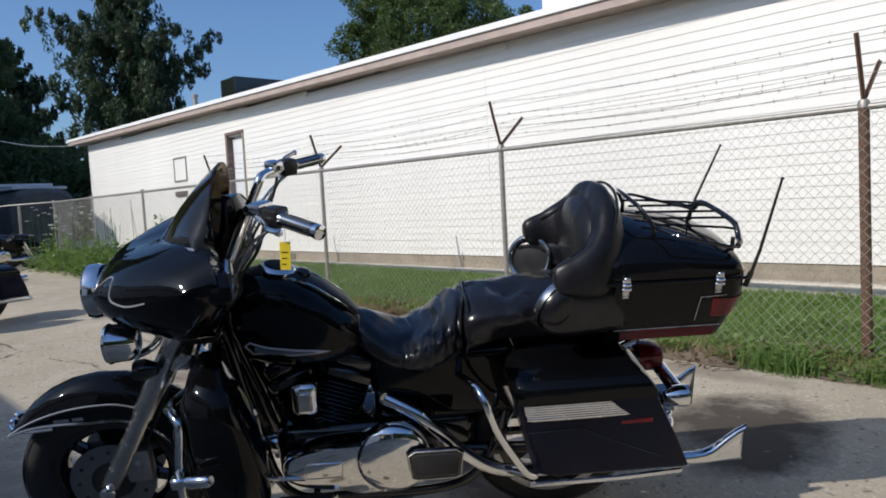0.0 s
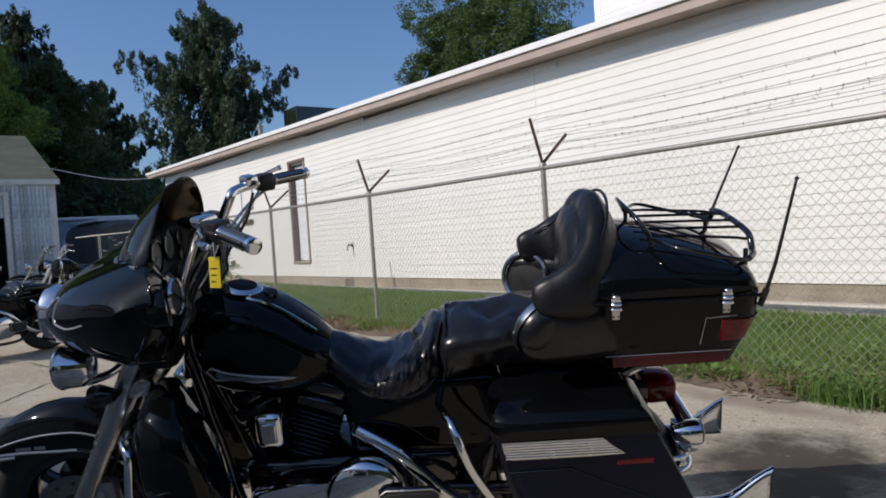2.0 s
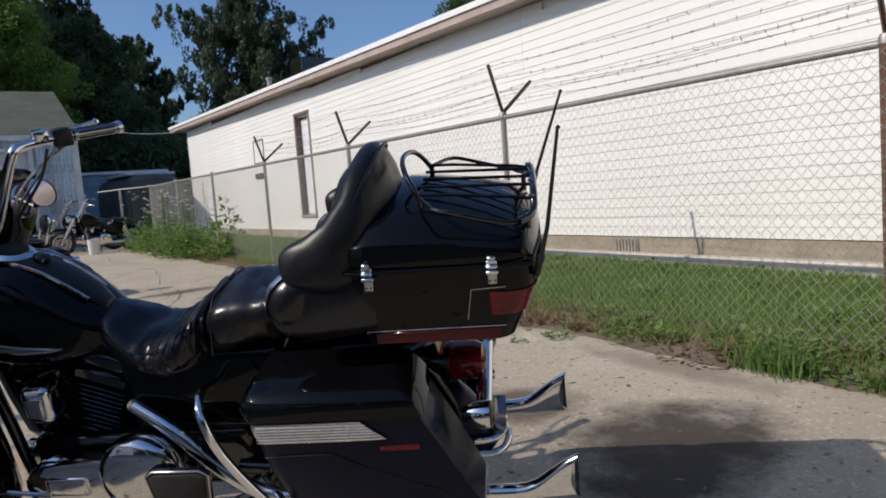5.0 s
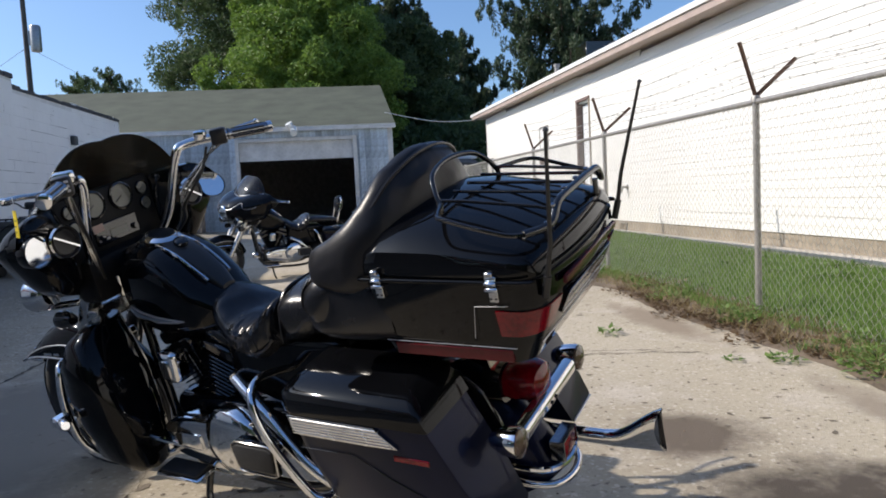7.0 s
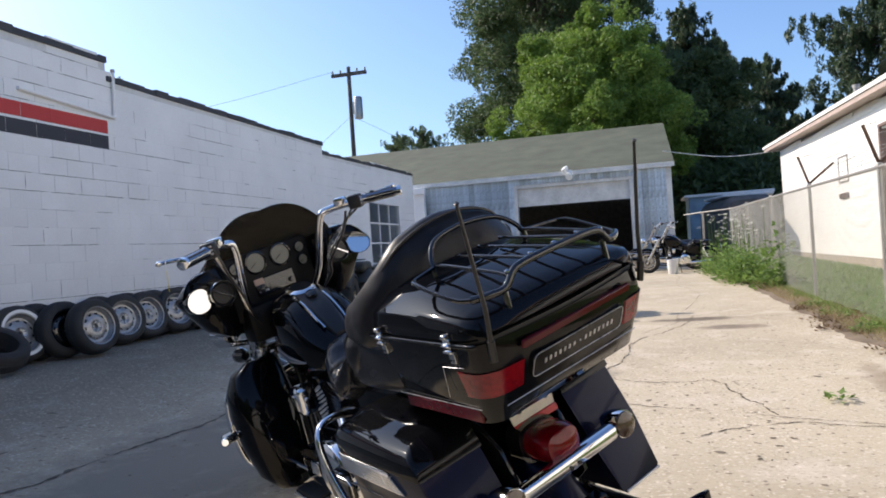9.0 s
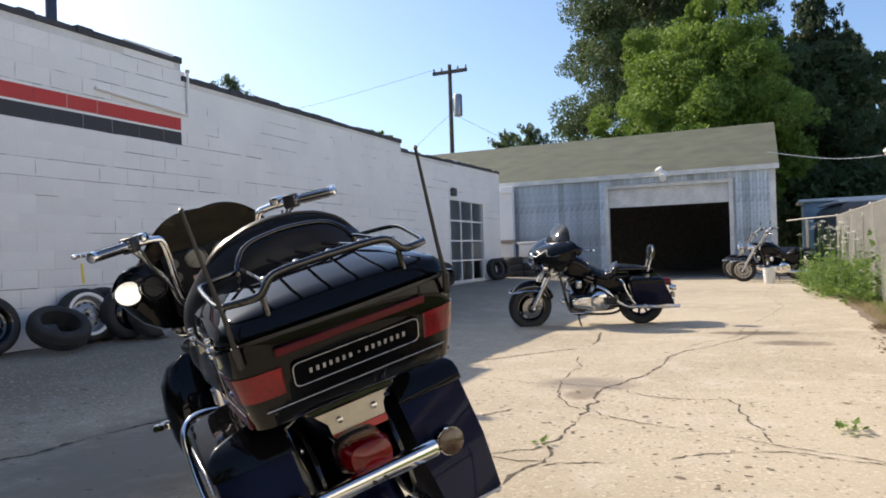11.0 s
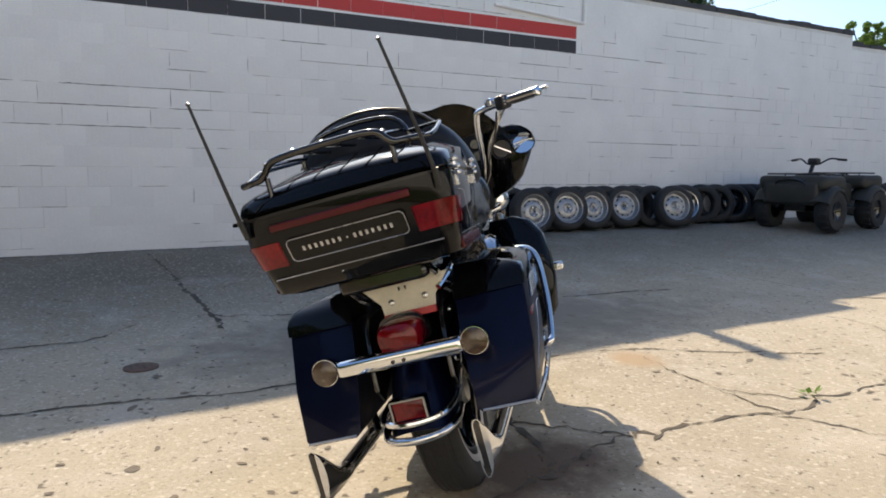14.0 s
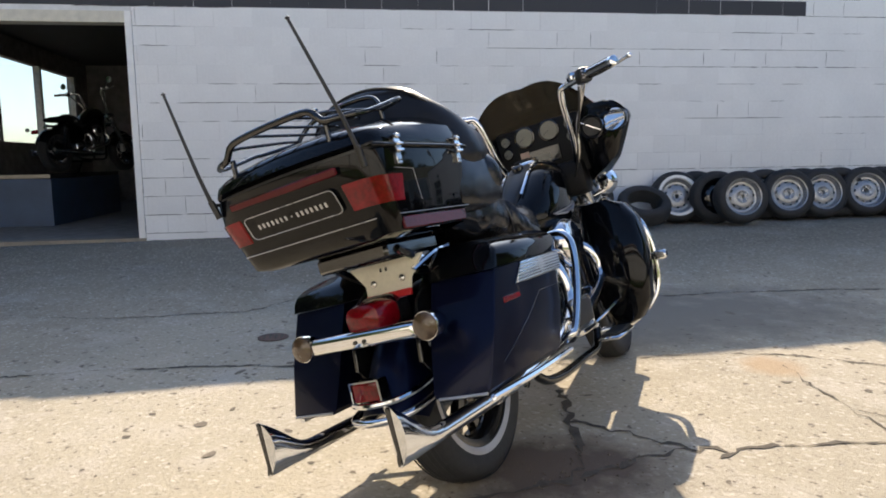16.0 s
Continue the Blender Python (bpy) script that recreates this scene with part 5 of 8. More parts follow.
def engine(mc):
    """V-twin: crankcase, finned cylinders, covers, exhaust heads."""
    part("crankcase", B(-0.13, 0.13, 0.72, 1.16, 0.20, 0.42, 0.04, 3), "black_metal", mc)
    for tilt in (24, -22):
        m = pose(0, 0.98, 0.36, -tilt, 0, 0)
        cyl = part("cylinder", LT([(0.062, 0.05), (0.062, 0.24), (0, 0.24)], 20, m), "black_metal", mc)
        for k in range(10):
            part("fin", B(-0.095, 0.095, -0.082, 0.082, 0.065 + 0.017 * k, 0.071 + 0.017 * k, 0.003, m=m), "black_metal", cyl)
        hd = part("cylinder_head", B(-0.10, 0.10, -0.085, 0.085, 0.24, 0.285, 0.01, m=m), "black_metal", cyl)
        part("rocker_box", B(-0.095, 0.095, -0.075, 0.075, 0.285, 0.345, 0.022, 3, m=m), "black_metal", cyl)
        for s in (-1, 1):
            part("bolt", LT([(0.009, 0), (0.009, 0.01), (0, 0.012)], 8, m @ pose(s * 0.07, 0.05, 0.345)), "chrome", hd)
        part("pushrod_tube", TB([m @ Vector((0.105, 0.0, 0.02)), m @ Vector((0.10, 0.0, 0.25))], 0.014, 10), "chrome", cyl)
    out = []
    for k in range(28):
        a = 2 * math.pi * k / 28
        out.append((0.86 + 0.27 * math.copysign(abs(math.cos(a)) ** 0.8, math.cos(a)), 0.315 + (0.115 if math.cos(a) < 0 else 0.09) * math.copysign(abs(math.sin(a)) ** 0.8, math.sin(a))))
    pr = part("primary_cover", plate(out, -0.235, -0.12, 0.022), "chrome", mc, "polished chrome primary cover")
    part("derby_cover", LT([(0.130, -0.03), (0.130, 0.010), (0.124, 0.020), (0.108, 0.031), (0.078, 0.042), (0.040, 0.049), (0, 0.051)], 48, pose(-0.232, 0.742, 0.348, 0, -90, 0)), "chrome", pr)
    for k in range(5):
        a = 2 * math.pi * k / 5
        part("screw", LT([(0.007, 0), (0.007, 0.004), (0, 0.006)], 8, pose(-0.258, 0.742 + 0.112 * math.cos(a), 0.348 + 0.112 * math.sin(a), 0, -90, 0)), "chrome_dull", pr)
    part("inspection_cover", B(-0.243, -0.23, 0.92, 1.05, 0.29, 0.35, 0.01, 2), "chrome", pr)
    part("gear_case", B(0.11, 0.19, 0.80, 1.08, 0.22, 0.42, 0.04, 3), "chrome", mc)
    ac = part("air_cleaner", LT([(0.105, 0), (0.105, 0.05), (0.09, 0.07), (0.04, 0.078), (0, 0.078)], 32, pose(0.12, 0.975, 0.60, 0, 90, 0)), "chrome", mc)
    part("medallion", LT([(0.05, 0.077), (0.045, 0.082), (0, 0.083)], 24, pose(0.12, 0.975, 0.60, 0, 90, 0)), "black_metal", ac)
    hc = part("horn_cover", B(-0.205, -0.12, 0.985, 1.075, 0.515, 0.635, 0.025, 3), "chrome", mc)
    part("horn_band", B(-0.211, -0.20, 1.005, 1.055, 0.54, 0.61, 0.005), "chrome_dull", hc)
    part("oil_filter", LT([(0, 0), (0.038, 0.005), (0.04, 0.02), (0.04, 0.10), (0.03, 0.11), (0, 0.11)], 22, pose(0, 1.17, 0.29, -90, 0, 0)), "chrome", mc)
    gb = part("gearbox", B(-0.11, 0.11, 0.44, 0.72, 0.20, 0.42, 0.04, 3), "black_metal", mc)
    part("starter", TB([(-0.1, 0.66, 0.46), (0.12, 0.66, 0.46)], 0.04, 18), "chrome", gb)
    part("gearbox_cover", B(0.10, 0.15, 0.46, 0.62, 0.25, 0.40, 0.03, 3), "chrome", gb)
    for y0, z0, y1 in ((1.13, 0.60, 0.62), (0.83, 0.58, 0.5)):
        part("exhaust_header", TB(curve_pts(((0.06, y0, z0), (0.16, y0 + 0.05 * (1 if y0 > 1 else -1), z0 - 0.05), (0.19, y0 + (0.02 if y0 > 1 else -0.07), z0 - 0.2), (0.215, y1, 0.27)), 7), 0.025, 12), "chrome", mc)
    part("crossover_pipe", TB(curve_pts(((0.15, 0.76, 0.535), (0.0, 0.80, 0.545), (-0.15, 0.76, 0.535)), 6), 0.0232, 12), "chrome", mc)
    # frame tubes
    fr = part("frame", TB(curve_pts(((0, 1.33, 0.90), (0, 1.10, 0.80), (0, 0.75, 0.68), (0, 0.40, 0.64), (0, 0.05, 0.66)), 6), 0.022, 10), "black_metal", mc)
    for s in (-1, 1):
        part("frame_tube", TB(curve_pts(((s * 0.02, 1.32, 0.84), (s * 0.08, 1.24, 0.50), (s * 0.12, 1.14, 0.17), (s * 0.13, 0.9, 0.13), (s * 0.13, 0.5, 0.15), (s * 0.12, 0.36, 0.35), (s * 0.09, 0.3, 0.62)), 6), 0.018, 10), "black_metal", fr)
        part("swingarm", TB(curve_pts(((s * 0.11, 0.50, 0.28), (s * 0.115, 0.3, 0.27), (s * 0.115, AX_R, AX_Z))), 0.024, 10), "black_metal", fr)
        part("shock", TB([(s * 0.13, 0.22, 0.30), (s * 0.12, 0.33, 0.55)], 0.026, 12), "chrome_dull", fr)
    part("battery_cover", B(-0.135, 0.135, 0.29, 0.80, 0.42, 0.70, 0.04, 3), "paint", mc, "black side covers under the seat")


def lumpy(bm, amp, freq, cuts):
    """Padding pressed uneven: soft hollows and short creases along the normal."""
    if cuts:
        bmesh.ops.subdivide_edges(bm, edges=bm.edges[:], cuts=cuts, use_grid_fill=True, smooth=0.6)
    bm.normal_update()
    for v in bm.verts:
        p = v.co
        crease = abs(noise.noise((p.x * freq * 1.3 + 4, p.y * freq * 2.2, p.z * freq * 0.8)))
        v.co = p + v.normal * (amp * 0.6 * noise.noise(p * freq) - amp * 0.7 * math.exp(-(crease / 0.07) ** 2) * max(0.0, 0.3 + noise.noise(p * freq * 0.7 + Vector((9, 2, 5)))))
    return bm


def tank_seat(mc, low=False, stripes=True):
    secs = [superell(0, cz, w, h, 24, e, y) for y, cz, w, h, e in ((1.29, .85, .03, .05, 2), (1.282, .848, .07, .09, 2.1), (1.26, .845, .105, .118, 2.2), (1.22, .829, .136, .150, 3.1), (1.15, .823, .148, .164, 3.6), (1.06, .806, .156, .162, 3.7),
                                                                   (0.97, .783, .153, .134, 3.4), (0.90, .757, .14, .097, 2.7), (0.84, .739, .108, .067, 2.3), (0.81, .74, .07, .04, 2), (0.80, .74, .03, .02, 2))]
    tank_bm = LF(secs)
    tank_skin = BVHTree.FromBMesh(tank_bm)
    tk = part("fuel_tank", tank_bm, "paint", mc, "gloss black fuel tank")
    cons = [superell(0, cz, w, h, 12, 3, y) for y, cz, w, h in ((1.20, .962, .035, .025), (1.17, .975, .05, .022), (1.05, .957, .052, .022), (0.96, .908, .05, .022), (0.88, .845, .042, .022), (0.84, .80, .03, .02))]
    cn = part("console", LF(cons), "black_plastic", tk)
    part("filler_cap", LT([(0.062, 0), (0.064, 0.012), (0.055, 0.02), (0.03, 0.024), (0, 0.025)], 32, pose(0, 1.108, 0.978, 13, 0, 0)), "chrome", tk)
    part("gauge_dial", LT([(0.046, 0.0215), (0.044, 0.0255), (0.03, 0.027), (0, 0.028)], 28, pose(0, 1.108, 0.978, 13, 0, 0)), "dash", tk)
    part("ignition_switch", LT([(0.025, 0), (0.025, 0.016), (0.018, 0.022), (0, 0.024)], 18, pose(0, 1.02, 0.958, 20, 0, 0)), "black_metal", cn)
    for s in (-1, 1):
        part("console_trim", TB(curve_pts(((s * 0.054, 1.08, 0.972), (s * 0.056, 1.0, 0.942), (s * 0.055, 0.92, 0.885), (s * 0.05, 0.875, 0.845)), 4), 0.006, 6), "chrome", tk)
        if stripes:
            # long teardrop badge
            out = []
            for sg_ in (1, -1):
                for t in (np.linspace(0, 1, 14) if sg_ > 0 else np.linspace(1, 0, 14)[1:-1]):
                    hh = 0.023 * math.sqrt(max(0.0, 1 - ((0.09 - t) / 0.09) ** 2)) if t < 0.09 else 0.023 * (1 - (t - 0.09) / 0.91) ** 0.9 * (0.62 + 0.38 * math.exp(-((t - 0.09) / 0.1)))
                    out.append((1.235 - 0.31 * t, 0.745 + sg_ * 1.3 * max(hh, 0.0006) - 0.016 * t))
            line = []
            for y, z in out:
                at, nm_, _, _ = tank_skin.find_nearest(Vector((s * 0.2, y, z)))
                line.append(at + nm_ * 0.0008)
            bd = part("tank_badge", TB(line, 0.0036, 6, closed=True), "silver", tk, "silver teardrop tank badge")
            inner = []
            for t in np.linspace(0.12, 0.8, 8):
                at, nm_, _, _ = tank_skin.find_nearest(Vector((s * 0.2, 1.235 - 0.31 * t, 0.745 - 0.016 * t)))
                inner.append(at + nm_ * 0.0006)
            part("badge_field", TB(inner, 0.009, 6, taper=[1, 1, .9, .8, .7, .6, .45, .3]), "badge", bd, "dull grey-blue badge field")
    key = np.array(((.865, .775, .04, .025), (.845, .77, .075, .045), (.79, .735, .115, .058), (.71, .688, .155, .058), (.64, .672, .18, .062), (.57, .688, .192, .082), (.535, .715, .192, .088), (.50, .742, .185, .095), (.46, .768, .178, .095)))
    seat = []
    for y in np.concatenate([np.linspace(.865, .70, 12), np.linspace(.69, .46, 58)]):
        cz, w, h = (float(np.interp(-y, -key[:, 0], key[:, c])) for c in (1, 2, 3))
        ring = superell(0, cz, w, h, 32, 2.5, y)
        groove = 0.005 * noise.noise((y * 14, 0, 3)) - 0.016 * math.exp(-((y - .470) / .012) ** 2)
        loop = []
        for a, b, c in ring:
            slant = y + 0.10 * abs(a) - 0.12 * (c - cz)
            crease = math.sin(slant * 150 + 5.0 * noise.noise((slant * 9, a * 7, 2)))
            fold = groove + 0.0052 * crease * abs(crease) * math.exp(-((slant - .575) / .055) ** 2) * max(0.0, 0.55 + 1.4 * noise.noise((a * 9, y * 7, 5)))
            loop.append((a * (1 + fold / w * abs(a / w) ** 0.5), b + 0.03 * abs(a / w), c + (fold * 0.9 if c > cz else 0)))
        seat.append(loop)
    st = part("rider_seat", lumpy(LF(seat), 0.016, 13, 0), "leather", mc, "black stitched vinyl rider seat")
    for s in (-1, 1):
        part("piping", TB(curve_pts(((s * 0.10, 0.80, 0.745), (s * 0.155, 0.71, 0.70), (s * 0.182, 0.62, 0.665), (s * 0.190, 0.55, 0.675), (s * 0.186, 0.50, 0.72)), 5), 0.0045, 6), "leather", st)
    if low:
        p2 = [superell(0, cz, w, h, 18, 2.4, y) for y, cz, w, h in ((.50, .765, .12, .05), (.44, .77, .14, .055), (.3, .765, .13, .05), (.12, .75, .09, .04), (.05, .745, .05, .025))]
        part("passenger_seat", LF(p2), "leather", mc)
    else:
        p2 = [superell(0, cz, w, h, 22, 2.7, y) for y, cz, w, h in ((.485, .75, .13, .06), (.47, .762, .163, .083), (.445, .770, .177, .09), (.415, .776, .181, .091), (.38, .781, .182, .089), (.34, .784, .178, .085), (.30, .788, .181, .087), (.25, .793, .176, .086), (.19, .80, .179, .086), (.12, .805, .170, .082), (.03, .81, .155, .075), (.0, .81, .13, .06))]
        ps = part("passenger_seat", lumpy(LF(p2), 0.028, 10, 2), "leather", mc, "raised black vinyl passenger seat")
        for s in (-1, 1):
            part("piping", TB(curve_pts(((s * 0.168, 0.475, 0.70), (s * 0.172, 0.462, 0.78), (s * 0.12, 0.462, 0.852), (0, 0.462, 0.858))), 0.004, 6), "leather", ps)


def rear_end(mc, tour=True):
    wheel(mc, AX_R, "rear_wheel", spokes=9, rotor=False, whitewall=tour, w=0.072)
    ang = [math.radians(a) for a in (70, 85, 100, 115, 130, 143, 154, 163, 170, 176)]
    rr = [0.352, 0.355, 0.36, 0.368, 0.378, 0.390, 0.404, 0.418, 0.432, 0.448]
    pts = [(AX_R + r * math.cos(a), AX_Z + r * math.sin(a)) for a, r in zip(ang, rr)]
    rf = part("rear_mudguard", fender(pts, 0.104, [.12, .15, .18, .20, .21, .205, .19, .17, .14, .11]), "paint_blue", mc)
    for s in (-1, 1):
        strut = [(0.30, 0.64), (0.05, 0.655), (-0.08, 0.63), (-0.15, 0.57), (-0.19, 0.48), (-0.20, 0.40), (-0.16, 0.36), (-0.02, 0.42), (0.14, 0.45), (0.30, 0.45)]
        st = part("mudguard_strut", plate(strut, s * 0.110, s * 0.124, 0.003), "black_metal", rf)
        for y, z in ((-0.14, 0.44), (-0.05, 0.57), (0.12, 0.60)):
            part("bolt", LT([(0.012, 0), (0.012, 0.006), (0.006, 0.010), (0, 0.010)], 10, pose(s * 0.124, y, z, 0, s * 90, 0)), "chrome", st)
    tipc = curve_pts(((-0.106, -0.15, 0.300), (-0.105, -0.24, 0.288), (-0.075, -0.305, 0.280), (0, -0.328, 0.277), (0.075, -0.305, 0.280), (0.105, -0.24, 0.288), (0.106, -0.15, 0.300)), 6)
    part("bumper_rail", TB(tipc, 0.012, 10), "chrome", rf)
    part("bumper_rail", TB([(p[0] * 0.985, p[1] + 0.006, p[2] + 0.046) for p in tipc], 0.009, 8), "chrome", rf)
    fl = part("tip_lamp", B(-0.045, 0.045, -0.292, -0.262, 0.335, 0.388, 0.006, 2, m=Matrix.Translation((0, -0.032, 0)) @ pose(0, 0, 0, 0, 0, 0)), "red_lens", rf)
    for q in (B(-0.05, 0.05, -0.325, -0.285, 0.388, 0.393), B(-0.052, -0.046, -0.326, -0.285, 0.335, 0.39), B(0.046, 0.052, -0.326, -0.285, 0.335, 0.39)):
        part("frame", q, "chrome_dark", fl)
    # tail lamp, light bar, signals
    secs = [superell(0.005, 0.552, w, h, 22, 2.9, y) for y, w, h in ((-0.15, .055, .04), (-0.19, .068, .049), (-0.245, .066, .048), (-0.268, .057, .040), (-0.278, .035, .022), (-0.28, .01, .006))]
    tl = part("tail_lamp", LF(secs), "red_lens", mc, "round-cornered red tail lamp")
    part("base", LF([superell(0, 0.552, .072, .056, 20, 3.2, y) for y in (-0.12, -0.175)]), "black_metal", tl)
    lb = part("light_bar", B(-0.19, 0.19, -0.296, -0.250, 0.478, 0.527, 0.018, 4), "chrome", mc, "flat chrome rear light bar")
    for s in (-1, 1):
        sg = part("turn_signal", LT([(0, -0.055), (0.02, -0.05), (0.037, -0.015), (0.04, 0.02), (0.039, 0.028), (0, 0.03)], 26, pose(s * 0.221, -0.262, 0.506, 90, 0, 0)), "chrome", lb)
        part("lens", LT([(0.038, 0.025), (0.037, 0.033), (0.02, 0.041), (0, 0.043)], 26, pose(s * 0.221, -0.262, 0.506, 90, 0, 0)), "amber_lens", sg)
        part("bolt", LT([(0.006, 0), (0.006, 0.005), (0, 0.006)], 8, pose(s * 0.016, -0.295, 0.497, 90, 0, 0)), "black_metal", lb)
    # saddlebags
    for s in (-1, 1):
        def Q(x, y, z):
            return Vector((s * x, y, z))
        secs = []
        for z, yf, yr, xo, xi in ((0.298, 0.250, -0.262, 0.335, 0.19), (0.312, 0.268, -0.262, 0.348, 0.175), (0.45, 0.305, -0.20, 0.368, 0.165), (0.605, 0.335, -0.125, 0.372, 0.165)):
            c, d = 0.03, 0.010
            secs.append([Q(xo, yf - c * 1.6, z), Q(xo - 0.012, yf - c * 0.5, z), Q(xo - c, yf, z), Q(xi, yf, z), Q(xi, yr, z), Q(xo - d, yr, z), Q(xo - d * 0.3, yr + d * 0.3, z), Q(xo, yr + d, z)])
        bag = part("saddlebag", LF(secs), "paint_blue", mc, "hard black saddlebag with ribbed chrome trim", angle=32)
        lid = []
        for z, g, dx in ((0.607, 0.006, 0.006), (0.635, 0.008, 0.008), (0.655, 0.005, 0.004), (0.668, -0.002, -0.008), (0.678, -0.012, -0.026), (0.687, -0.020, -0.060), (0.695, -0.028, -0.110), (0.698, -0.036, -0.165)):
            yf, yr, xo, xi = 0.338 + g, -0.128 - g + 0.5 * (z - 0.607), 0.372 + dx, 0.162
            c, d = 0.03, 0.014
            lid.append([Q(xo, yf - c * 1.6, z), Q(xo - 0.012, yf - c * 0.5, z), Q(xo - c, yf, z), Q(xi, yf, z), Q(xi, yr, z), Q(xo - d, yr, z), Q(xo - d * 0.3, yr + d * 0.3, z), Q(xo, yr + d, z)])
        part("lid", LF(lid), "paint", bag, angle=32)
        if tour:
            out = [(0.315, 0.603), (0.03, 0.603), (0.0, 0.575), (-0.035, 0.548), (0.06, 0.545), (0.29, 0.545), (0.31, 0.57)]
            tr = part("chrome_trim", plate(out, s * 0.371, s * 0.3785, 0.001), "chrome_dull", bag, "ribbed chrome trim plate")
            for k in range(6):
                part("rib", B(min(s * 0.378, s * 0.381), max(s * 0.378, s * 0.381), 0.02 - 0.008 * k, 0.305, 0.552 + 0.0085 * (5 - k) - 0.002, 0.552 + 0.0085 * (5 - k) + 0.002), "chrome", tr)
            part("reflector", B(min(s * 0.366, s * 0.373), max(s * 0.366, s * 0.373), -0.115, -0.01, 0.508, 0.524, 0.002), "red_lens", bag)
            part("pinstripe", TB([(s * 0.3715, 0.30, 0.50), (s * 0.3722, 0.12, 0.505), (s * 0.3695, 0.02, 0.45), (s * 0.3620, -0.09, 0.395), (s * 0.3565, -0.17, 0.36)], 0.0014, 5), "chrome_dark", bag)
            part("rear_edge", TB([(s * 0.34, -0.264, 0.304), (s * 0.19, -0.264, 0.304)], 0.004, 6), "silver", bag)
        # guard rails round the bags
        part("bag_guard", TB(curve_pts(((s * 0.14, 0.50, 0.60), (s * 0.30, 0.47, 0.655), (s * 0.375, 0.44, 0.63), (s * 0.39, 0.40, 0.52), (s * 0.38, 0.31, 0.36), (s * 0.355, 0.275, 0.325), (s * 0.24, 0.34, 0.265), (s * 0.14, 0.42, 0.26)), 6), 0.0125, 12), "chrome", mc, "bent chrome saddlebag guard")
        part("bag_rail", TB(curve_pts(((s * 0.35, 0.29, 0.285), (s * 0.352, 0.0, 0.285), (s * 0.34, -0.24, 0.288)), 4), 0.009, 8), "chrome", mc)
        # exhaust pipe with a fishtail end
        px = 0.217
        mf = part("silencer", TB(curve_pts(((s * 0.15, 0.76, 0.535), (s * 0.19, 0.64, 0.475), (s * 0.21, 0.51, 0.345), (s * px, 0.40, 0.268), (s * px, 0.27, 0.243), (s * px, 0.0, 0.239), (s * px, -0.36, 0.240)), 5), 0.0235, 18), "chrome", mc, "long slim chrome exhaust pipe")
        # the top edge sweeps up, the foot runs on level, and the mouth is cut to a hollow curve
        fs = []
        for k, (y, w, top, foot) in enumerate(((-0.345, .0235, .2635, .2165), (-0.375, .0235, .267, .2165), (-0.400, .023, .277, .216), (-0.425, .022, .295, .216), (-0.447, .021, .317, .216), (-0.467, .020, .336, .217), (-0.486, .019, .352, .217), (-0.505, .018, .366, .217))):
            ring = superell(s * px, (top + foot) / 2, w, (top - foot) / 2, 18, 2.3, y)
            hollow = 0.0 if k < 4 else (k - 3) / 4.0
            fs.append([(x, yy - hollow * 0.026 * (((z - foot) / (top - foot) * 2 - 1) ** 2) + hollow * 0.006, z) for x, yy, z in ring])
        if not tour:
            continue
        part("fishtail", LF(fs), "chrome", mf, "flared chrome fishtail tip")
        inner = [[(s * px + (x - s * px) * 0.8, yy - 0.001, 0.2915 + (z - 0.2915) * 0.95) for x, yy, z in fs[-1]], [(s * px + (x - s * px) * 0.7, yy - 0.0012, 0.2915 + (z - 0.2915) * 0.92) for x, yy, z in fs[-1]]]
        part("outlet", LF(inner), "black_metal", mf)
        part("hanger", B(min(s * 0.18, s * 0.21), max(s * 0.18, s * 0.21), -0.12, -0.07, 0.25, 0.33, 0.006), "black_metal", mf)
        part("clamp", TB([(s * px, -0.02, 0.2395), (s * px, 0.01, 0.2395)], 0.0275, 18), "chrome_dull", mf)
    # folded passenger boards and rider boards
    for s in (-1, 1):
        fb = part("passenger_board", plate([(0.505, 0.395), (0.53, 0.412), (0.67, 0.412), (0.695, 0.395), (0.685, 0.305), (0.665, 0.296), (0.535, 0.296), (0.515, 0.305)], s * 0.280, s * 0.298, 0.003), "black_metal", mc, "folded passenger footboard with a rubber pad and chrome edge")
        part("pad", plate([(0.518, 0.39), (0.535, 0.400), (0.665, 0.400), (0.682, 0.39), (0.672, 0.315), (0.528, 0.315)], s * 0.297, s * 0.305, 0.002), "rubber", fb)
        part("edge_trim", TB([(s * 0.298, y, z) for y, z in ((0.507, 0.393), (0.53, 0.409), (0.67, 0.409), (0.693, 0.393), (0.683, 0.307), (0.665, 0.299), (0.535, 0.299), (0.517, 0.307))], 0.003, 6, closed=True), "chrome_dull", fb)
        part("stay", TB([(s * 0.13, 0.60, 0.32), (s * 0.275, 0.60, 0.335)], 0.014, 8), "chrome", fb)
        rb = part("rider_board", B(min(s * 0.19, s * 0.285), max(s * 0.19, s * 0.285), 0.95, 1.17, 0.175, 0.19, 0.006), "chrome", mc)
        part("pad", B(min(s * 0.20, s * 0.275), max(s * 0.20, s * 0.275), 0.965, 1.155, 0.19, 0.202, 0.004), "rubber", rb)
    ks = part("side_stand", TB(curve_pts(((-0.13, 1.03, 0.19), (-0.20, 1.03, 0.06), (-0.255, 0.98, -0.078))), 0.013, 8), "black_metal", mc)
    part("foot", B(-0.285, -0.235, 0.95, 1.0, -0.128, -0.10, 0.004), "black_metal", ks)


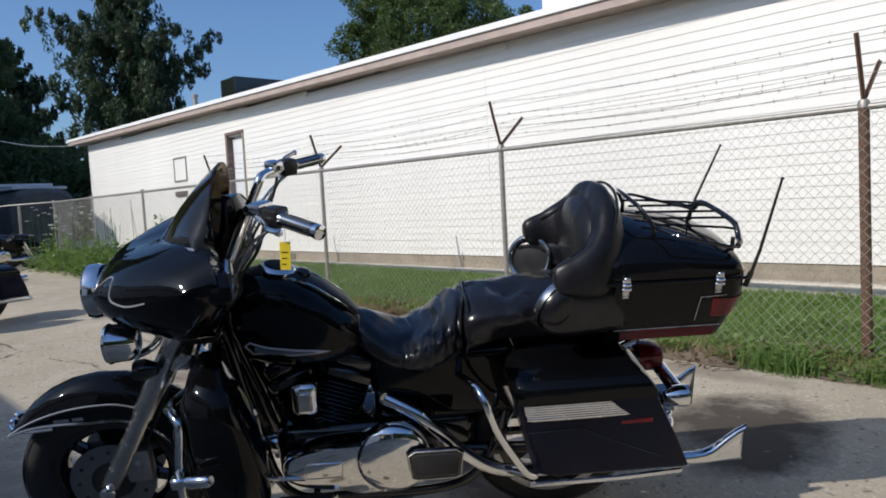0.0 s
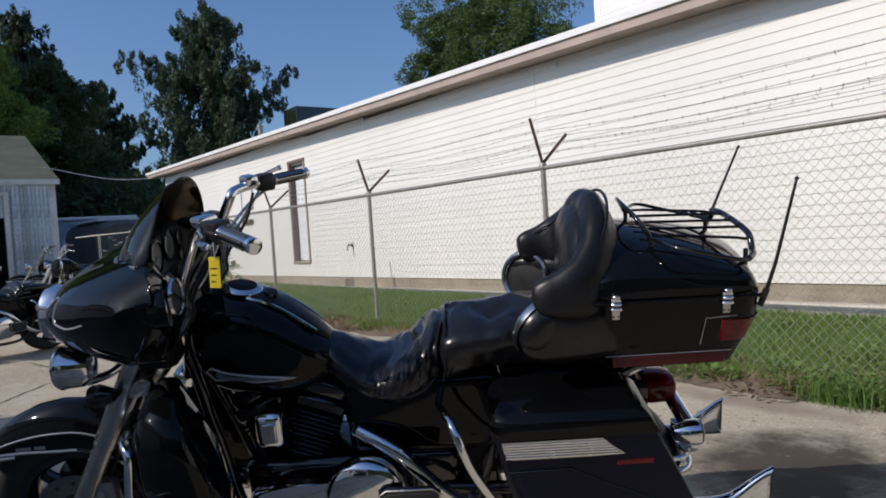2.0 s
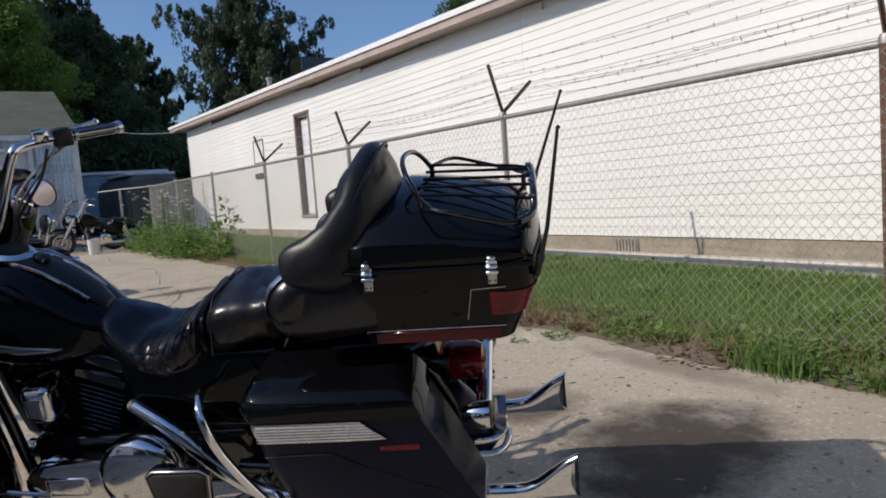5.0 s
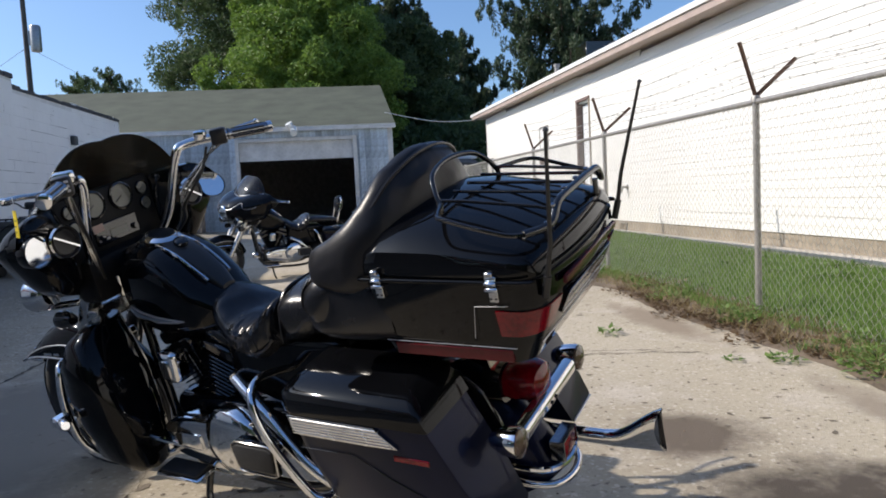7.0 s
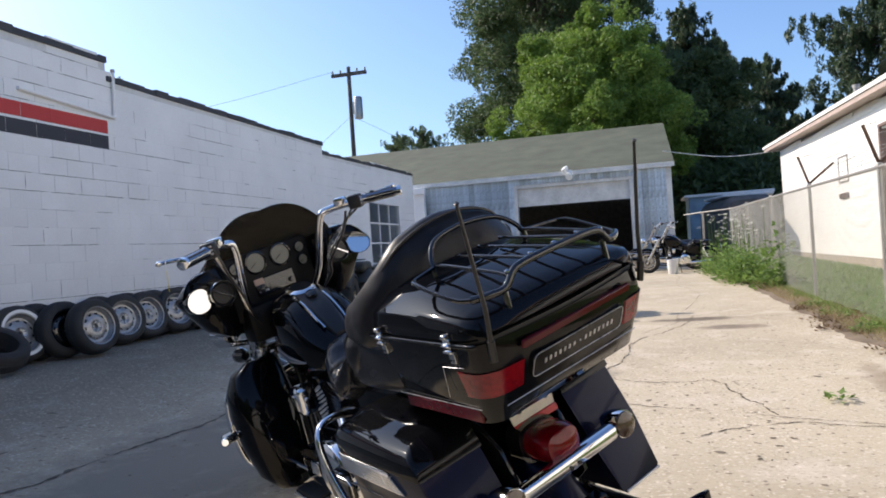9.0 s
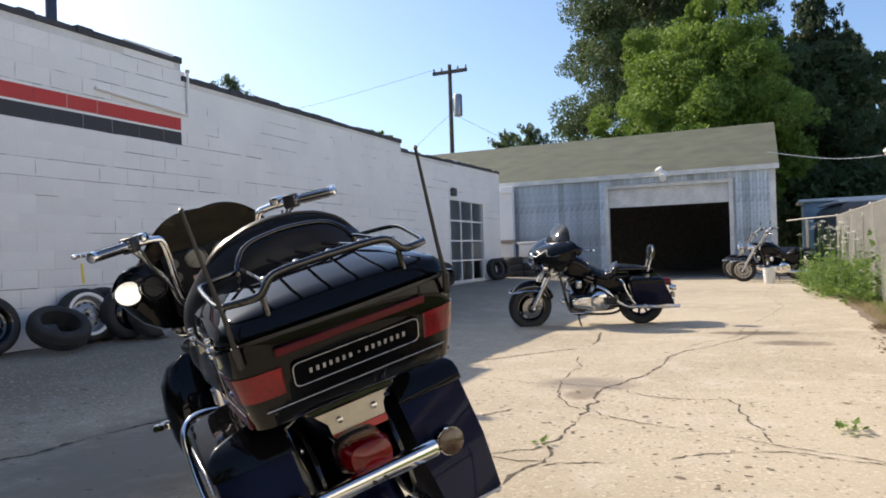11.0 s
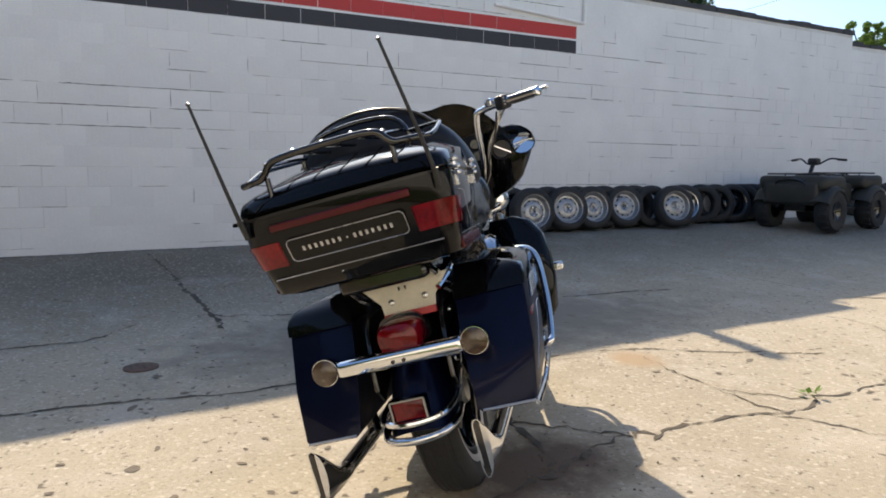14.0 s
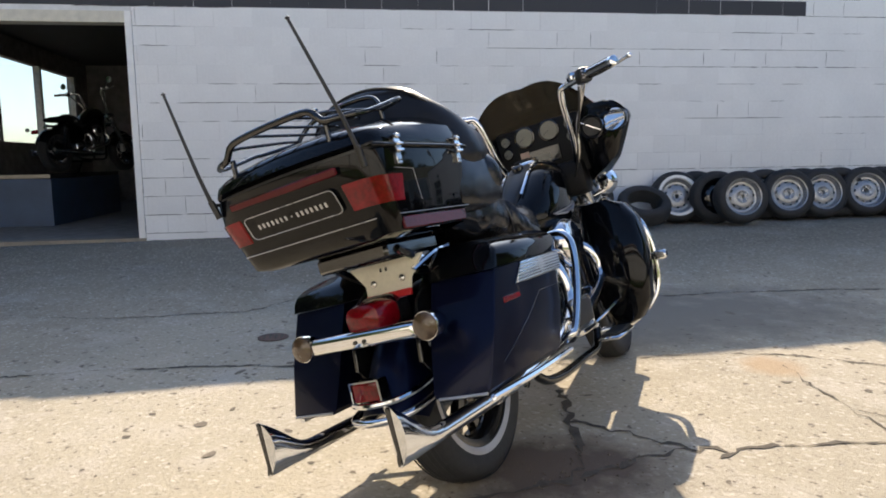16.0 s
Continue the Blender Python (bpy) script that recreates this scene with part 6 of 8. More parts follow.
def tour_trunk(mc):
    """The trunk: base, lid, lamps, name plate, latches, rack, aerials, wrap-round backrest."""
    def outline(w, yf, yr, z, c=0.05, cf=0.05, bow=0.0):
        o = []
        for cx, cy, a0 in ((w - c, yr + c, -90), (w - cf, yf - cf, 0), (-w + cf, yf - cf, 90), (-w + c, yr + c, 180)):
            r = c if a0 in (-90, 180) else cf
            for k in range(5):
                a = math.radians(a0 + 22.5 * k)
                px, py = cx + r * math.cos(a), cy + r * math.sin(a)
                if a0 in (-90, 180):
                    py += bow * (px / w) ** 2
                o.append((px, py, z))
            if a0 == 180:
                o += [(k / 4 * (w - c), yr + bow * (k / 4 * (w - c) / w) ** 2, z) for k in (-3, -2, -1, 0, 1, 2, 3)]
        return o
    tb = part("trunk_base", LF([outline(.225, 0.00, -0.350, .748), outline(.262, 0.02, -0.378, .757), outline(.272, 0.03, -0.400, .80, bow=.006), outline(.288, 0.035, -0.450, .90, bow=.022), outline(.293, 0.035, -0.459, .962, bow=.034), outline(.293, 0.035, -0.459, .966, bow=.034)]), "paint", mc, "black trunk base with red side strips", angle=50)
    part("seal", LF([outline(.286, 0.028, -0.451, .966, bow=.034), outline(.286, 0.028, -0.451, .974, bow=.034)]), "black_plastic", tb)
    # the lid falls towards the rear; a soft crease runs along each side and turns across the back
    secs = []
    for y, zt, zc, w in ((0.037, 1.030, 0.998, .262), (0.030, 1.060, 1.020, .278), (0.010, 1.088, 1.036, .286), (-0.03, 1.104, 1.043, .290), (-0.10, 1.106, 1.043, .293), (-0.18, 1.098, 1.040, .294), (-0.26, 1.083, 1.034, .295), (-0.33, 1.066, 1.028, .294),
                         (-0.39, 1.049, 1.022, .292), (-0.427, 1.035, 1.016, .287), (-0.441, 1.023, 1.009, .280), (-0.450, 1.006, 0.999, .270), (-0.457, 0.987, 0.986, .260)):
        half = [(w, 0.974), (w + 0.002, 0.979), (w, 0.974 + 0.45 * (zc - 0.974)), (w - 0.007, zc - 0.008), (w - 0.017, zc), (w * 0.82, zc + 0.42 * (zt - zc)), (w * 0.60, zc + 0.76 * (zt - zc)), (w * 0.30, zc + 0.95 * (zt - zc)), (0.0, zt)]
        full = half + [(-x, z) for x, z in half[-2::-1]]
        secs.append([(x, y + (0.036 * (x / 0.294) ** 2 * min(1.0, max(0.0, (-0.25 - y) / 0.2)) if y < -0.25 else 0.0), z) for x, z in full])
    lid = part("trunk_lid", LF(secs), "paint", mc, "domed black trunk lid", angle=35)
    for s in (-1, 1):
        part("lip", TB(curve_pts(((s * 0.292, 0.03, 0.97), (s * 0.299, -0.02, 0.97), (s * 0.300, -0.39, 0.97), (s * 0.293, -0.418, 0.97)), 4), 0.0055, 10), "paint", tb)
        part("lamp_outline", TB([(s * 0.2905, -0.262, 0.828), (s * 0.2945, -0.276, 0.909), (s * 0.2950, -0.36, 0.913)], 0.0008, 5), "silver", tb)
    for s in (-1, 1):
        for y in (-0.026, -0.33):
            def lug(x0, x1, y0, y1, z0, z1, bev=0.0015):
                return B(min(s * x0, s * x1), max(s * x0, s * x1), y + y0, y + y1, z0, z1, bev)
            lt = part("latch", lug(0.294, 0.303, -0.013, 0.013, 0.962, 0.985), "chrome", tb, "chrome over-centre latch")
            part("catch", lug(0.294, 0.310, -0.010, 0.010, 0.985, 0.997, 0.003), "chrome_dull", lt)
            part("lever", lug(0.301, 0.312, -0.015, 0.015, 0.966, 0.976, 0.004), "chrome", lt)
            part("lever", lug(0.300, 0.309, -0.016, 0.016, 0.950, 0.961, 0.003), "chrome", lt)
            part("clasp", lug(0.286, 0.298, -0.011, 0.011, 0.922, 0.952), "chrome_dull", lt)
            for dy in (-0.006, 0.006):
                part("rivet", LT([(0.0028, 0), (0.0024, 0.0018), (0, 0.002)], 8, pose(s * 0.298, y + dy, 0.931, 0, s * 90, 0)), "black_metal", lt)
        # wrap-round rear lamps
        lampm = []
        for z, w, yr, bow in ((0.832, .277, -0.416, .011), (0.898, .2877, -0.449, .0217)):
            row = [(s * x, yr + bow * (x / w) ** 2 - 0.004, z) for x in (0.185, 0.205, 0.222)]
            for k in range(6):
                a = math.radians(-90 + 18 * k)
                lx0 = w - .05 + 0.054 * math.cos(a)
                row.append((s * lx0, yr + .05 + 0.054 * math.sin(a) + bow * (lx0 / w) ** 2, z))
            row.append((s * (w + 0.004), -0.325, z))
            lampm.append(row)
        bm = bmesh.new()
        A = [bm.verts.new(p) for p in lampm[0]]
        C = [bm.verts.new(p) for p in lampm[1]]
        for k in range(len(A) - 1):
            bm.faces.new((A[k], A[k + 1], C[k + 1], C[k]))
        ext = bmesh.ops.extrude_face_region(bm, geom=list(bm.faces))
        for v in [g for g in ext["geom"] if isinstance(g, bmesh.types.BMVert)]:
            v.co.x -= s * 0.012
            v.co.y += 0.012
        bmesh.ops.recalc_face_normals(bm, faces=bm.faces)
        part("rear_lamp", bm, "red_lens", tb, "red wrap-round corner lamp")
        part("side_strip", B(min(s * 0.262, s * 0.272), max(s * 0.262, s * 0.272), -0.34, -0.02, 0.760, 0.793, 0.003, m=pose(0, 0, 0)), "paint_red", tb)
        part("pinstripe", TB([(s * 0.276, 0.0, 0.80), (s * 0.276, -0.355, 0.80)], 0.0009, 5), "silver", tb)
    part("pinstripe", TB([(-0.235, -0.401, 0.80), (0.235, -0.401, 0.80)], 0.0014, 5), "silver", tb)
    npm = pose(0, -0.4335, 0.868, 0, 0, 0) @ pose(0, 0, 0, 26.5, 0, 0)
    out = []
    for cx, cz, a0 in ((0.148, 0.02, 0), (-0.148, 0.02, 90), (-0.148, -0.02, 180), (0.148, -0.02, 270)):
        for k in range(4):
            a = math.radians(a0 + 30 * k)
            out.append((cx + 0.015 * math.cos(a), 0, cz + 0.015 * math.sin(a)))
    npl = part("name_plate", LF([[npm @ Vector((x, 0.006, z)) for x, y, z in out], [npm @ Vector((x, -0.004, z)) for x, y, z in out]]), "paint", tb, "black name plate with a silver border")
    part("border", TB([npm @ Vector((x * 0.985, -0.005, z * 0.94)) for x, y, z in out], 0.0012, 5, closed=True), "silver", npl)
    for a, b in ((-0.125, -0.012), (0.016, 0.125)):
        k = a
        while k < b - 0.008:
            part("lettering", B(k + 0.0015, k + 0.0085, -0.0052, -0.004, -0.0065, 0.0065, m=npm), "silver", npl, smooth=False)
            k += 0.0165
    part("lettering", B(-0.002, 0.003, -0.0062, -0.004, -0.002, 0.003, m=npm), "silver", npl, smooth=False)
    part("brake_strip", B(-0.19, 0.19, -0.008, 0.004, -0.010, 0.010, 0.003, m=pose(0, -0.453, 0.935, 15, 0, 0)), "paint_red", tb, "dull red brake strip")
    # rack: rear rail with a raised middle, five bars running forward, front hoop
    rail = curve_pts(((-0.252, -0.402, 1.062), (-0.215, -0.428, 1.062), (-0.178, -0.440, 1.066), (-0.150, -0.443, 1.094), (-0.120, -0.444, 1.103), (-0.05, -0.446, 1.106), (0.05, -0.446, 1.106), (0.120, -0.444, 1.103), (0.150, -0.443, 1.094), (0.178, -0.440, 1.066), (0.215, -0.428, 1.062), (0.252, -0.402, 1.062)), 5)
    rk = part("luggage_rack", TB(rail, 0.0095, 12), "black_metal", mc, "black tubular luggage rack")
    for x in (-0.16, -0.08, 0.0, 0.08, 0.16):
        zr = 1.088 if abs(x) > 0.15 else 1.104
        part("rack_bar", TB([(x * 0.97, -0.150, 1.117), (x * 0.98, -0.22, 1.114), (x, -0.40, 1.106 if zr > 1.1 else 1.096), (x, -0.441, zr)], 0.0045, 8), "black_metal", rk)
        part("foot_bolt", LT([(0.0075, 0), (0.0075, 0.004), (0.003, 0.007), (0, 0.007)], 8, pose(x, -0.438, zr + 0.008)), "chrome_dark", rk)
    for s in (-1, 1):
        part("side_rail", TB(curve_pts(((s * 0.252, -0.402, 1.062), (s * 0.266, -0.37, 1.066), (s * 0.272, -0.30, 1.085), (s * 0.272, -0.235, 1.104), (s * 0.262, -0.205, 1.108), (s * 0.235, -0.188, 1.110), (s * 0.165, -0.158, 1.112)), 5), 0.0058, 8), "black_metal", rk)
    hoop = curve_pts(((-0.164, -0.158, 1.105), (-0.152, -0.142, 1.135), (-0.115, -0.120, 1.168), (-0.04, -0.106, 1.182), (0.04, -0.106, 1.182), (0.115, -0.120, 1.168), (0.152, -0.142, 1.135), (0.164, -0.158, 1.105)), 5)
    part("front_hoop", TB(hoop, 0.0072, 10), "black_metal", rk)
    for x, y, z0, z1 in ((-0.164, -0.158, 1.055, 1.112), (0.164, -0.158, 1.055, 1.112), (-0.172, -0.425, 1.005, 1.064), (0.172, -0.425, 1.005, 1.064)):
        part("rack_foot", TB([(x, y, z0), (x, y, z1)], 0.0075, 8), "black_metal", rk)
    for s in (-1, 1):
        an = part("aerial", TB([(s * 0.266, -0.448, 0.965), (s * 0.264 - 0.006, -0.468, 1.05), (s * 0.262 - 0.028, -0.523 - s * 0.023, 1.285)], 0.0048, 8, taper=[1.3, 1.1, 0.8]), "black_plastic", mc, "black whip aerial")
        part("aerial_base", TB([(s * 0.262, -0.436, 0.925), (s * 0.266, -0.450, 0.975)], 0.009, 10), "black_plastic", an)
        part("tip", LT([(0, -0.006), (0.007, 0), (0, 0.007)], 8, pose(s * 0.262 - 0.028, -0.524 - s * 0.023, 1.287)), "black_plastic", an)
        pm = Matrix.Translation((s * 0.222, 0.178, 0.886)) @ Vector((-s * 0.80, 0.52, 0.30)).to_track_quat("Z", "Y").to_matrix().to_4x4()
        pod = part("speaker_pod", LT([(0, -0.15), (0.02, -0.147), (0.04, -0.139), (0.057, -0.125), (0.070, -0.105), (0.080, -0.08), (0.086, -0.05), (0.088, -0.01), (0.086, 0.0), (0, 0.0)], 32, pm @ Matrix.Diagonal((1, 1, 0.5, 1))), "leather", mc, "black rear speaker pod")
        part("speaker_ring", LT([(0.069, 0.002), (0.071, 0.010), (0.076, 0.017), (0.082, 0.019), (0.088, 0.016), (0.092, 0.008), (0.093, -0.010)], 44, pm), "chrome_dull", pod)
        part("pod_body", LF([superell(s * cx, .872, w, h, 20, 3.2, y) for y, cx, w, h in ((-0.03, .222, .06, .085), (0.03, .222, .07, .09), (0.08, .229, .064, .09), (0.13, .244, .049, .088), (0.18, .260, .034, .08), (0.215, .270, .022, .065), (0.235, .274, .010, .04))]), "leather", pod)
        part("grille", LT([(0.071, 0.003), (0.035, 0.007), (0, 0.008)], 24, pm), "black_plastic", pod)
    path = [(-0.250, 0.200, 0.996), (-0.252, 0.182, 0.988), (-0.254, 0.130, 0.990), (-0.246, 0.076, 1.002), (-0.222, 0.036, 1.024), (-0.172, 0.008, 1.062), (-0.088, -0.010, 1.092), (0, -0.015, 1.098)]
    half = [(0.020, 0.018), (0.048, 0.036), (0.068, 0.046), (0.090, 0.054), (0.110, 0.060), (0.122, 0.064), (0.126, 0.066), (0.130, 0.066)]
    path = path + [(-x, y, z) for x, y, z in path[-2::-1]]
    half = half + half[-2::-1]
    br = part("backrest", lumpy(loft_path(path, half, 18, 2.4, 0.30), 0.012, 9, 2), "vinyl", mc, "wrap-round black vinyl passenger backrest")
    for s in (-1, 1):
        seam = [(s * (abs(x) - w * 0.62), y + 0.012, z + h * 0.80) for (x, y, z), (h, w) in list(zip(path, half))[2:6]]
        part("piping", TB(curve_pts(seam, 4), 0.0035, 6), "vinyl", br)
    part("back_cushion", LF([superell(0, cz, w, h, 20, 2.5, y) for y, cz, w, h in ((-0.02, 1.02, .20, .16), (0.03, 1.025, .215, .155), (0.062, 1.02, .205, .14), (0.082, 1.01, .175, .11), (0.090, 1.0, .09, .05))]), "vinyl", br)
    for k in range(3):
        part("button", LT([(0.010, 0), (0.008, 0.004), (0, 0.005)], 10, pose(-0.07 + 0.07 * k, 0.087 - 0.004 * abs(k - 1), 1.0, -90, 0, 0)), "vinyl", br)
    pip = [(x, y - 0.035, z + h * 0.93) for (x, y, z), (h, w) in zip(path, half)][3:-3]
    part("piping", TB(curve_pts(pip, 3), 0.005, 6), "vinyl", br)


def lowers(mc):
    """Leg shields and the engine guard."""
    for s in (-1, 1):
        secs = []
        for z, xo, xi, yf, yb in ((0.19, 0.27, 0.16, 1.33, 1.22), (0.21, 0.32, 0.15, 1.37, 1.21), (0.28, 0.368, 0.12, 1.42, 1.19), (0.42, 0.392, 0.11, 1.45, 1.19), (0.54, 0.394, 0.10, 1.455, 1.21), (0.64, 0.378, 0.10, 1.445, 1.25), (0.71, 0.335, 0.10, 1.42, 1.29), (0.745, 0.26, 0.11, 1.39, 1.31)):
            o = []
            for k in range(14):
                a = 2 * math.pi * k / 14
                c, q = math.cos(a), math.sin(a)
                cx, cy = (xo + xi) / 2, (yf + yb) / 2
                o.append((s * (cx + (xo - xi) / 2 * math.copysign(abs(c) ** 0.7, c)), cy + (yf - yb) / 2 * math.copysign(abs(q) ** 0.7, q) - 0.05 * (c * 0.5 + 0.5), z))
            secs.append(o)
        lw = part("leg_shield", LF(secs), "paint", mc, "black fairing lower leg shield")
        part("vent_cap", LT([(0.05, 0), (0.05, 0.012), (0.04, 0.018), (0, 0.02)], 20, pose(s * 0.25, 1.43, 0.52, -90, 0, 0)), "black_plastic", lw)
        eg = part("engine_guard", TB(curve_pts(((s * 0.05, 1.36, 0.64), (s * 0.20, 1.47, 0.60), (s * 0.31, 1.43, 0.628), (s * 0.356, 1.40, 0.60), (s * 0.372, 1.415, 0.46), (s * 0.345, 1.41, 0.29), (s * 0.24, 1.28, 0.185), (s * 0.08, 1.2, 0.18)), 6), 0.0145, 12), "chrome", mc, "bent chrome engine guard bar")
        part("clamp", B(min(s * 0.375, s * 0.43), max(s * 0.375, s * 0.43), 1.385, 1.435, 0.425, 0.465, 0.008), "chrome", eg)
        if s < 0:
            part("highway_peg", TB([(s * 0.40, 1.405, 0.44), (s * 0.425, 1.37, 0.452), (s * 0.445, 1.31, 0.468), (s * 0.448, 1.30, 0.471)], 0.020, 14, taper=[.6, 1, 1, .7]), "chrome", eg)
        part("shift_lever", TB(curve_pts(((s * 0.20, 0.95, 0.26), (s * 0.24, 1.10, 0.30), (s * 0.26, 1.20, 0.33)), 4), 0.008, 8), "chrome", mc)


def licence(mc):
    """Empty number-plate bracket with two bolts and a red band."""
    m = pose(0, -0.140, 0.652, -10, 0, 0)
    out = [(-0.108, 0.046), (0.165, 0.046), (0.115, -0.015), (0.111, -0.045), (-0.05, -0.045), (-0.053, -0.015)]
    bm = bmesh.new()
    a = [bm.verts.new(m @ Vector((x, 0, z))) for x, z in out]
    c = [bm.verts.new(m @ Vector((x, 0.004, z))) for x, z in out]
    bm.faces.new(a)
    bm.faces.new(c[::-1])
    for k in range(6):
        bm.faces.new((a[k], c[k], c[(k + 1) % 6], a[(k + 1) % 6]))
    bmesh.ops.recalc_face_normals(bm, faces=bm.faces)
    pl = part("plate_bracket", bm, "cream", mc, "bare cream number-plate bracket")
    for x in (-0.02, 0.085):
        part("bolt", LT([(0.010, 0), (0.010, 0.006), (0.004, 0.009), (0, 0.009)], 12, m @ pose(x, 0, -0.012, 90, 0, 0)), "chrome_dull", pl)
    for x in (0.01, 0.03):
        part("slot", B(x - 0.003, x + 0.003, -0.0025, 0.0, 0.018, 0.03, m=m), "black_metal", pl)
    part("band", B(-0.05, 0.111, -0.008, 0.004, -0.066, -0.0455, 0.002, m=m), "red_band", pl)
    part("bracket_arm", TB(curve_pts(((0.15, 0.03, 0.70), (0.16, -0.07, 0.69), (0.13, -0.145, 0.655))), 0.009, 8), "chrome", pl)
    part("trunk_support", B(-0.13, 0.13, -0.25, 0.02, 0.70, 0.748, 0.01), "black_metal", mc)
    for s in (-1, 1):
        part("support_tube", TB(curve_pts(((s * 0.13, -0.20, 0.725), (s * 0.14, -0.05, 0.66), (s * 0.145, 0.10, 0.62))), 0.013, 8), "chrome", mc)


mc = empty("motorcycle", pose(2.285, 1.585, 0.0, 0, 0, 51.0) @ pose(0, 0, 0, 0, -15.5, 0))
tagged(mc, "black full-dress touring motorcycle leaning on its side stand", "motorcycle")
steer = Matrix.Translation((0, 1.28, 0)) @ pose(0, 0, 0, 0, 0, 4.5) @ Matrix.Translation((0, -1.28, 0))
front_end(mc, steer)
engine(mc)
tank_seat(mc)
rear_end(mc)
tour_trunk(mc)
lowers(mc)
licence(mc)
tagw = mc.matrix_basis @ Vector((-0.507, 0.985, 1.262))
tg = empty("price_tag", Matrix.Translation(tagw) @ pose(0, 0, 0, 4, 3, -52))
tagged(tg, "yellow paper tag hanging from the handlebar", "tag")
part("card", B(-0.015, 0.015, -0.0008, 0.0008, -0.092, -0.016, 0.0005), "yellow", tg)
part("string", TB([(0, 0, 0.02), (0.002, 0, 0.0), (0, 0, -0.024)], 0.0012, 5), "trim_white", tg)
for k in range(3):
    part("writing", B(-0.010, 0.008 - 0.003 * k, -0.0014, -0.0008, -0.046 - 0.016 * k, -0.043 - 0.016 * k), "black_plastic", tg)

# ---- second touring motorcycle, cruisers ----
b2 = empty("motorcycle", pose(1.82, 10.19, gz(1.0, 9.9) + 0.055, 0, 0, 108.4) @ pose(0, 0, 0, 0, -9, 0))
tagged(b2, "black bagger motorcycle with a low windshield and chrome backrest", "motorcycle")
turn2 = Matrix.Translation((0, 1.28, 0)) @ pose(0, 0, 0, 0, 0, 20) @ Matrix.Translation((0, -1.28, 0))
front_end(b2, turn2, script=False)
for ob in list(b2.children):
    if ob.name.startswith("handlebar"):
        ob.matrix_basis = turn2 @ pose(0, 0.05, -0.17)
    if ob.name.startswith("fairing"):
        ob.matrix_basis = turn2 @ Matrix.Translation((0, 1.42, 0.86)) @ Matrix.Diagonal((1.12, 1.12, 1.2, 1)) @ Matrix.Translation((0, -1.42, -0.88))
engine(b2)
tank_seat(b2, low=True, stripes=False)
rear_end(b2, tour=False)
sb = part("sissy_bar", TB(curve_pts(((-0.11, 0.06, 0.72), (-0.11, 0.02, 0.90), (-0.095, -0.005, 1.03), (-0.05, -0.012, 1.07), (0.05, -0.012, 1.07), (0.095, -0.005, 1.03), (0.11, 0.02, 0.90), (0.11, 0.06, 0.72)), 6), 0.012, 8), "chrome", b2, "chrome passenger backrest hoop")
part("pad", LF([superell(0, cz, w, h, 18, 2.6, y) for y, cz, w, h in ((-0.045, 0.99, .07, .07), (-0.03, 0.985, .10, .105), (0.0, 0.975, .105, .115), (0.035, 0.965, .10, .105), (0.05, 0.96, .06, .06))]), "leather", sb)


def cruiser(m, label):
    c = empty("motorcycle", m)
    tagged(c, label, "motorcycle")
    front_end(c, pose(0, 0, 0), fairing=False, script=False, ring="chrome_dull")
    engine(c)
    tank_seat(c, low=True, stripes=False)
    wheel(c, AX_R, "rear_wheel", ring="chrome_dull", w=0.075)
    ang = [math.radians(a) for a in (60, 80, 100, 120, 140, 155)]
    part("rear_mudguard", fender([(AX_R + 0.36 * math.cos(a), AX_Z + 0.36 * math.sin(a)) for a in ang], 0.1, 0.1), "paint", c)
    part("tail_lamp", B(-0.05, 0.05, -0.24, -0.19, 0.52, 0.58, 0.015, 2), "red_lens", c)
    for s in (-1, 1):
        part("shock", TB([(s * 0.13, 0.16, 0.30), (s * 0.13, 0.30, 0.62)], 0.026, 10), "chrome", c)
        part("silencer", TB([(s * 0.2, 0.7, 0.24), (s * 0.21, 0.5, 0.24), (s * 0.21, -0.1, 0.27), (s * 0.21, -0.12, 0.27)], 0.042, 14, taper=[.6, 1, 1, .7]), "chrome", c)
        part("turn_signal", LT([(0, -0.03), (0.03, 0), (0.03, 0.02), (0, 0.03)], 12, pose(s * 0.16, -0.16, 0.60, 90, 0, 0)), "chrome", c)
        ms = part("mirror_stem", TB(curve_pts(((s * 0.34, 1.08, 1.28), (s * 0.38, 1.12, 1.36), (s * 0.42, 1.1, 1.40))), 0.006, 6), "chrome", c)
        part("mirror", LT([(0.02, -0.015), (0.05, 0), (0.05, 0.006), (0, 0.008)], 16, pose(s * 0.44, 1.1, 1.41, 90, 0, 0)), "chrome", ms)
    part("side_stand", TB([(-0.13, 0.9, 0.18), (-0.25, 0.85, -0.08)], 0.012, 6), "black_metal", c)
    return c


cr = cruiser(pose(4.55, 19.6, gz(4, 19.6) + 0.055, 0, 0, 82) @ pose(0, 0, 0, 0, -10, 0), "black cruiser motorcycle with chrome forks beside the garage")
c2 = copy_thing(cr, pose(4.25, 20.5, gz(4, 20.5) + 0.055, 0, 0, 74) @ pose(0, 0, 0, 0, -10, 0))
c3 = copy_thing(cr, pose(-7.3, -3.1, 0.93, 0, 0, 70) @ pose(0, 0, 0, 0, -6, 0))
tagged(c3, "dark motorcycle parked inside on a blue platform", "motorcycle")
c4 = copy_thing(cr, pose(-6.1, -0.7, 0.215, 0, 0, 100) @ pose(0, 0, 0, 0, -6, 0))
tagged(c4, "dark motorcycle standing inside the workshop", "motorcycle")

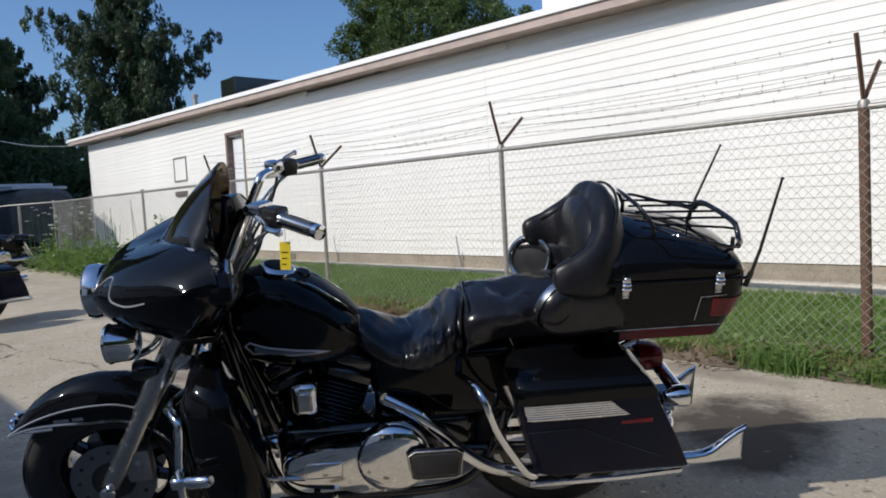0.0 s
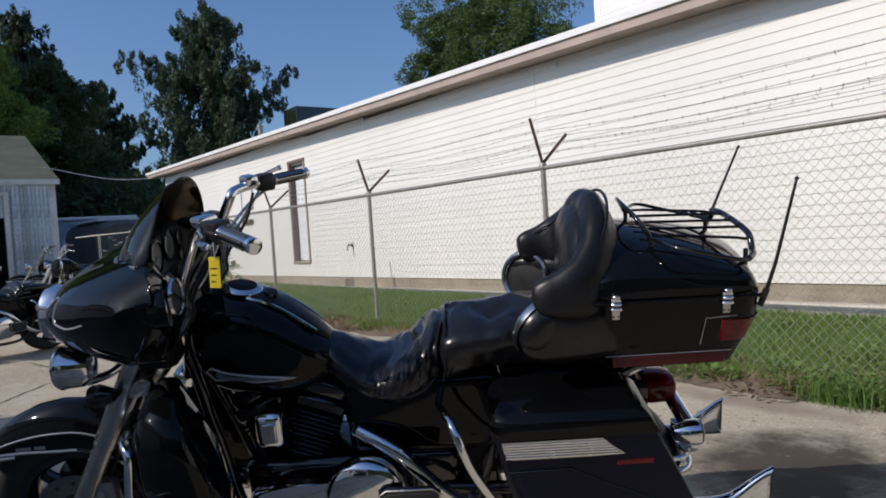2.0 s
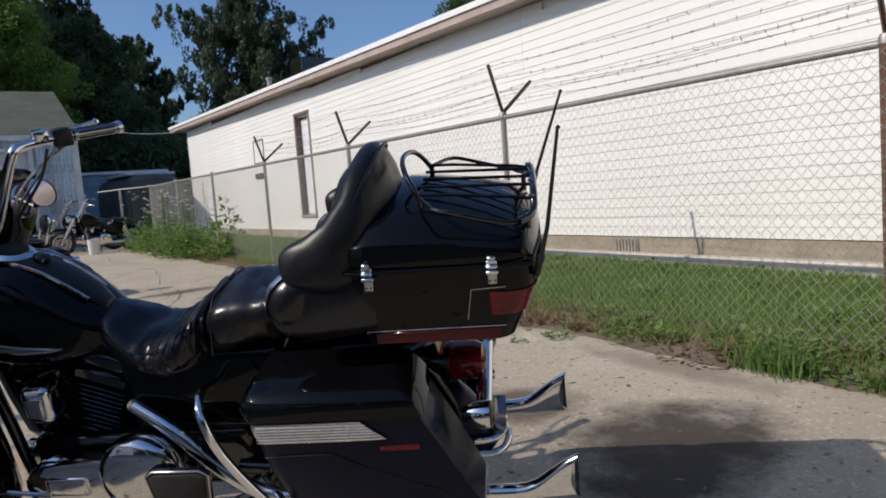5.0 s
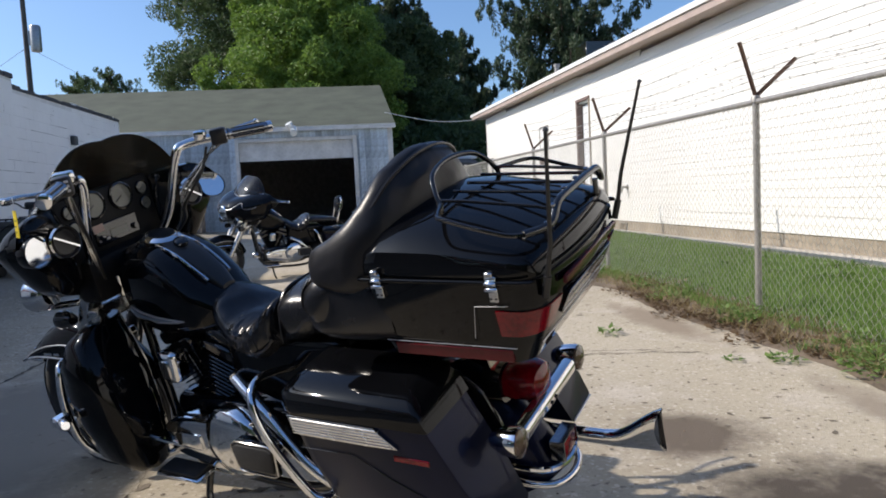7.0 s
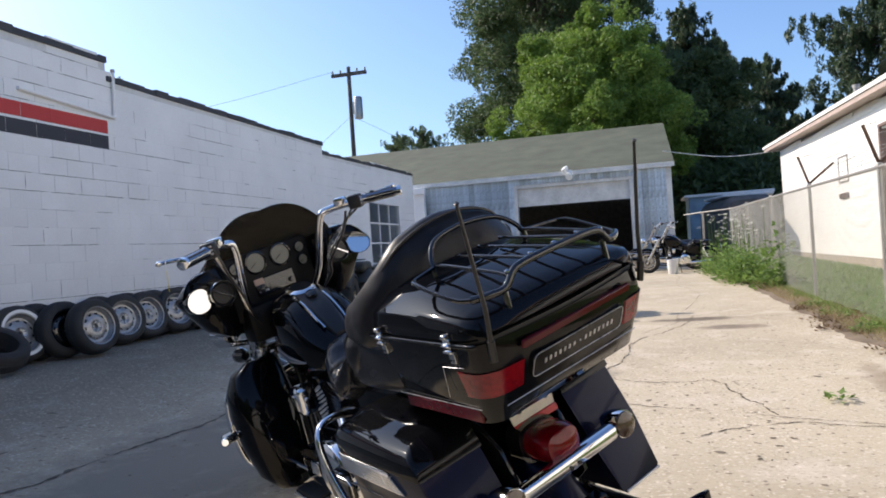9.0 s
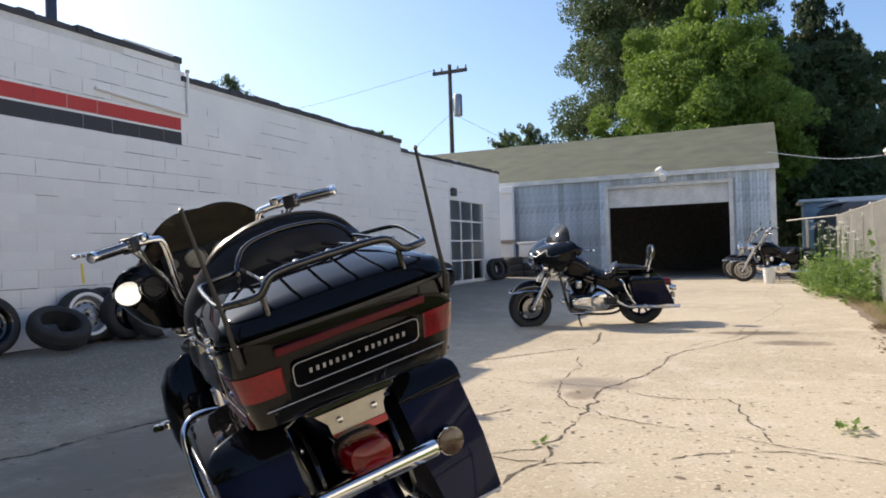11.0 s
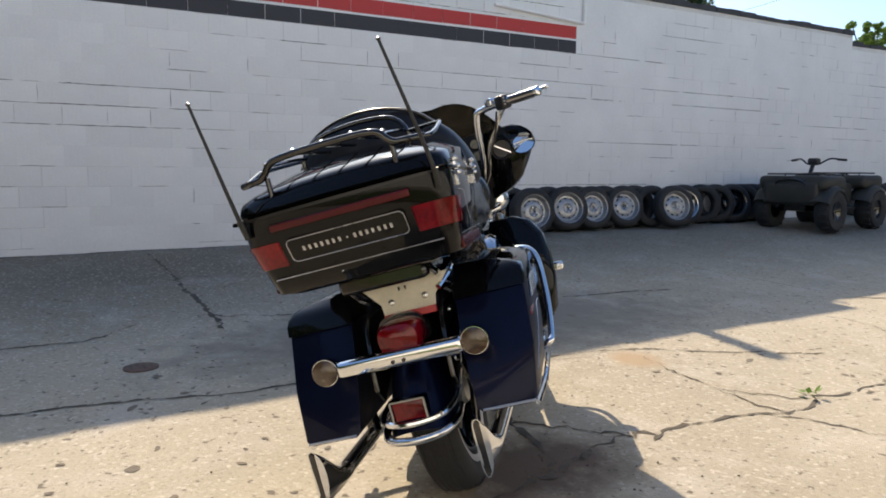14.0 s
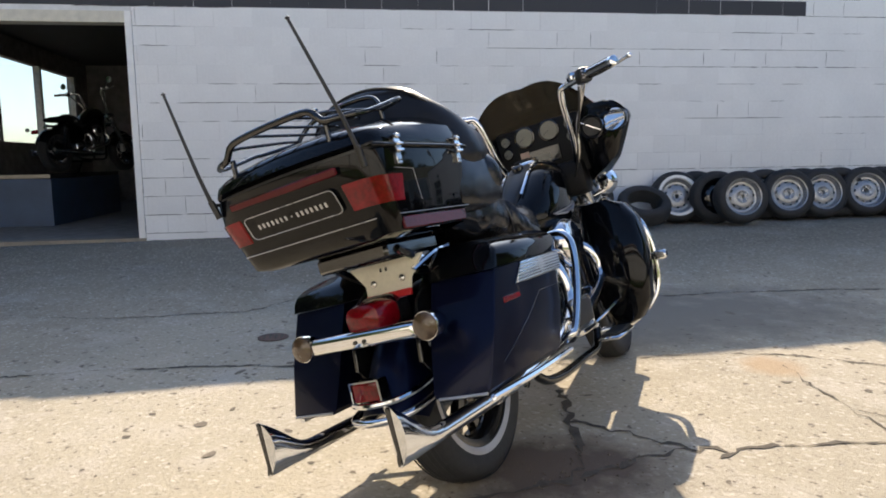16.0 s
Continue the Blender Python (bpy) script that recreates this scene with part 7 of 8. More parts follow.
bk = empty("bucket", pose(3.42, 18.9, gz(3.4, 18.9)))
tagged(bk, "white plastic bucket with a wire handle", "bucket")
part("pail", LT([(0.12, 0), (0.125, 0.01), (0.148, 0.36), (0.155, 0.362), (0.155, 0.375), (0.14, 0.375), (0.118, 0.02), (0, 0.02)], 24), "bucket", bk)
part("handle", TB([(0.152 * math.cos(a), 0.16 * math.sin(a) * 0.3 - 0.15, 0.33 - 0.12 * math.sin(a)) for a in np.linspace(0, 3.14, 12)], 0.003, 5), "galv", bk)


# ---- quad bike ----
def quad_bike(m):
    q = empty("quad_bike", m)
    tagged(q, "muddy olive quad bike with racks and knobbly tyres", "quad bike")
    for y, w in ((0.62, 0.115), (-0.68, 0.135)):
        for s in (-1, 1):
            e = empty("wheel")
            e.parent = q
            mm = pose(s * 0.45, y, 0.30, 0, 90, 0)
            ty = part("tyre", LT([(0.14, -w * .8), (0.2, -w), (0.27, -w * .95), (0.295, -w * .6), (0.30, 0), (0.295, w * .6), (0.27, w * .95), (0.2, w), (0.14, w * .8), (0.14, -w * .8)], 32, mm), "rubber", e)
            for k in range(18):
                part("lug", B(0.29, 0.315, -0.018, 0.018, -w * 0.8, w * 0.1, 0.004, m=mm @ pose(0, 0, 0, 0, 0, 20 * k)), "rubber", ty)
            part("rim", LT([(0, -0.05), (0.06, -0.06), (0.13, -0.08), (0.15, -0.09), (0.15, 0.09), (0.13, 0.08), (0.06, 0.06), (0, 0.05)], 24, mm), "black_metal", e)
    part("body", LF([superell(0, cz, w, h, 18, 2.6, y) for y, cz, w, h in ((0.80, .60, .12, .08), (0.72, .64, .2, .13), (0.45, .72, .22, .13), (0.2, .72, .17, .12), (0.05, .66, .15, .12))]), "olive", q)
    part("seat", LF([superell(0, cz, w, h, 16, 2.5, y) for y, cz, w, h in ((0.1, .76, .09, .06), (-0.05, .76, .14, .07), (-0.4, .78, .17, .07), (-0.62, .79, .15, .06), (-0.68, .79, .1, .04))]), "leather", q)
    for y0 in (0.62, -0.68):
        for s in (-1, 1):
            ang = [math.radians(a) for a in (20, 45, 70, 95, 120, 150)]
            fd = fender([(y0 + 0.38 * math.cos(a), 0.32 + 0.37 * math.sin(a)) for a in ang], 0.17, 0.09, 0.010)
            bmesh.ops.translate(fd, vec=(s * 0.40, 0, 0), verts=fd.verts)
            part("mudguard", fd, "olive", q)
    for y0, y1, z in ((0.34, 0.90, 0.83), (-0.96, -0.45, 0.85)):
        rk = part("rack", TB([(-0.36, y0, z), (-0.36, y1, z), (0.36, y1, z), (0.36, y0, z)], 0.012, 8, closed=True), "black_metal", q)
        for k in range(5):
            part("rack_bar", TB([(-0.36, y0 + (y1 - y0) * (k + 0.5) / 5, z), (0.36, y0 + (y1 - y0) * (k + 0.5) / 5, z)], 0.008, 6), "black_metal", rk)
        for s in (-1, 1):
            part("rack_leg", TB([(s * 0.25, (y0 + y1) / 2, z), (s * 0.2, (y0 + y1) / 2, z - 0.15)], 0.01, 6), "black_metal", rk)
    part("front_deck", B(-0.50, 0.50, 0.26, 0.93, 0.60, 0.805, 0.07, 3), "olive", q)
    part("rear_deck", B(-0.49, 0.49, -1.0, -0.34, 0.62, 0.82, 0.07, 3), "olive", q)
    part("nose", B(-0.40, 0.40, 0.74, 0.96, 0.38, 0.72, 0.06, 3), "olive", q)
    for s in (-1, 1):
        part("side_panel", B(min(s * 0.14, s * 0.30), max(s * 0.14, s * 0.30), -0.40, 0.42, 0.36, 0.70, 0.05, 3), "olive", q)
    hb = part("handlebar", TB(curve_pts(((-0.40, 0.12, 1.04), (-0.22, 0.22, 1.06), (-0.08, 0.28, 0.98), (0.08, 0.28, 0.98), (0.22, 0.22, 1.06), (0.40, 0.12, 1.04)), 5), 0.012, 8), "black_metal", q)
    for s in (-1, 1):
        part("grip", TB([(s * 0.30, 0.175, 1.05), (s * 0.41, 0.115, 1.04)], 0.018, 8), "rubber", hb)
        part("headlight", LT([(0, -0.04), (0.06, -0.02), (0.065, 0.03), (0.055, 0.04), (0, 0.05)], 18, pose(s * 0.26, 0.90, 0.64, -90, 0, 0)), "chrome", q)
    part("column", TB([(0, 0.45, 0.7), (0, 0.28, 0.98)], 0.03, 10), "black_plastic", q)
    part("pod", B(-0.08, 0.08, 0.20, 0.32, 0.97, 1.07, 0.03, 3), "black_plastic", q)
    part("bull_bar", TB(curve_pts(((-0.22, 0.86, 0.40), (-0.24, 0.94, 0.62), (-0.15, 0.95, 0.74), (0.15, 0.95, 0.74), (0.24, 0.94, 0.62), (0.22, 0.86, 0.40)), 5), 0.014, 8), "black_metal", q)
    part("chassis", B(-0.18, 0.18, -0.8, 0.8, 0.28, 0.55, 0.05, 2), "black_metal", q)
    part("foot_well", B(-0.42, 0.42, -0.25, 0.25, 0.30, 0.34, 0.01), "black_plastic", q)
    for s in (-1, 1):
        part("axle", TB([(0, s * 0.65 - 0.03, 0.3), (0.42, s * 0.65 - 0.03, 0.3)], 0.025, 8), "black_metal", q)
        part("axle", TB([(0, s * 0.65 - 0.03, 0.3), (-0.42, s * 0.65 - 0.03, 0.3)], 0.025, 8), "black_metal", q)
    return q


quad_bike(pose(-2.62, 10.85, gz(-2.5, 11) - 0.005, 0, 0, 188))


# ---- loose car tyres along the block wall ----
def car_tyre(style, label):
    t = empty("tyre")
    tagged(t, label, "tyre", "tyres along the wall")
    r, w = 0.305, 0.10
    prof = [(0.195, -w * .85), (0.215, -w * 1.0), (0.25, -w * 1.03), (0.28, -w * .93), (0.297, -w * .7), (r, -w * .25), (r, w * .25), (0.297, w * .7), (0.28, w * .93), (0.25, w * 1.03), (0.215, w), (0.195, w * .85), (0.195, -w * .85)]
    ru = part("rubber", LT(prof, 40), "rubber", t)
    for k in range(-2, 3):
        part("tread", LT([(r - 0.004 * abs(k), k * 0.03 - 0.009), (r + 0.004 - 0.004 * abs(k), k * 0.03), (r - 0.004 * abs(k), k * 0.03 + 0.009)], 40), "rubber", ru)
    if style == "white":
        part("whitewall", LT([(0.212, w * 1.01), (0.228, w * 1.04), (0.246, w * 1.045)], 40), "trim_white", ru)
    if style != "bare":
        mt = {"white": "alu", "steel": "alu", "chrome": "chrome_dull", "dark": "black_metal"}[style]
        rim = part("rim", LT([(0.19, -w * .8), (0.205, -w * .9), (0.205, -w * .5), (0.17, -w * .1), (0.17, w * .35), (0.185, w * .55), (0.20, w * .95), (0.212, w * 1.0), (0.212, w * .9), (0.18, w * .4), (0.15, w * .35), (0.11, w * .62), (0.07, w * .60), (0.06, w * .5), (0.03, w * .45), (0.028, w * .1), (0, w * .1)], 36), mt, t, "bare steel wheel" if style == "steel" else "")
        for k in range(10):
            a = math.radians(36 * k)
            part("vent", B(-0.012, 0.012, -0.016, 0.016, w * 0.40, w * 0.45, 0.003, m=pose(0.133 * math.cos(a), 0.133 * math.sin(a), 0.004, 0, 0, 36 * k)), "black_metal", rim)
        for k in range(5):
            a = math.radians(72 * k)
            part("lug_nut", LT([(0.009, w * .5), (0.009, w * .68), (0, w * .7)], 6, pose(0.05 * math.cos(a), 0.05 * math.sin(a), 0)), "chrome_dull", rim)
    else:
        part("inner_wall", LT([(0.198, -w * .6), (0.27, -w * .5), (0.28, 0), (0.26, w * .5), (0.198, w * .6)], 32), "rubber", ru)
    return t


kinds = {"white": car_tyre("white", "whitewall tyre on a grey steel wheel"), "steel": car_tyre("steel", "worn black tyre on a bare steel wheel"),
         "dark": car_tyre("dark", "black tyre on a dark wheel"), "bare": car_tyre("bare", "bare black tyre without a wheel"), "chrome": car_tyre("chrome", "black tyre on a dull chrome wheel")}
used = set()


def put_tyre(style, y, off=0.0, tilt=12, turn=0.0, spin=0.0):
    g = gz(-3.5, y)
    x = WX + 0.115 + 0.305 * math.sin(radians(tilt)) * 0.9 + off
    m = pose(x, y, g + 0.305 * math.cos(radians(tilt)) + 0.10 * math.sin(radians(tilt)) - 0.004, 0, 0, turn) @ pose(0, 0, 0, 0, 90 - tilt, 0) @ pose(0, 0, 0, 0, 0, spin)
    if style in used:
        return copy_thing(kinds[style], m)
    used.add(style)
    kinds[style].matrix_basis = m
    return kinds[style]


for style, y, off, tilt, turn in (("dark", 4.15, 0.0, 12, -6), ("bare", 4.72, 0.12, 58, -10), ("white", 5.24, 0.02, 14, -6), ("bare", 5.52, 0.0, 9, -8), ("dark", 5.66, 0.22, 9, -8), ("steel", 5.82, 0.46, 10, -6),
                                  ("bare", 6.42, 0.0, 10, -10), ("steel", 6.60, 0.16, 12, -14), ("bare", 6.92, 0.0, 10, -8), ("steel", 7.06, 0.14, 13, -8), ("bare", 7.42, 0.0, 10, -10), ("steel", 7.68, 0.10, 14, -12), ("bare", 8.02, 0.0, 8, -16), ("bare", 8.18, 0.18, 8, -14),
                                  ("steel", 8.36, 0.42, 12, -14), ("chrome", 8.72, 0.26, 12, -16), ("bare", 9.05, 0.0, 8, -20), ("bare", 9.4, 0.02, 8, -30), ("bare", 9.7, 0.04, 8, -35), ("dark", 10.0, 0.10, 10, -25), ("bare", 10.3, 0.05, 8, -35), ("bare", 10.6, 0.02, 8, -40), ("bare", 10.9, 0.02, 8, -40),
                                  ("bare", 12.8, 0.05, 8, -40), ("bare", 13.4, 0.05, 8, -40), ("chrome", 13.9, 0.1, 10, -30), ("steel", 14.5, 0.1, 12, -20), ("bare", 15.0, 0.05, 8, -30), ("bare", 18.35, 0.1, 8, -20), ("bare", 18.75, 0.1, 8, -40)):
    put_tyre(style, y, off, tilt, turn, rng.uniform(0, 70))
for k in range(5):
    for j in range(3):
        m = pose(-4.6 + 0.32 * k % 1.3 - 0.1, 20.4 + 0.36 * (k % 3), gz(-4, 20.4) + 0.10 + 0.2 * j, rng.uniform(-5, 5), rng.uniform(-5, 5), 0)
        if j < 2 + (k % 2):
            copy_thing(kinds["bare"], m)

# ---- glazed workshop door in the block wall ----
win = empty("window_1")
tagged(win, "white-framed glazed door of twelve panes in the block wall", "window", kind="structure")
y0, y1, z0, z1 = WIN
cols, rows_n = 3, 4
part("window_frame", B(WX - 0.10, WX + 0.012, y0, y0 + 0.05, z0, z1), "trim_white", win, smooth=False)
part("window_frame", B(WX - 0.10, WX + 0.012, y1 - 0.06, y1, z0, z1), "trim_white", win, smooth=False)
part("window_frame", B(WX - 0.10, WX + 0.012, y0 + 0.05, y1 - 0.06, z1 - 0.08, z1), "trim_white", win, smooth=False)
part("window_sill", B(WX - 0.10, WX + 0.03, y0 + 0.05, y1 - 0.06, z0, z0 + 0.06), "trim_white", win, smooth=False)
ya, yb, za, zb = y0 + 0.05, y1 - 0.06, z0 + 0.06, z1 - 0.08
for i in range(1, cols):
    yy = ya + (yb - ya) * i / cols
    part("mullion", B(WX - 0.08, WX - 0.02, yy - 0.02, yy + 0.02, za, zb), "trim_white", win, smooth=False)
for j in range(1, rows_n):
    zz = za + (zb - za) * j / rows_n
    for i in range(cols):
        part("glazing_bar", B(WX - 0.078, WX - 0.022, ya + (yb - ya) * i / cols + 0.02, ya + (yb - ya) * (i + 1) / cols - 0.02, zz - 0.02, zz + 0.02), "trim_white", win, smooth=False)
for j in range(rows_n):
    for i in range(cols):
        part("pane", B(WX - 0.052, WX - 0.048, ya + (yb - ya) * i / cols + 0.02, ya + (yb - ya) * (i + 1) / cols - 0.02, za + (zb - za) * j / rows_n + 0.02, za + (zb - za) * (j + 1) / rows_n - 0.02), "pane", win, smooth=False)
lv = empty("wall_box")
tagged(lv, "small dark box fixed on the block wall", "box")
part("case", B(WX + 0.002, WX + 0.09, 15.98, 16.2, 2.52, 2.72, 0.008), "black_metal", lv)
# doorway trim, roller housing, conduit
dw = empty("door_2")
tagged(dw, "open workshop doorway with pale metal jamb and header", "door", kind="structure")
part("jamb", B(WX - 0.18, WX + 0.015, DOOR_Y1 - 0.07, DOOR_Y1 - 0.002, 0.12, DOOR_Z), "trim_white", dw, smooth=False)
part("header", B(WX - 0.18, WX + 0.01, DOOR_Y0, DOOR_Y1 - 0.072, DOOR_Z - 0.12, DOOR_Z - 0.002), "cream", dw, smooth=False)
part("threshold", B(WX - 0.19, WX + 0.03, DOOR_Y0, DOOR_Y1, 0.10, 0.165), "found", dw, smooth=False)
cd = empty("conduit")
tagged(cd, "white painted conduit pipe bent down the block wall", "pipe")
part("pipe", TB(curve_pts(((WX + 0.03, 5.6, 3.16), (WX + 0.03, 6.9, 3.08), (WX + 0.03, 7.06, 3.08), (WX + 0.03, 7.08, 3.15), (WX + 0.03, 7.08, 3.66)), 6), 0.022, 8), "trim_white", cd)
part("cap", TB([(WX + 0.03, 7.08, 3.66), (WX + 0.03, 7.08, 3.70)], 0.03, 8), "galv", cd)
vp = empty("vent_pipe")
tagged(vp, "dark vent pipe rising behind the parapet", "pipe")
part("pipe", TB([(WX - 0.5, 5.45, 3.3), (WX - 0.5, 5.45, 4.75)], 0.065, 12), "black_metal", vp)
# inside the workshop
sw = empty("wall_shopfront")
tagged(sw, "inner shopfront wall with tall bright windows", "wall", kind="structure")
SY = -4.34
bm = bmesh.new()
for x0, x1, za, zb in ((-13.03, -12.2, 0.16, 3.22), (-5.0, -4.03, 0.16, 3.22), (-12.2, -5.0, 0.16, 1.40), (-12.2, -5.0, 2.86, 3.22)):
    box(bm, x0, x1, SY - 0.15, SY, za, zb)
part("wall", bm, "dark_in", sw, smooth=False)
for k in range(5):
    xx = -12.2 + 7.2 * k / 4
    part("mullion", B(xx - 0.05, xx + 0.05, SY - 0.10, SY + 0.02, 1.40, 2.86), "alu", sw, smooth=False)
for k in range(4):
    pn = part("pane", B(-12.15 + 7.2 * k / 4, -12.25 + 7.2 * (k + 1) / 4, SY - 0.075, SY - 0.07, 1.40, 2.86), "pane", sw, smooth=False)
    pn.visible_shadow = False
pf = empty("display_platform")
tagged(pf, "blue-painted display platform inside the workshop", "platform")
part("deck", B(-8.9, -5.9, -4.2, -2.6, 0.80, 0.87, 0.01), "black_metal", pf)
part("front_panel", B(-5.96, -5.9, -4.2, -2.6, 0.162, 0.80), "platform", pf)
part("side_panel", B(-8.9, -5.96, -2.66, -2.6, 0.162, 0.80), "platform", pf)

# ---- beyond the garage ----
sh = empty("shed")
tagged(sh, "faded blue metal shed with a dark window", "shed")
part("wall", B(4.9, 8.3, 33.6, 36, 0, 2.78, 0.02), "blue_paint", sh)
part("roof", B(4.7, 8.5, 33.4, 36.2, 2.78, 2.90, 0.02), "trim_white", sh)
part("window", B(5.8, 6.7, 33.56, 33.6, 1.4, 2.2), "black_plastic", sh)
vt = empty("covered_trailer")
tagged(vt, "trailer under a dark grey cover behind the fence", "trailer")
part("cover", LF([superell(0, 1.2, w, h, 20, 4, y) for y, w, h in ((0, .9, .95), (0.15, 1.05, 1.1), (3.5, 1.05, 1.1), (3.8, .9, 1.0))]), "tarp", vt)
part("roof_cap", B(-0.9, 0.9, 0.3, 3.4, 2.28, 2.38, 0.04, 2), "trim_white", vt)
for s in (-1, 1):
    part("wheel", LT([(0, -0.1), (0.3, -0.1), (0.33, 0), (0.3, 0.1), (0, 0.1)], 20, pose(s * 0.95, 1.9, 0.33, 0, 90, 0)), "rubber", vt)
vt.matrix_basis = pose(6.6, 27.0, 0.1, 0, 0, 8)
wb = empty("workbench")
tagged(wb, "low grey wooden bench against the garage wall", "bench")
part("top", B(-4.0, -2.1, 20.9, 21.6, 0.82, 0.88, 0.006), "wood", wb)
for x in (-3.9, -2.2):
    for y in (20.98, 21.52):
        part("leg", B(x - 0.05, x + 0.05, y - 0.05, y + 0.05, gz(x, y) - 0.01, 0.82), "wood", wb)
part("shelf", B(-3.85, -2.25, 21.0, 21.5, 0.40, 0.44), "wood", wb)
cb = empty("cooler_box")
tagged(cb, "white plastic cooler standing on the bench", "box")
part("body", B(-3.75, -2.45, 21.0, 21.5, 0.88, 1.28, 0.03, 2), "bucket", cb)
part("lid", B(-3.79, -2.41, 20.97, 21.53, 1.282, 1.36, 0.02, 2), "bucket", cb)
part("opening", B(-3.2, -2.95, 20.985, 21.0, 1.0, 1.22, 0.01), "black_plastic", cb)

# drain cover sunk in the yard
dr = empty("drain_cover", pose(0.18, 0.84, gz(0.18, 0.84) + 0.001))
tagged(dr, "rusty round drain cover in the concrete", "drain cover")
part("plate", LT([(0.09, 0.0), (0.09, 0.007), (0.08, 0.009), (0, 0.009)], 24), "rust_floor", dr)
for k in range(4):
    part("slot", B(-0.045, 0.045, -0.055 + 0.033 * k, -0.043 + 0.033 * k, 0.0085, 0.0105), "crack", dr)

# cracks in the yard
CRACKS_SUN = (
    (((1.37, 8.95), (1.55, 7.40), (1.16, 6.93), (0.80, 6.40), (0.45, 5.85)), 0.026),
    (((1.62, 6.78), (1.79, 6.15), (1.77, 5.41), (1.85, 5.08), (2.02, 4.65), (2.17, 4.45), (2.27, 4.46)), 0.012),
    (((2.22, 2.50), (2.19, 2.89), (2.22, 3.11), (2.27, 3.28), (2.18, 3.57), (2.22, 3.93), (2.24, 4.38), (2.25, 4.69), (2.17, 5.16)), 0.021),
    (((2.17, 5.16), (2.31, 5.60), (2.41, 6.07), (2.46, 6.90), (2.57, 7.35), (2.80, 7.77), (3.06, 8.35), (3.25, 9.4)), 0.017),
    (((1.06, 2.75), (1.14, 3.08), (1.10, 3.37), (1.30, 3.66), (1.54, 4.05), (1.73, 4.33)), 0.018),
    (((1.81, 5.30), (2.14, 5.25), (2.30, 5.19), (2.58, 4.98), (2.88, 4.94), (3.09, 5.02)), 0.013),
)
CRACKS_OPEN = (
    (((3.09, 5.02), (3.16, 4.87), (3.22, 4.55), (3.32, 4.23), (3.36, 3.93)), 0.014),
    (((2.27, 4.40), (2.55, 4.21), (2.78, 4.14), (2.99, 4.08), (3.20, 3.99), (3.42, 3.87), (3.9, 3.72)), 0.010),
    (((1.29, 3.36), (1.60, 3.28), (1.86, 3.25), (2.14, 3.21), (2.26, 3.26)), 0.013),
    (((1.87, 3.24), (2.06, 3.41), (2.18, 3.52)), 0.009),
    (((2.22, 3.11), (2.35, 3.25), (2.50, 3.31), (2.65, 3.35), (2.85, 3.45), (3.07, 3.63), (3.43, 3.78), (4.1, 3.6)), 0.013),
    (((1.12, 5.37), (1.55, 5.28), (1.81, 5.30)), 0.007),
    (((1.01, 2.20), (1.00, 2.53), (1.02, 2.90), (1.08, 3.30)), 0.015),
)
CRACKS_NEAR = (
    (((1.80, 2.08), (1.93, 2.23), (2.08, 2.36), (2.17, 2.45), (2.20, 2.55)), 0.026),
    (((1.42, 2.19), (1.64, 2.15), (1.85, 2.10), (2.03, 2.08), (2.21, 2.03), (2.30, 1.93), (2.34, 1.76), (2.41, 1.56)), 0.034),
    (((2.29, 1.99), (2.23, 2.14), (2.17, 2.34), (2.16, 2.46)), 0.028),
    (((2.55, 7.69), (2.99, 8.62), (3.07, 9.55)), 0.010),
    (((3.9, 9.0), (4.6, 9.05), (4.9, 9.1)), 0.012),
    (((3.2, 10.2), (3.6, 12.5), (3.3, 15.0), (3.5, 18.0)), 0.012),
)
CRACKS_SHADE = (
    (((-0.66, -1.02), (-0.53, -0.27), (-0.50, 0.58), (-0.55, 0.70), (-0.80, 0.92)), 0.017),
    (((0.68, -0.60), (0.65, 0.09), (0.68, 0.48), (0.74, 0.80), (0.86, 1.22), (0.85, 1.59), (0.95, 2.0)), 0.020),
    (((-3.59, 1.27), (-2.17, 1.34), (-1.81, 1.35), (-0.85, 1.40), (-0.41, 1.40)), 0.036),
    (((-0.85, 1.40), (-0.77, 1.58), (-0.64, 1.94), (-0.50, 2.4), (-0.42, 3.25), (-0.37, 3.94), (-0.2, 5.2)), 0.030),
    (((-2.17, 1.34), (-2.10, 1.62)), 0.024),
    (((-2.6, 6.5), (-1.2, 6.2), (0.2, 6.35), (0.80, 6.40)), 0.010),
    # dark strip along the foot of the block wall
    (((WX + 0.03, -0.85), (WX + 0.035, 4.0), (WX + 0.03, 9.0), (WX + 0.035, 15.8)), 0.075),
)
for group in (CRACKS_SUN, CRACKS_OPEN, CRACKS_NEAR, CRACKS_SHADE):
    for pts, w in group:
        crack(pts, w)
# pits where the face of the concrete has broken out
pv, pf_ = [], []
for k in range(1500):
    x, y = rng.uniform(-2.5, 4.5), rng.uniform(-0.6, 12) if k % 3 else rng.uniform(0.2, 5)
    if noise.noise((x * 0.6, y * 0.6, 17)) < rng.uniform(-0.5, 0.35):
        continue
    sz, st_, ang0 = rng.uniform(0.004, 0.013) * (2.0 if k % 11 == 0 else 1), rng.uniform(1.0, 2.4), rng.uniform(0, 6.28)
    b0 = len(pv)
    nv = 7
    for i in range(nv):
        a = 6.283 * i / nv
        u, v_ = math.cos(a) * sz * st_ * rng.uniform(.6, 1.2), math.sin(a) * sz * rng.uniform(.6, 1.2)
        xx, yy = x + u * math.cos(ang0) - v_ * math.sin(ang0), y + u * math.sin(ang0) + v_ * math.cos(ang0)
        pv.append((xx, yy, gz(xx, yy) + 0.006 * noise.noise((xx * 1.3, yy * 1.3, 0)) + 0.0030))
    pf_.append(tuple(range(b0, b0 + nv)))
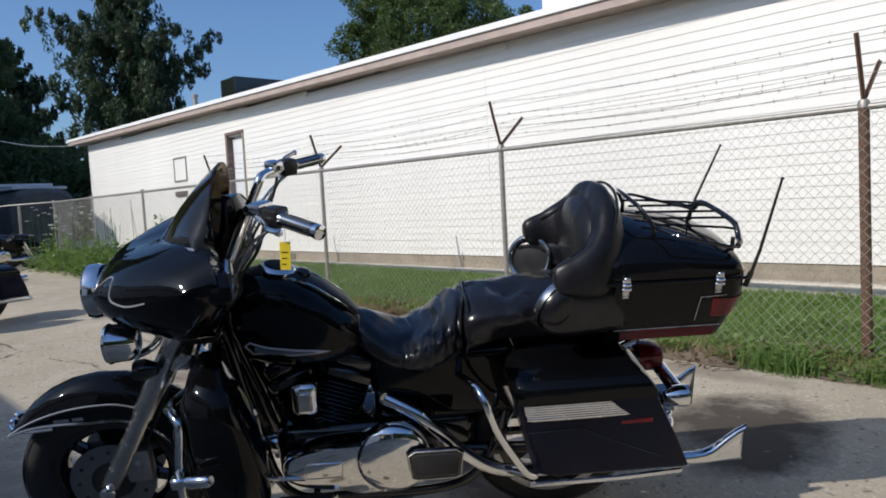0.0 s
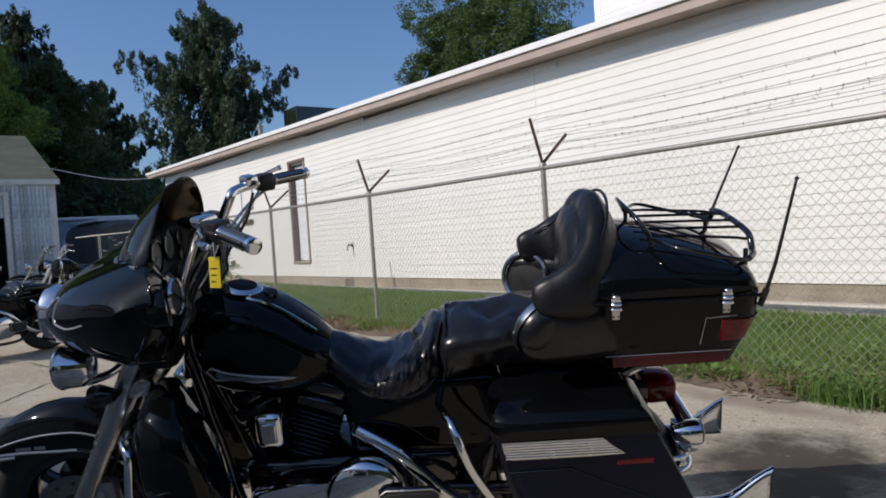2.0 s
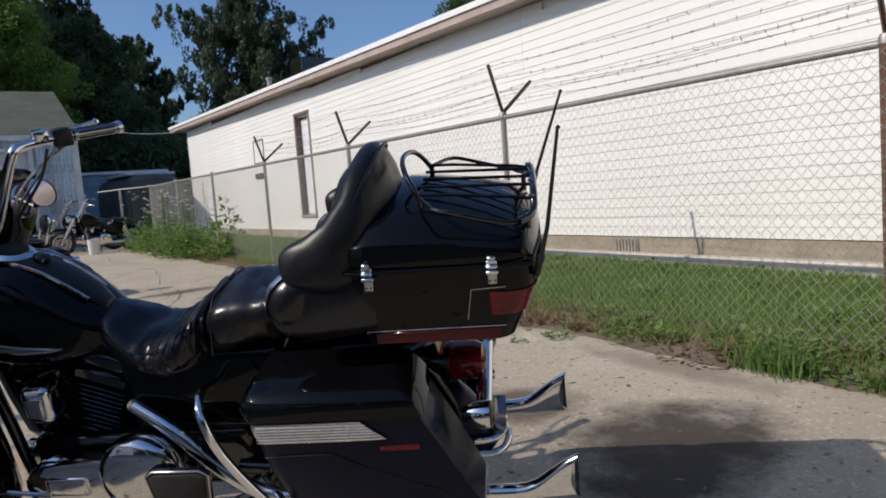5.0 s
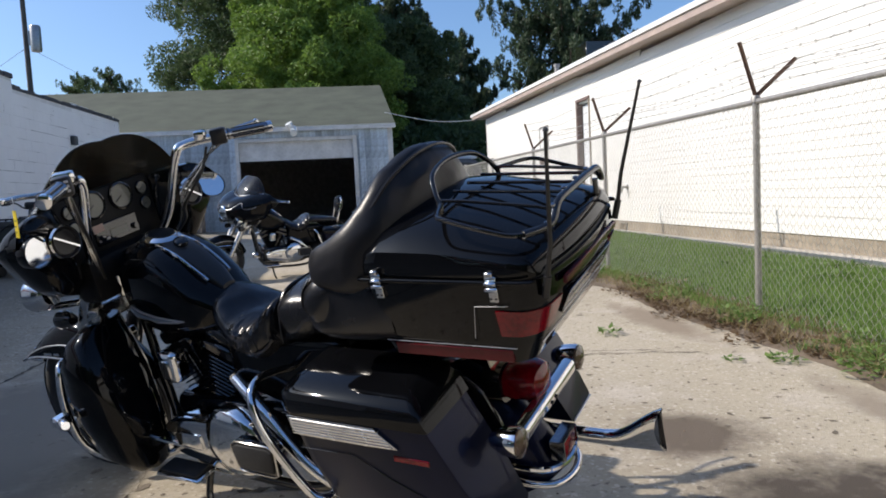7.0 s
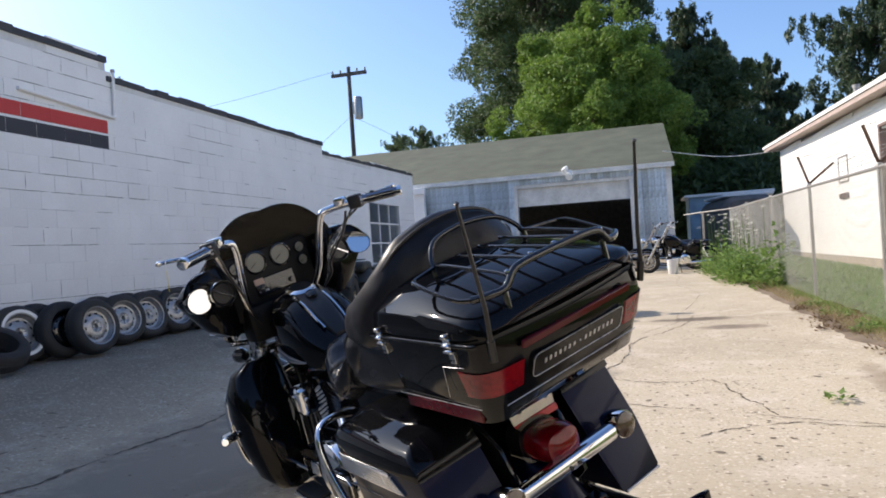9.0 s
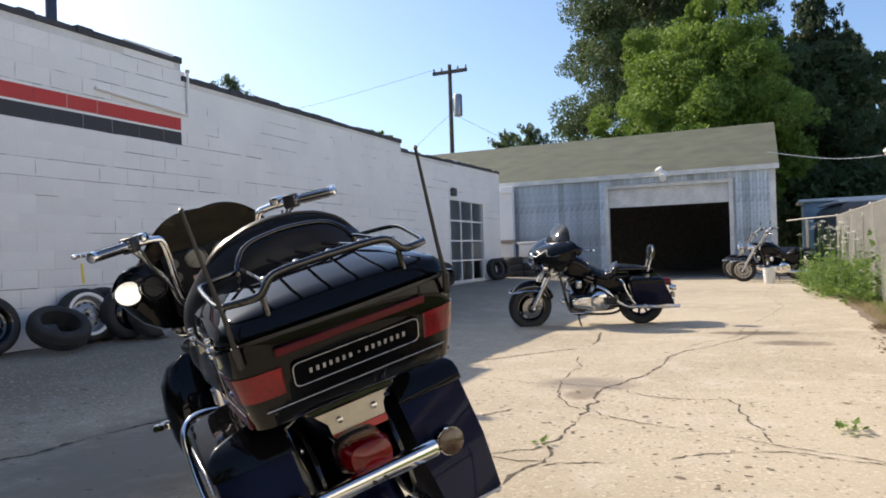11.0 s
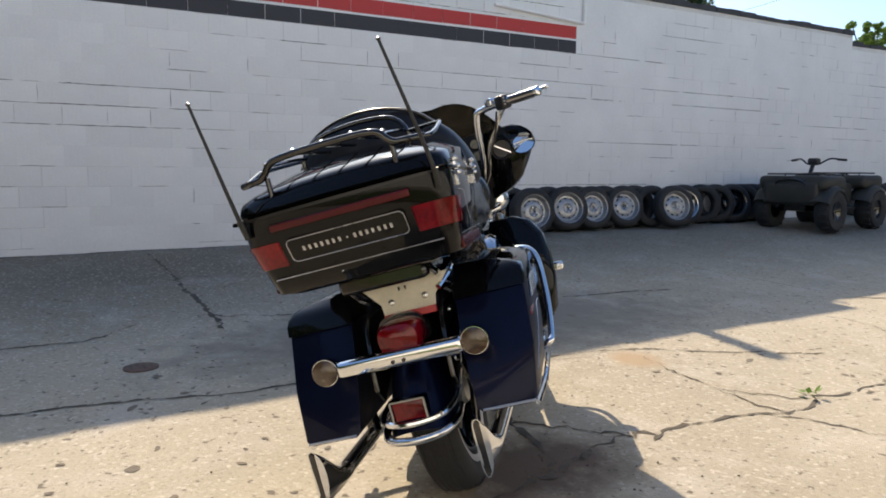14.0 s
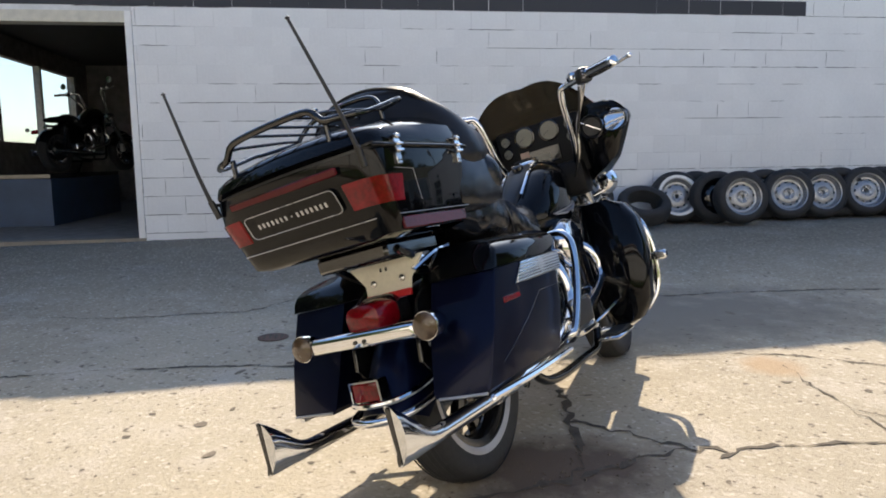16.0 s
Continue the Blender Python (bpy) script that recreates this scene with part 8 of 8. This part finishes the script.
tagged(pydata("pits", pv, pf_, "pit"), "small dark pits broken out of the concrete", "pits", kind="stuff")
# rubble of broken concrete beside the bad crack
rb_v, rb_f = [], []
for k in range(230):
    x, y = 2.25 + rng.normal(0, 0.22), 1.95 + rng.normal(0, 0.22)
    if k > 150:
        x, y = rng.uniform(1.2, 4.6), rng.uniform(0.3, 8)
    s = rng.uniform(0.002, 0.007)
    b0 = len(rb_v)
    z = gz(x, y) + 0.004
    for dx, dy, dz in ((1, 0, 0), (-.5, .9, 0), (-.5, -.9, 0), (0.1, 0, 0.9)):
        rb_v.append((x + dx * s * rng.uniform(.7, 1.3), y + dy * s * rng.uniform(.7, 1.3), z + dz * s))
    rb_f += [(b0, b0 + 1, b0 + 3), (b0 + 1, b0 + 2, b0 + 3), (b0 + 2, b0, b0 + 3)]
tagged(pydata("gravel", rb_v, rb_f, "soil"), "loose grit and concrete crumbs on the yard", "gravel", kind="stuff")

# ---- chain-link fence ----
FX = 5.0


def rail_z(y):
    return 1.615 + 0.0055 * (y - 4.4)


fence = empty("fence")
tagged(fence, "galvanised chain-link fence topped with barbed wire on angled arms", "fence")
post_y = [1.35 + 3.05 * k for k in range(-3, 7)]
for y in post_y:
    pz = gz(FX, y) - 0.1
    part("post", TB([(FX, y, pz), (FX, y, rail_z(y) + 0.01)], 0.025 if y != 1.35 else 0.033, 12), "galv" if y != 1.35 else "rusty", fence)
    part("post_cap", LT([(0.036, 0), (0.036, 0.03), (0.028, 0.05), (0, 0.055)], 12, pose(FX, y, rail_z(y) - 0.005)), "galv", fence)
    for dx, dz in ((-0.125, 0.40), (0.33, 0.275)):
        if y > 11:
            break
        d = Vector((dx, 0.0, dz))
        a = Vector((FX, y, rail_z(y) + 0.04))
        part("arm", B(-0.014, 0.014, -0.004, 0.004, 0, d.length, 0.002, m=Matrix.Translation(a) @ d.to_track_quat("Z", "Y").to_matrix().to_4x4()), "rusty", fence)
        part("arm_web", B(-0.003, 0.003, -0.016, 0.016, 0, d.length, 0.001, m=Matrix.Translation(a) @ d.to_track_quat("Z", "Y").to_matrix().to_4x4()), "rusty", fence)
pts = [(FX, y, rail_z(y)) for y in np.arange(-8, 19.61, 0.76)] + [(4.3, 20.3, 1.68), (3.9, 20.9, 1.66)]
part("top_rail", TB(pts, 0.021, 10), "galv", fence)
for x, y in ((4.35, 20.25),):
    part("post", TB([(x, y, 0), (x, y, 1.69)], 0.03, 10), "galv", fence)
# barbed wires, three on each arm
for dx, dz in ((-0.125, 0.40), (0.33, 0.275)):
    for q in (0.42, 0.70, 0.96):
        line = []
        for y in np.arange(-7.8, 10.6, 0.3):
            u = ((y - 1.35) / 3.05) % 1.0
            sag = -0.05 * math.sin(math.pi * u) + 0.012 * noise.noise((y * 2, q * 7, dx))
            line.append((FX + dx * q + 0.008 * noise.noise((y * 3, q, 1)), y, rail_z(y) + 0.04 + dz * q + sag))
        bw = part("barbed_wire", TB(line, 0.0019, 4), "galv", fence)
        bm = bmesh.new()
        for k in range(0, len(line) - 1):
            for e in (0.0, 0.5):
                p = Vector(line[k]).lerp(Vector(line[k + 1]), e)
                for t in range(2):
                    v = Vector((rng.normal(), rng.normal() * 0.4, rng.normal())).normalized() * 0.016
                    tube(bm, [p - v, p + v], 0.0016, 3, caps=False)
        tagged(part("barbed_strand", bm, "galv", bw, smooth=False), kind="stuff")
# woven wire: zigzag strands hooked into one another
P = 0.036
V, Fc = [], []
for k in range(int(27.4 / P)):
    ys = -7.9 + k * P
    z = gz(FX, ys) + 0.03
    top = rail_z(ys) - 0.005
    n = int((top - z) / P)
    rows_p = []
    for i in range(n + 1):
        off = 0.0 if (i + k) % 2 == 0 else P
        yy = ys + off
        zz = z + (top - z) * i / n
        xx = FX - 0.024 + (0.004 if (i + k) % 2 else -0.004) + 0.010 * noise.noise((yy * 0.7, zz * 0.9, 3)) + 0.018 * noise.noise((yy * 0.25, zz * 0.6, 9))
        rows_p.append((xx, yy + 0.004 * noise.noise((yy * 2, zz * 2, 5)), zz))
    r = 0.0019
    base = len(V)
    for (x, y, zz) in rows_p:
        V += [(x - r, y, zz), (x, y + r, zz), (x + r, y, zz), (x, y - r, zz)]
    for i in range(n):
        a, c = base + 4 * i, base + 4 * i + 4
        for j in range(4):
            Fc.append((a + j, a + (j + 1) % 4, c + (j + 1) % 4, c + j))
tagged(pydata("chain_link", V, Fc, "wire", fence, smooth=True), kind="stuff")

# ---- lawn strip, weeds ----
def edge_x(y):
    return 4.66 + 0.10 * noise.noise((0, y * 0.9, 0)) + 0.05 * noise.noise((0, y * 3.1, 4))


def lawn_z(x, y):
    t = min(1.0, max(0.0, (x - 4.6) / 2.3))
    return gz(x, y) + 0.012 + 0.17 * t


ly = list(np.arange(-12, 23.4, 0.2))
lx = [0, 0.02, 0.06, 0.12, 0.2, 0.35, 0.5, 0.65, 0.8, 0.9, 1.0]
lv_, lf_ = [], []
for y in ly:
    e = edge_x(y)
    for k, t in enumerate(lx):
        x = e + (6.78 - e) * t
        lv_.append((x, y, gz(x, y) - 0.01 if k == 0 else lawn_z(x, y) + 0.015 * noise.noise((x * 3, y * 3, 0))))
for j in range(len(ly) - 1):
    for i in range(len(lx) - 1):
        a = j * len(lx) + i
        lf_.append((a, a + 1, a + len(lx) + 1, a + len(lx)))
tagged(pydata("lawn", lv_, lf_, "lawn", smooth=True), "strip of mown grass along the siding building", "lawn", kind="structure")
sv, sf = [], []
for j, y in enumerate(np.arange(-10, 20, 0.15)):
    e = edge_x(y)
    w0, w1 = e - 0.10 - 0.16 * abs(noise.noise((1, y * 1.7, 2))), e + 0.34 + 0.2 * noise.noise((5, y * 1.1, 2))
    sv += [(w0, y, gz(w0, y) + 0.002), (e, y, gz(e, y) + 0.018), (w1, y, lawn_z(w1, y) + 0.012)]
    if j:
        a = 3 * j
        sf += [(a - 3, a - 2, a + 1, a), (a - 2, a - 1, a + 2, a + 1)]
tagged(pydata("soil_edge", sv, sf, "soil", smooth=True), "dry dirt along the edge of the yard", "soil", kind="structure")


def blades(n, x0f, x1, y0, y1, h, w, zf, name, material, label, lean=0.5):
    y = rng.uniform(y0, y1, n)
    u = rng.uniform(0, 1, n)
    ex = np.array([x0f(v) for v in y])
    x = ex + (x1 - ex) * u
    z = np.array([zf(a, b) for a, b in zip(x, y)])
    hh = h * rng.uniform(0.5, 1.4, n)
    a = rng.uniform(0, 6.283, n)
    lx_, ly_ = np.cos(a) * hh * lean * rng.uniform(0, 1, n), np.sin(a) * hh * lean * rng.uniform(0, 1, n)
    b = rng.uniform(0, 6.283, n)
    wx, wy = np.cos(b) * w, np.sin(b) * w
    v = np.empty((n, 3, 3))
    v[:, 0] = np.stack([x - wx, y - wy, z], 1)
    v[:, 1] = np.stack([x + wx, y + wy, z], 1)
    v[:, 2] = np.stack([x + lx_, y + ly_, z + hh], 1)
    ob = pydata(name, v.reshape(-1, 3), np.arange(n * 3).reshape(n, 3), material)
    return tagged(ob, label, "grass", kind="stuff")


blades(150000, lambda y: edge_x(y) + 0.24 + 0.28 * noise.noise((3, y * 1.3, 7)), 6.78, -3.0, 12.0, 0.052, 0.0042, lawn_z, "grass", "grass", "short sunlit lawn grass", 1.1)
blades(30000, lambda y: edge_x(y) + 0.16, 6.78, 12.0, 23.0, 0.07, 0.005, lawn_z, "grass", "grass", "short sunlit lawn grass")
blades(3500, lambda y: edge_x(y) + 0.14 + 0.25 * noise.noise((3, y * 1.3, 7)), 5.15, -3.0, 12.0, 0.10, 0.004, lambda x, y: gz(x, y) + 0.01, "grass_edge", "grass", "long uncut grass along the fence", 0.9)
blades(8000, lambda y: edge_x(y) - 0.04, 5.0, -3.0, 18.0, 0.10, 0.004, lambda x, y: gz(x, y) + 0.01, "dry_grass", "straw", "dry straw along the foot of the fence", 1.6)


def weed_bed(spots, name, label, material="weed"):
    """Leafy weeds: rosettes of broad leaves round each spot (x, y, radius, height, leaves)."""
    v, f = [], []
    for x, y, r, h, n in spots:
        for k in range(n):
            a = rng.uniform(0, 6.283)
            q = r * rng.uniform(0.05, 1) ** 0.6
            px, py = x + q * math.cos(a), y + q * math.sin(a)
            pz = (lawn_z(px, py) if px > 4.95 else gz(px, py)) + 0.01 + h * rng.uniform(0.02, 1.0) * (1 - 0.5 * q / r)
            l = rng.uniform(0.016, 0.050) * (1 + 0.8 * min(h, 1)) * (1.5 if h > 0.28 else 1.0)
            d = Vector((math.cos(a) + rng.normal(0, .5), math.sin(a) + rng.normal(0, .5), rng.uniform(-0.2, 0.9))).normalized()
            s = d.cross(Vector((rng.normal(0, .3), rng.normal(0, .3), 1))).normalized() * l * rng.uniform(0.20, 0.46)
            p = Vector((px, py, pz))
            b0 = len(v)
            v += [tuple(p), tuple(p + d * l * 0.5 + s), tuple(p + d * l * 1.1), tuple(p + d * l * 0.5 - s)]
            f.append((b0, b0 + 1, b0 + 2, b0 + 3))
    return tagged(pydata(name, v, f, material), label, "weeds", kind="stuff")


def tufts(spots, name, label, h=0.13, n=110):
    """Fans of long arching blades growing from one root."""
    v, f = [], []
    for x, y, k in spots:
        for i in range(n):
            a, lean, hh = rng.uniform(0, 6.283), rng.uniform(0.15, 1.0), h * k * rng.uniform(0.5, 1.2)
            bx, by = x + rng.normal(0, 0.05 * k), y + rng.normal(0, 0.07 * k)
            g = gz(bx, by) + 0.005
            dx, dy, w = math.cos(a), math.sin(a), rng.uniform(0.002, 0.0045)
            b0 = len(v)
            for t in (0.0, 0.5, 0.85, 1.0):
                px, py, pz = bx + dx * lean * hh * t * t * 0.9, by + dy * lean * hh * t * t * 0.9, g + hh * (t - 0.35 * lean * t * t)
                ww = w * (1 - 0.9 * t ** 2)
                v += [(px - dy * ww, py + dx * ww, pz), (px + dy * ww, py - dx * ww, pz)]
            f += [(b0 + 2 * j, b0 + 2 * j + 1, b0 + 2 * j + 3, b0 + 2 * j + 2) for j in range(3)]
    return tagged(pydata(name, v, f, "lush"), label, "grass", kind="stuff")


roots = [(edge_x(y) + rng.uniform(0.10, 0.36), y, rng.uniform(0.4, 0.8)) for y in rng.uniform(-1.0, 11.0, 14)]
roots += [(4.86 + rng.normal(0, .08), 4.28 + rng.normal(0, .16), rng.uniform(0.5, 0.8)) for k in range(5)]
roots += [(4.74 + rng.normal(0, .09), rng.uniform(2.4, 3.4), rng.uniform(0.4, 0.7)) for k in range(4)]
roots += [(4.66 + rng.normal(0, .06), 1.72 + rng.normal(0, .10), rng.uniform(0.8, 1.3)) for k in range(9)]
roots += [(4.75 + rng.normal(0, .1), rng.uniform(0.2, 1.5), rng.uniform(0.5, 0.9)) for k in range(7)]
tufts(roots, "grass_tufts", "bright uncut grass tufts along the fence foot")
near = [(edge_x(y) + rng.uniform(0.08, 0.32), y, rng.uniform(0.06, 0.16), rng.uniform(0.03, 0.11), 110) for y in rng.uniform(-2.0, 10.0, 90) if not 3.7 < y < 4.15 and not 4.6 < y < 5.3]
weed_bed(near + [(4.74, 1.68, 0.22, 0.12, 420), (4.80, 2.95, 0.22, 0.10, 260), (4.72, 1.3, 0.2, 0.07, 220), (4.86, 4.3, 0.20, 0.12, 200), (4.72, 2.75, 0.24, 0.11, 240), (4.85, 2.1, 0.2, 0.10, 220), (4.85, 1.1, 0.26, 0.12, 280), (5.3, 1.6, 0.5, 0.22, 420), (5.6, 0.9, 0.6, 0.26, 400)], "weeds", "broad-leaved green weeds at the foot of the fence")
low = [(rng.uniform(4.95, 6.7), y, rng.uniform(0.10, 0.30), rng.uniform(0.03, 0.07), 70) for y in rng.uniform(-2.5, 11.5, 130)]
weed_bed(low, "clover", "clover and broad weeds growing in the lawn")
bare = [(edge_x(y) + rng.uniform(-0.06, 0.34), y, rng.uniform(0.10, 0.30), 0.03, 130) for y in np.concatenate([rng.uniform(-2.0, 10.0, 70), rng.uniform(3.4, 6.4, 26)])]
weed_bed(bare, "leaf_litter", "brown dead leaves and twigs on the bare dirt", "litter")
weed_bed([(3.76, 4.31, 0.075, 0.06, 46), (4.42, 3.24, 0.09, 0.04, 60), (4.16, 3.33, 0.05, 0.02, 24), (2.18, 3.54, 0.04, 0.02, 14)], "weed_tuft", "small weed growing from a crack")
weed_bed([(4.6 + rng.normal(0, .18), rng.uniform(13.8, 19.5), 0.38, rng.uniform(0.35, 1.0), 130) for k in range(46)], "tall_weeds", "tall sunlit weeds in front of the fence")
weed_bed([(4.83 + rng.normal(0, .1), 12.75 + rng.normal(0, .12), 0.30, z, 170) for z in (0.3, 0.6, 0.9, 1.2, 1.35)], "bush", "leafy sapling growing at a fence post")
stem = bmesh.new()
fc = []
for k in range(55):
    x, y, h = 4.6 + rng.normal(0, .22), rng.uniform(13.8, 20.3), rng.uniform(0.8, 1.5)
    g = gz(x, y)
    tube(stem, [(x, y, g), (x + rng.normal(0, .05), y + rng.normal(0, .05), g + h)], 0.005, 3, caps=False)
    fc.append((x, y, g + h))
tagged(part("weed_stems", stem, "weed", None, smooth=False), "thin stems of tall flowering weeds", "weeds", kind="stuff")
tagged(foliage("white_flowers", None, fc, 0.055, 15, 0.012, "flower", 1.0, 0.3), "flat white flower heads of tall weeds", "flowers", kind="stuff")

# ---- lap siding courses ----
h = 0.1016


def siding_piece(y0, y1, x):
    """One lap course: its lower lip stands proud of the one beneath."""
    prof = [(x + 0.016, h), (x - 0.0015, h), (x - 0.008, 0.004), (x - 0.008, -0.003), (x + 0.016, -0.003)]
    v = [(a, y0, b) for a, b in prof] + [(a, y1, b) for a, b in prof]
    f = [(0, 1, 2, 3, 4), (9, 8, 7, 6, 5)] + [(i, i + 5, (i + 1) % 5 + 5, (i + 1) % 5) for i in range(5)]
    return v, f


cache = {}


def plank(parent, y0, y1, x, z):
    key = (round(y0, 2), round(y1, 2), x)
    if key not in cache:
        v, f = siding_piece(y0, y1, x)
        me = bpy.data.meshes.new("plank")
        me.from_pydata(v, [], f)
        me.materials.append(M["siding"])
        cache[key] = me
    ob = new("plank", cache[key])
    ob.parent = parent
    ob.location = (0, 0, z)


z = 0.405
while z < 3.46:
    spans = [(-14, 6.36), (6.364, DY0 - 0.032), (DY1 + 0.032, 22.86)] if DZ0 - 0.06 < z + h * 0.5 < DZ1 + 0.08 else [(-14, 6.36), (6.364, 22.86)]
    for y0, y1 in spans:
        need = eave_z(y0) + 0.005
        if z + h > eave_z(y1):
            continue
        if z + h > need:
            y0 = max(y0, (z + h - 3.02) / 0.0215)
        if y1 - y0 > 0.2:
            plank(east, y0, y1, EX, z)
    z += h
z = 3.45
while z < 4.3:
    plank(upper, -14, 6.1, 8.0, z)
    z += h

# ---- roof seams of the garage front: vertical ribs of the metal sheets ----
rib = {}
for k in range(46):
    x = -4.9 + 0.19 * k
    if x > GX1 - 0.16:
        break
    lo, hi = 0.0, GZ - 0.02
    if -1.26 < x < 2.58:
        lo = 3.04
    key = round(lo, 1)
    if key not in rib:
        bmr = bmesh.new()
        for c in range(2):
            box(bmr, -0.093 + 0.095 * c, -0.002 + 0.095 * c, -0.022, 0.012, lo, hi, 0.009)
        me = bpy.data.meshes.new("sheet")
        bmr.to_mesh(me)
        bmr.free()
        me.materials.append(M["corrug"])
        rib[key] = me
    ob = new("sheet", rib[key])
    ob.parent = garage
    ob.location = (x, GY + 0.004, 0)

# ---- concrete blocks of the long wall ----
BL, BH = 0.406, 0.203
meshes = {}


def block_mesh(length, gap):
    key = (round(length, 3), gap)
    if key not in meshes:
        b = 0.0016 if gap > 0.002 else 0.0
        x0, x1 = -0.02, 0.0
        g = gap / 2
        v = [(x0, g, g), (x0, length - g, g), (x0, length - g, BH - g), (x0, g, BH - g),
             (x1, g + b, g + b), (x1, length - g - b, g + b), (x1, length - g - b, BH - g - b), (x1, g + b, BH - g - b)]
        f = [(4, 5, 6, 7), (0, 1, 5, 4), (1, 2, 6, 5), (2, 3, 7, 6), (3, 0, 4, 7)]
        me = bpy.data.meshes.new("block")
        me.from_pydata(v, [], f)
        me.materials.append(M["block"])
        meshes[key] = me
    return meshes[key]


joined_v, joined_f = [], []
slits = []
count = 0
zc = 0.012
row = 0
while zc < 3.8:
    y = -4.5 - (BL / 2 if row % 2 else 0)
    while y < 19.58:
        y1 = min(y + BL, 19.58)
        top = wall_top((y + y1) / 2) - 0.03
        if zc + BH <= top + 0.09:
            cuts = [(y, y1)]
            for a, b2, z0, z1 in ((DOOR_Y0, DOOR_Y1, -1, DOOR_Z), (WIN[0], WIN[1], WIN[2], WIN[3])):
                if zc + BH * 0.6 > z0 and zc + BH * 0.4 < z1:
                    nc = []
                    for p, q in cuts:
                        if q <= a or p >= b2:
                            nc.append((p, q))
                        else:
                            if p < a:
                                nc.append((p, a))
                            if q > b2:
                                nc.append((b2, q))
                    cuts = nc
            for p, q in cuts:
                if q - p < 0.03:
                    continue
                u = noise.noise((p * 0.55, zc * 0.9, 11)) + 0.35 * rng.normal()
                gap = 0.0060 if u > 0.55 else (0.0028 if u > 0.15 else 0.0008)
                push = 0.0005 * rng.normal()
                # joints cracked open, in runs over several blocks and here and there alone
                run = noise.noise((p * 0.42, zc * 2.1, 21)) + 0.25 * noise.noise((p * 2.3, zc * 5, 3))
                if run > 0.16:
                    slits.append((p - rng.uniform(0, 0.1), q + rng.uniform(-0.12, 0.1), zc, rng.uniform(0.0018, 0.0045), False))
                elif rng.uniform() < 0.20 + 0.12 * max(0, u):
                    s0 = p + rng.uniform(0, 0.7) * (q - p)
                    slits.append((s0, min(s0 + rng.uniform(0.06, 0.34), q + 0.12), zc, rng.uniform(0.0012, 0.0034), False))
                if rng.uniform() < (0.55 if run > 0.16 and p < 8 else 0.06):
                    slits.append((p, p, zc, rng.uniform(0.0014, 0.0032), True))
                if -0.9 <= p <= 5.7 and 0.35 < zc < 3.4 and count < 295:
                    ob = new("block", block_mesh(q - p, gap))
                    ob.parent = wall_w
                    ob.location = (WX + push, p, zc)
                    count += 1
                else:
                    b0 = len(joined_v)
                    me = block_mesh(q - p, gap)
                    joined_v += [(v.co.x + WX + push, v.co.y + p, v.co.z + zc) for v in me.vertices]
                    joined_f += [tuple(b0 + i for i in f.vertices) for f in me.polygons]
        y = y1
    zc += BH
    row += 1
tagged(pydata("blocks", joined_v, joined_f, "block", wall_w), kind="stuff")

# joints where the paint has cracked open
sv, sf = [], []
for ya, yb, zc, hw, upright in slits:
    if upright:
        n, pts = 4, [(ya + rng.normal(0, 0.0012), zc + BH * (0.1 + 0.8 * k / 4)) for k in range(5)]
    else:
        n = max(3, int((yb - ya) / 0.04))
        pts = [(ya + (yb - ya) * k / n, zc + rng.normal(0, 0.0012)) for k in range(n + 1)]
    for k, (y, zz) in enumerate(pts):
        w = hw * (0.25 if k in (0, n) else rng.uniform(0.5, 1.3))
        sv += [(WX + 0.0022, y - (w if upright else 0), zz - (0 if upright else w)), (WX + 0.0022, y + (w if upright else 0), zz + (0 if upright else w))]
        if k:
            b0 = len(sv)
            sf.append((b0 - 4, b0 - 3, b0 - 1, b0 - 2))
tagged(pydata("joint_cracks", sv, sf, "joint", wall_w), kind="stuff")
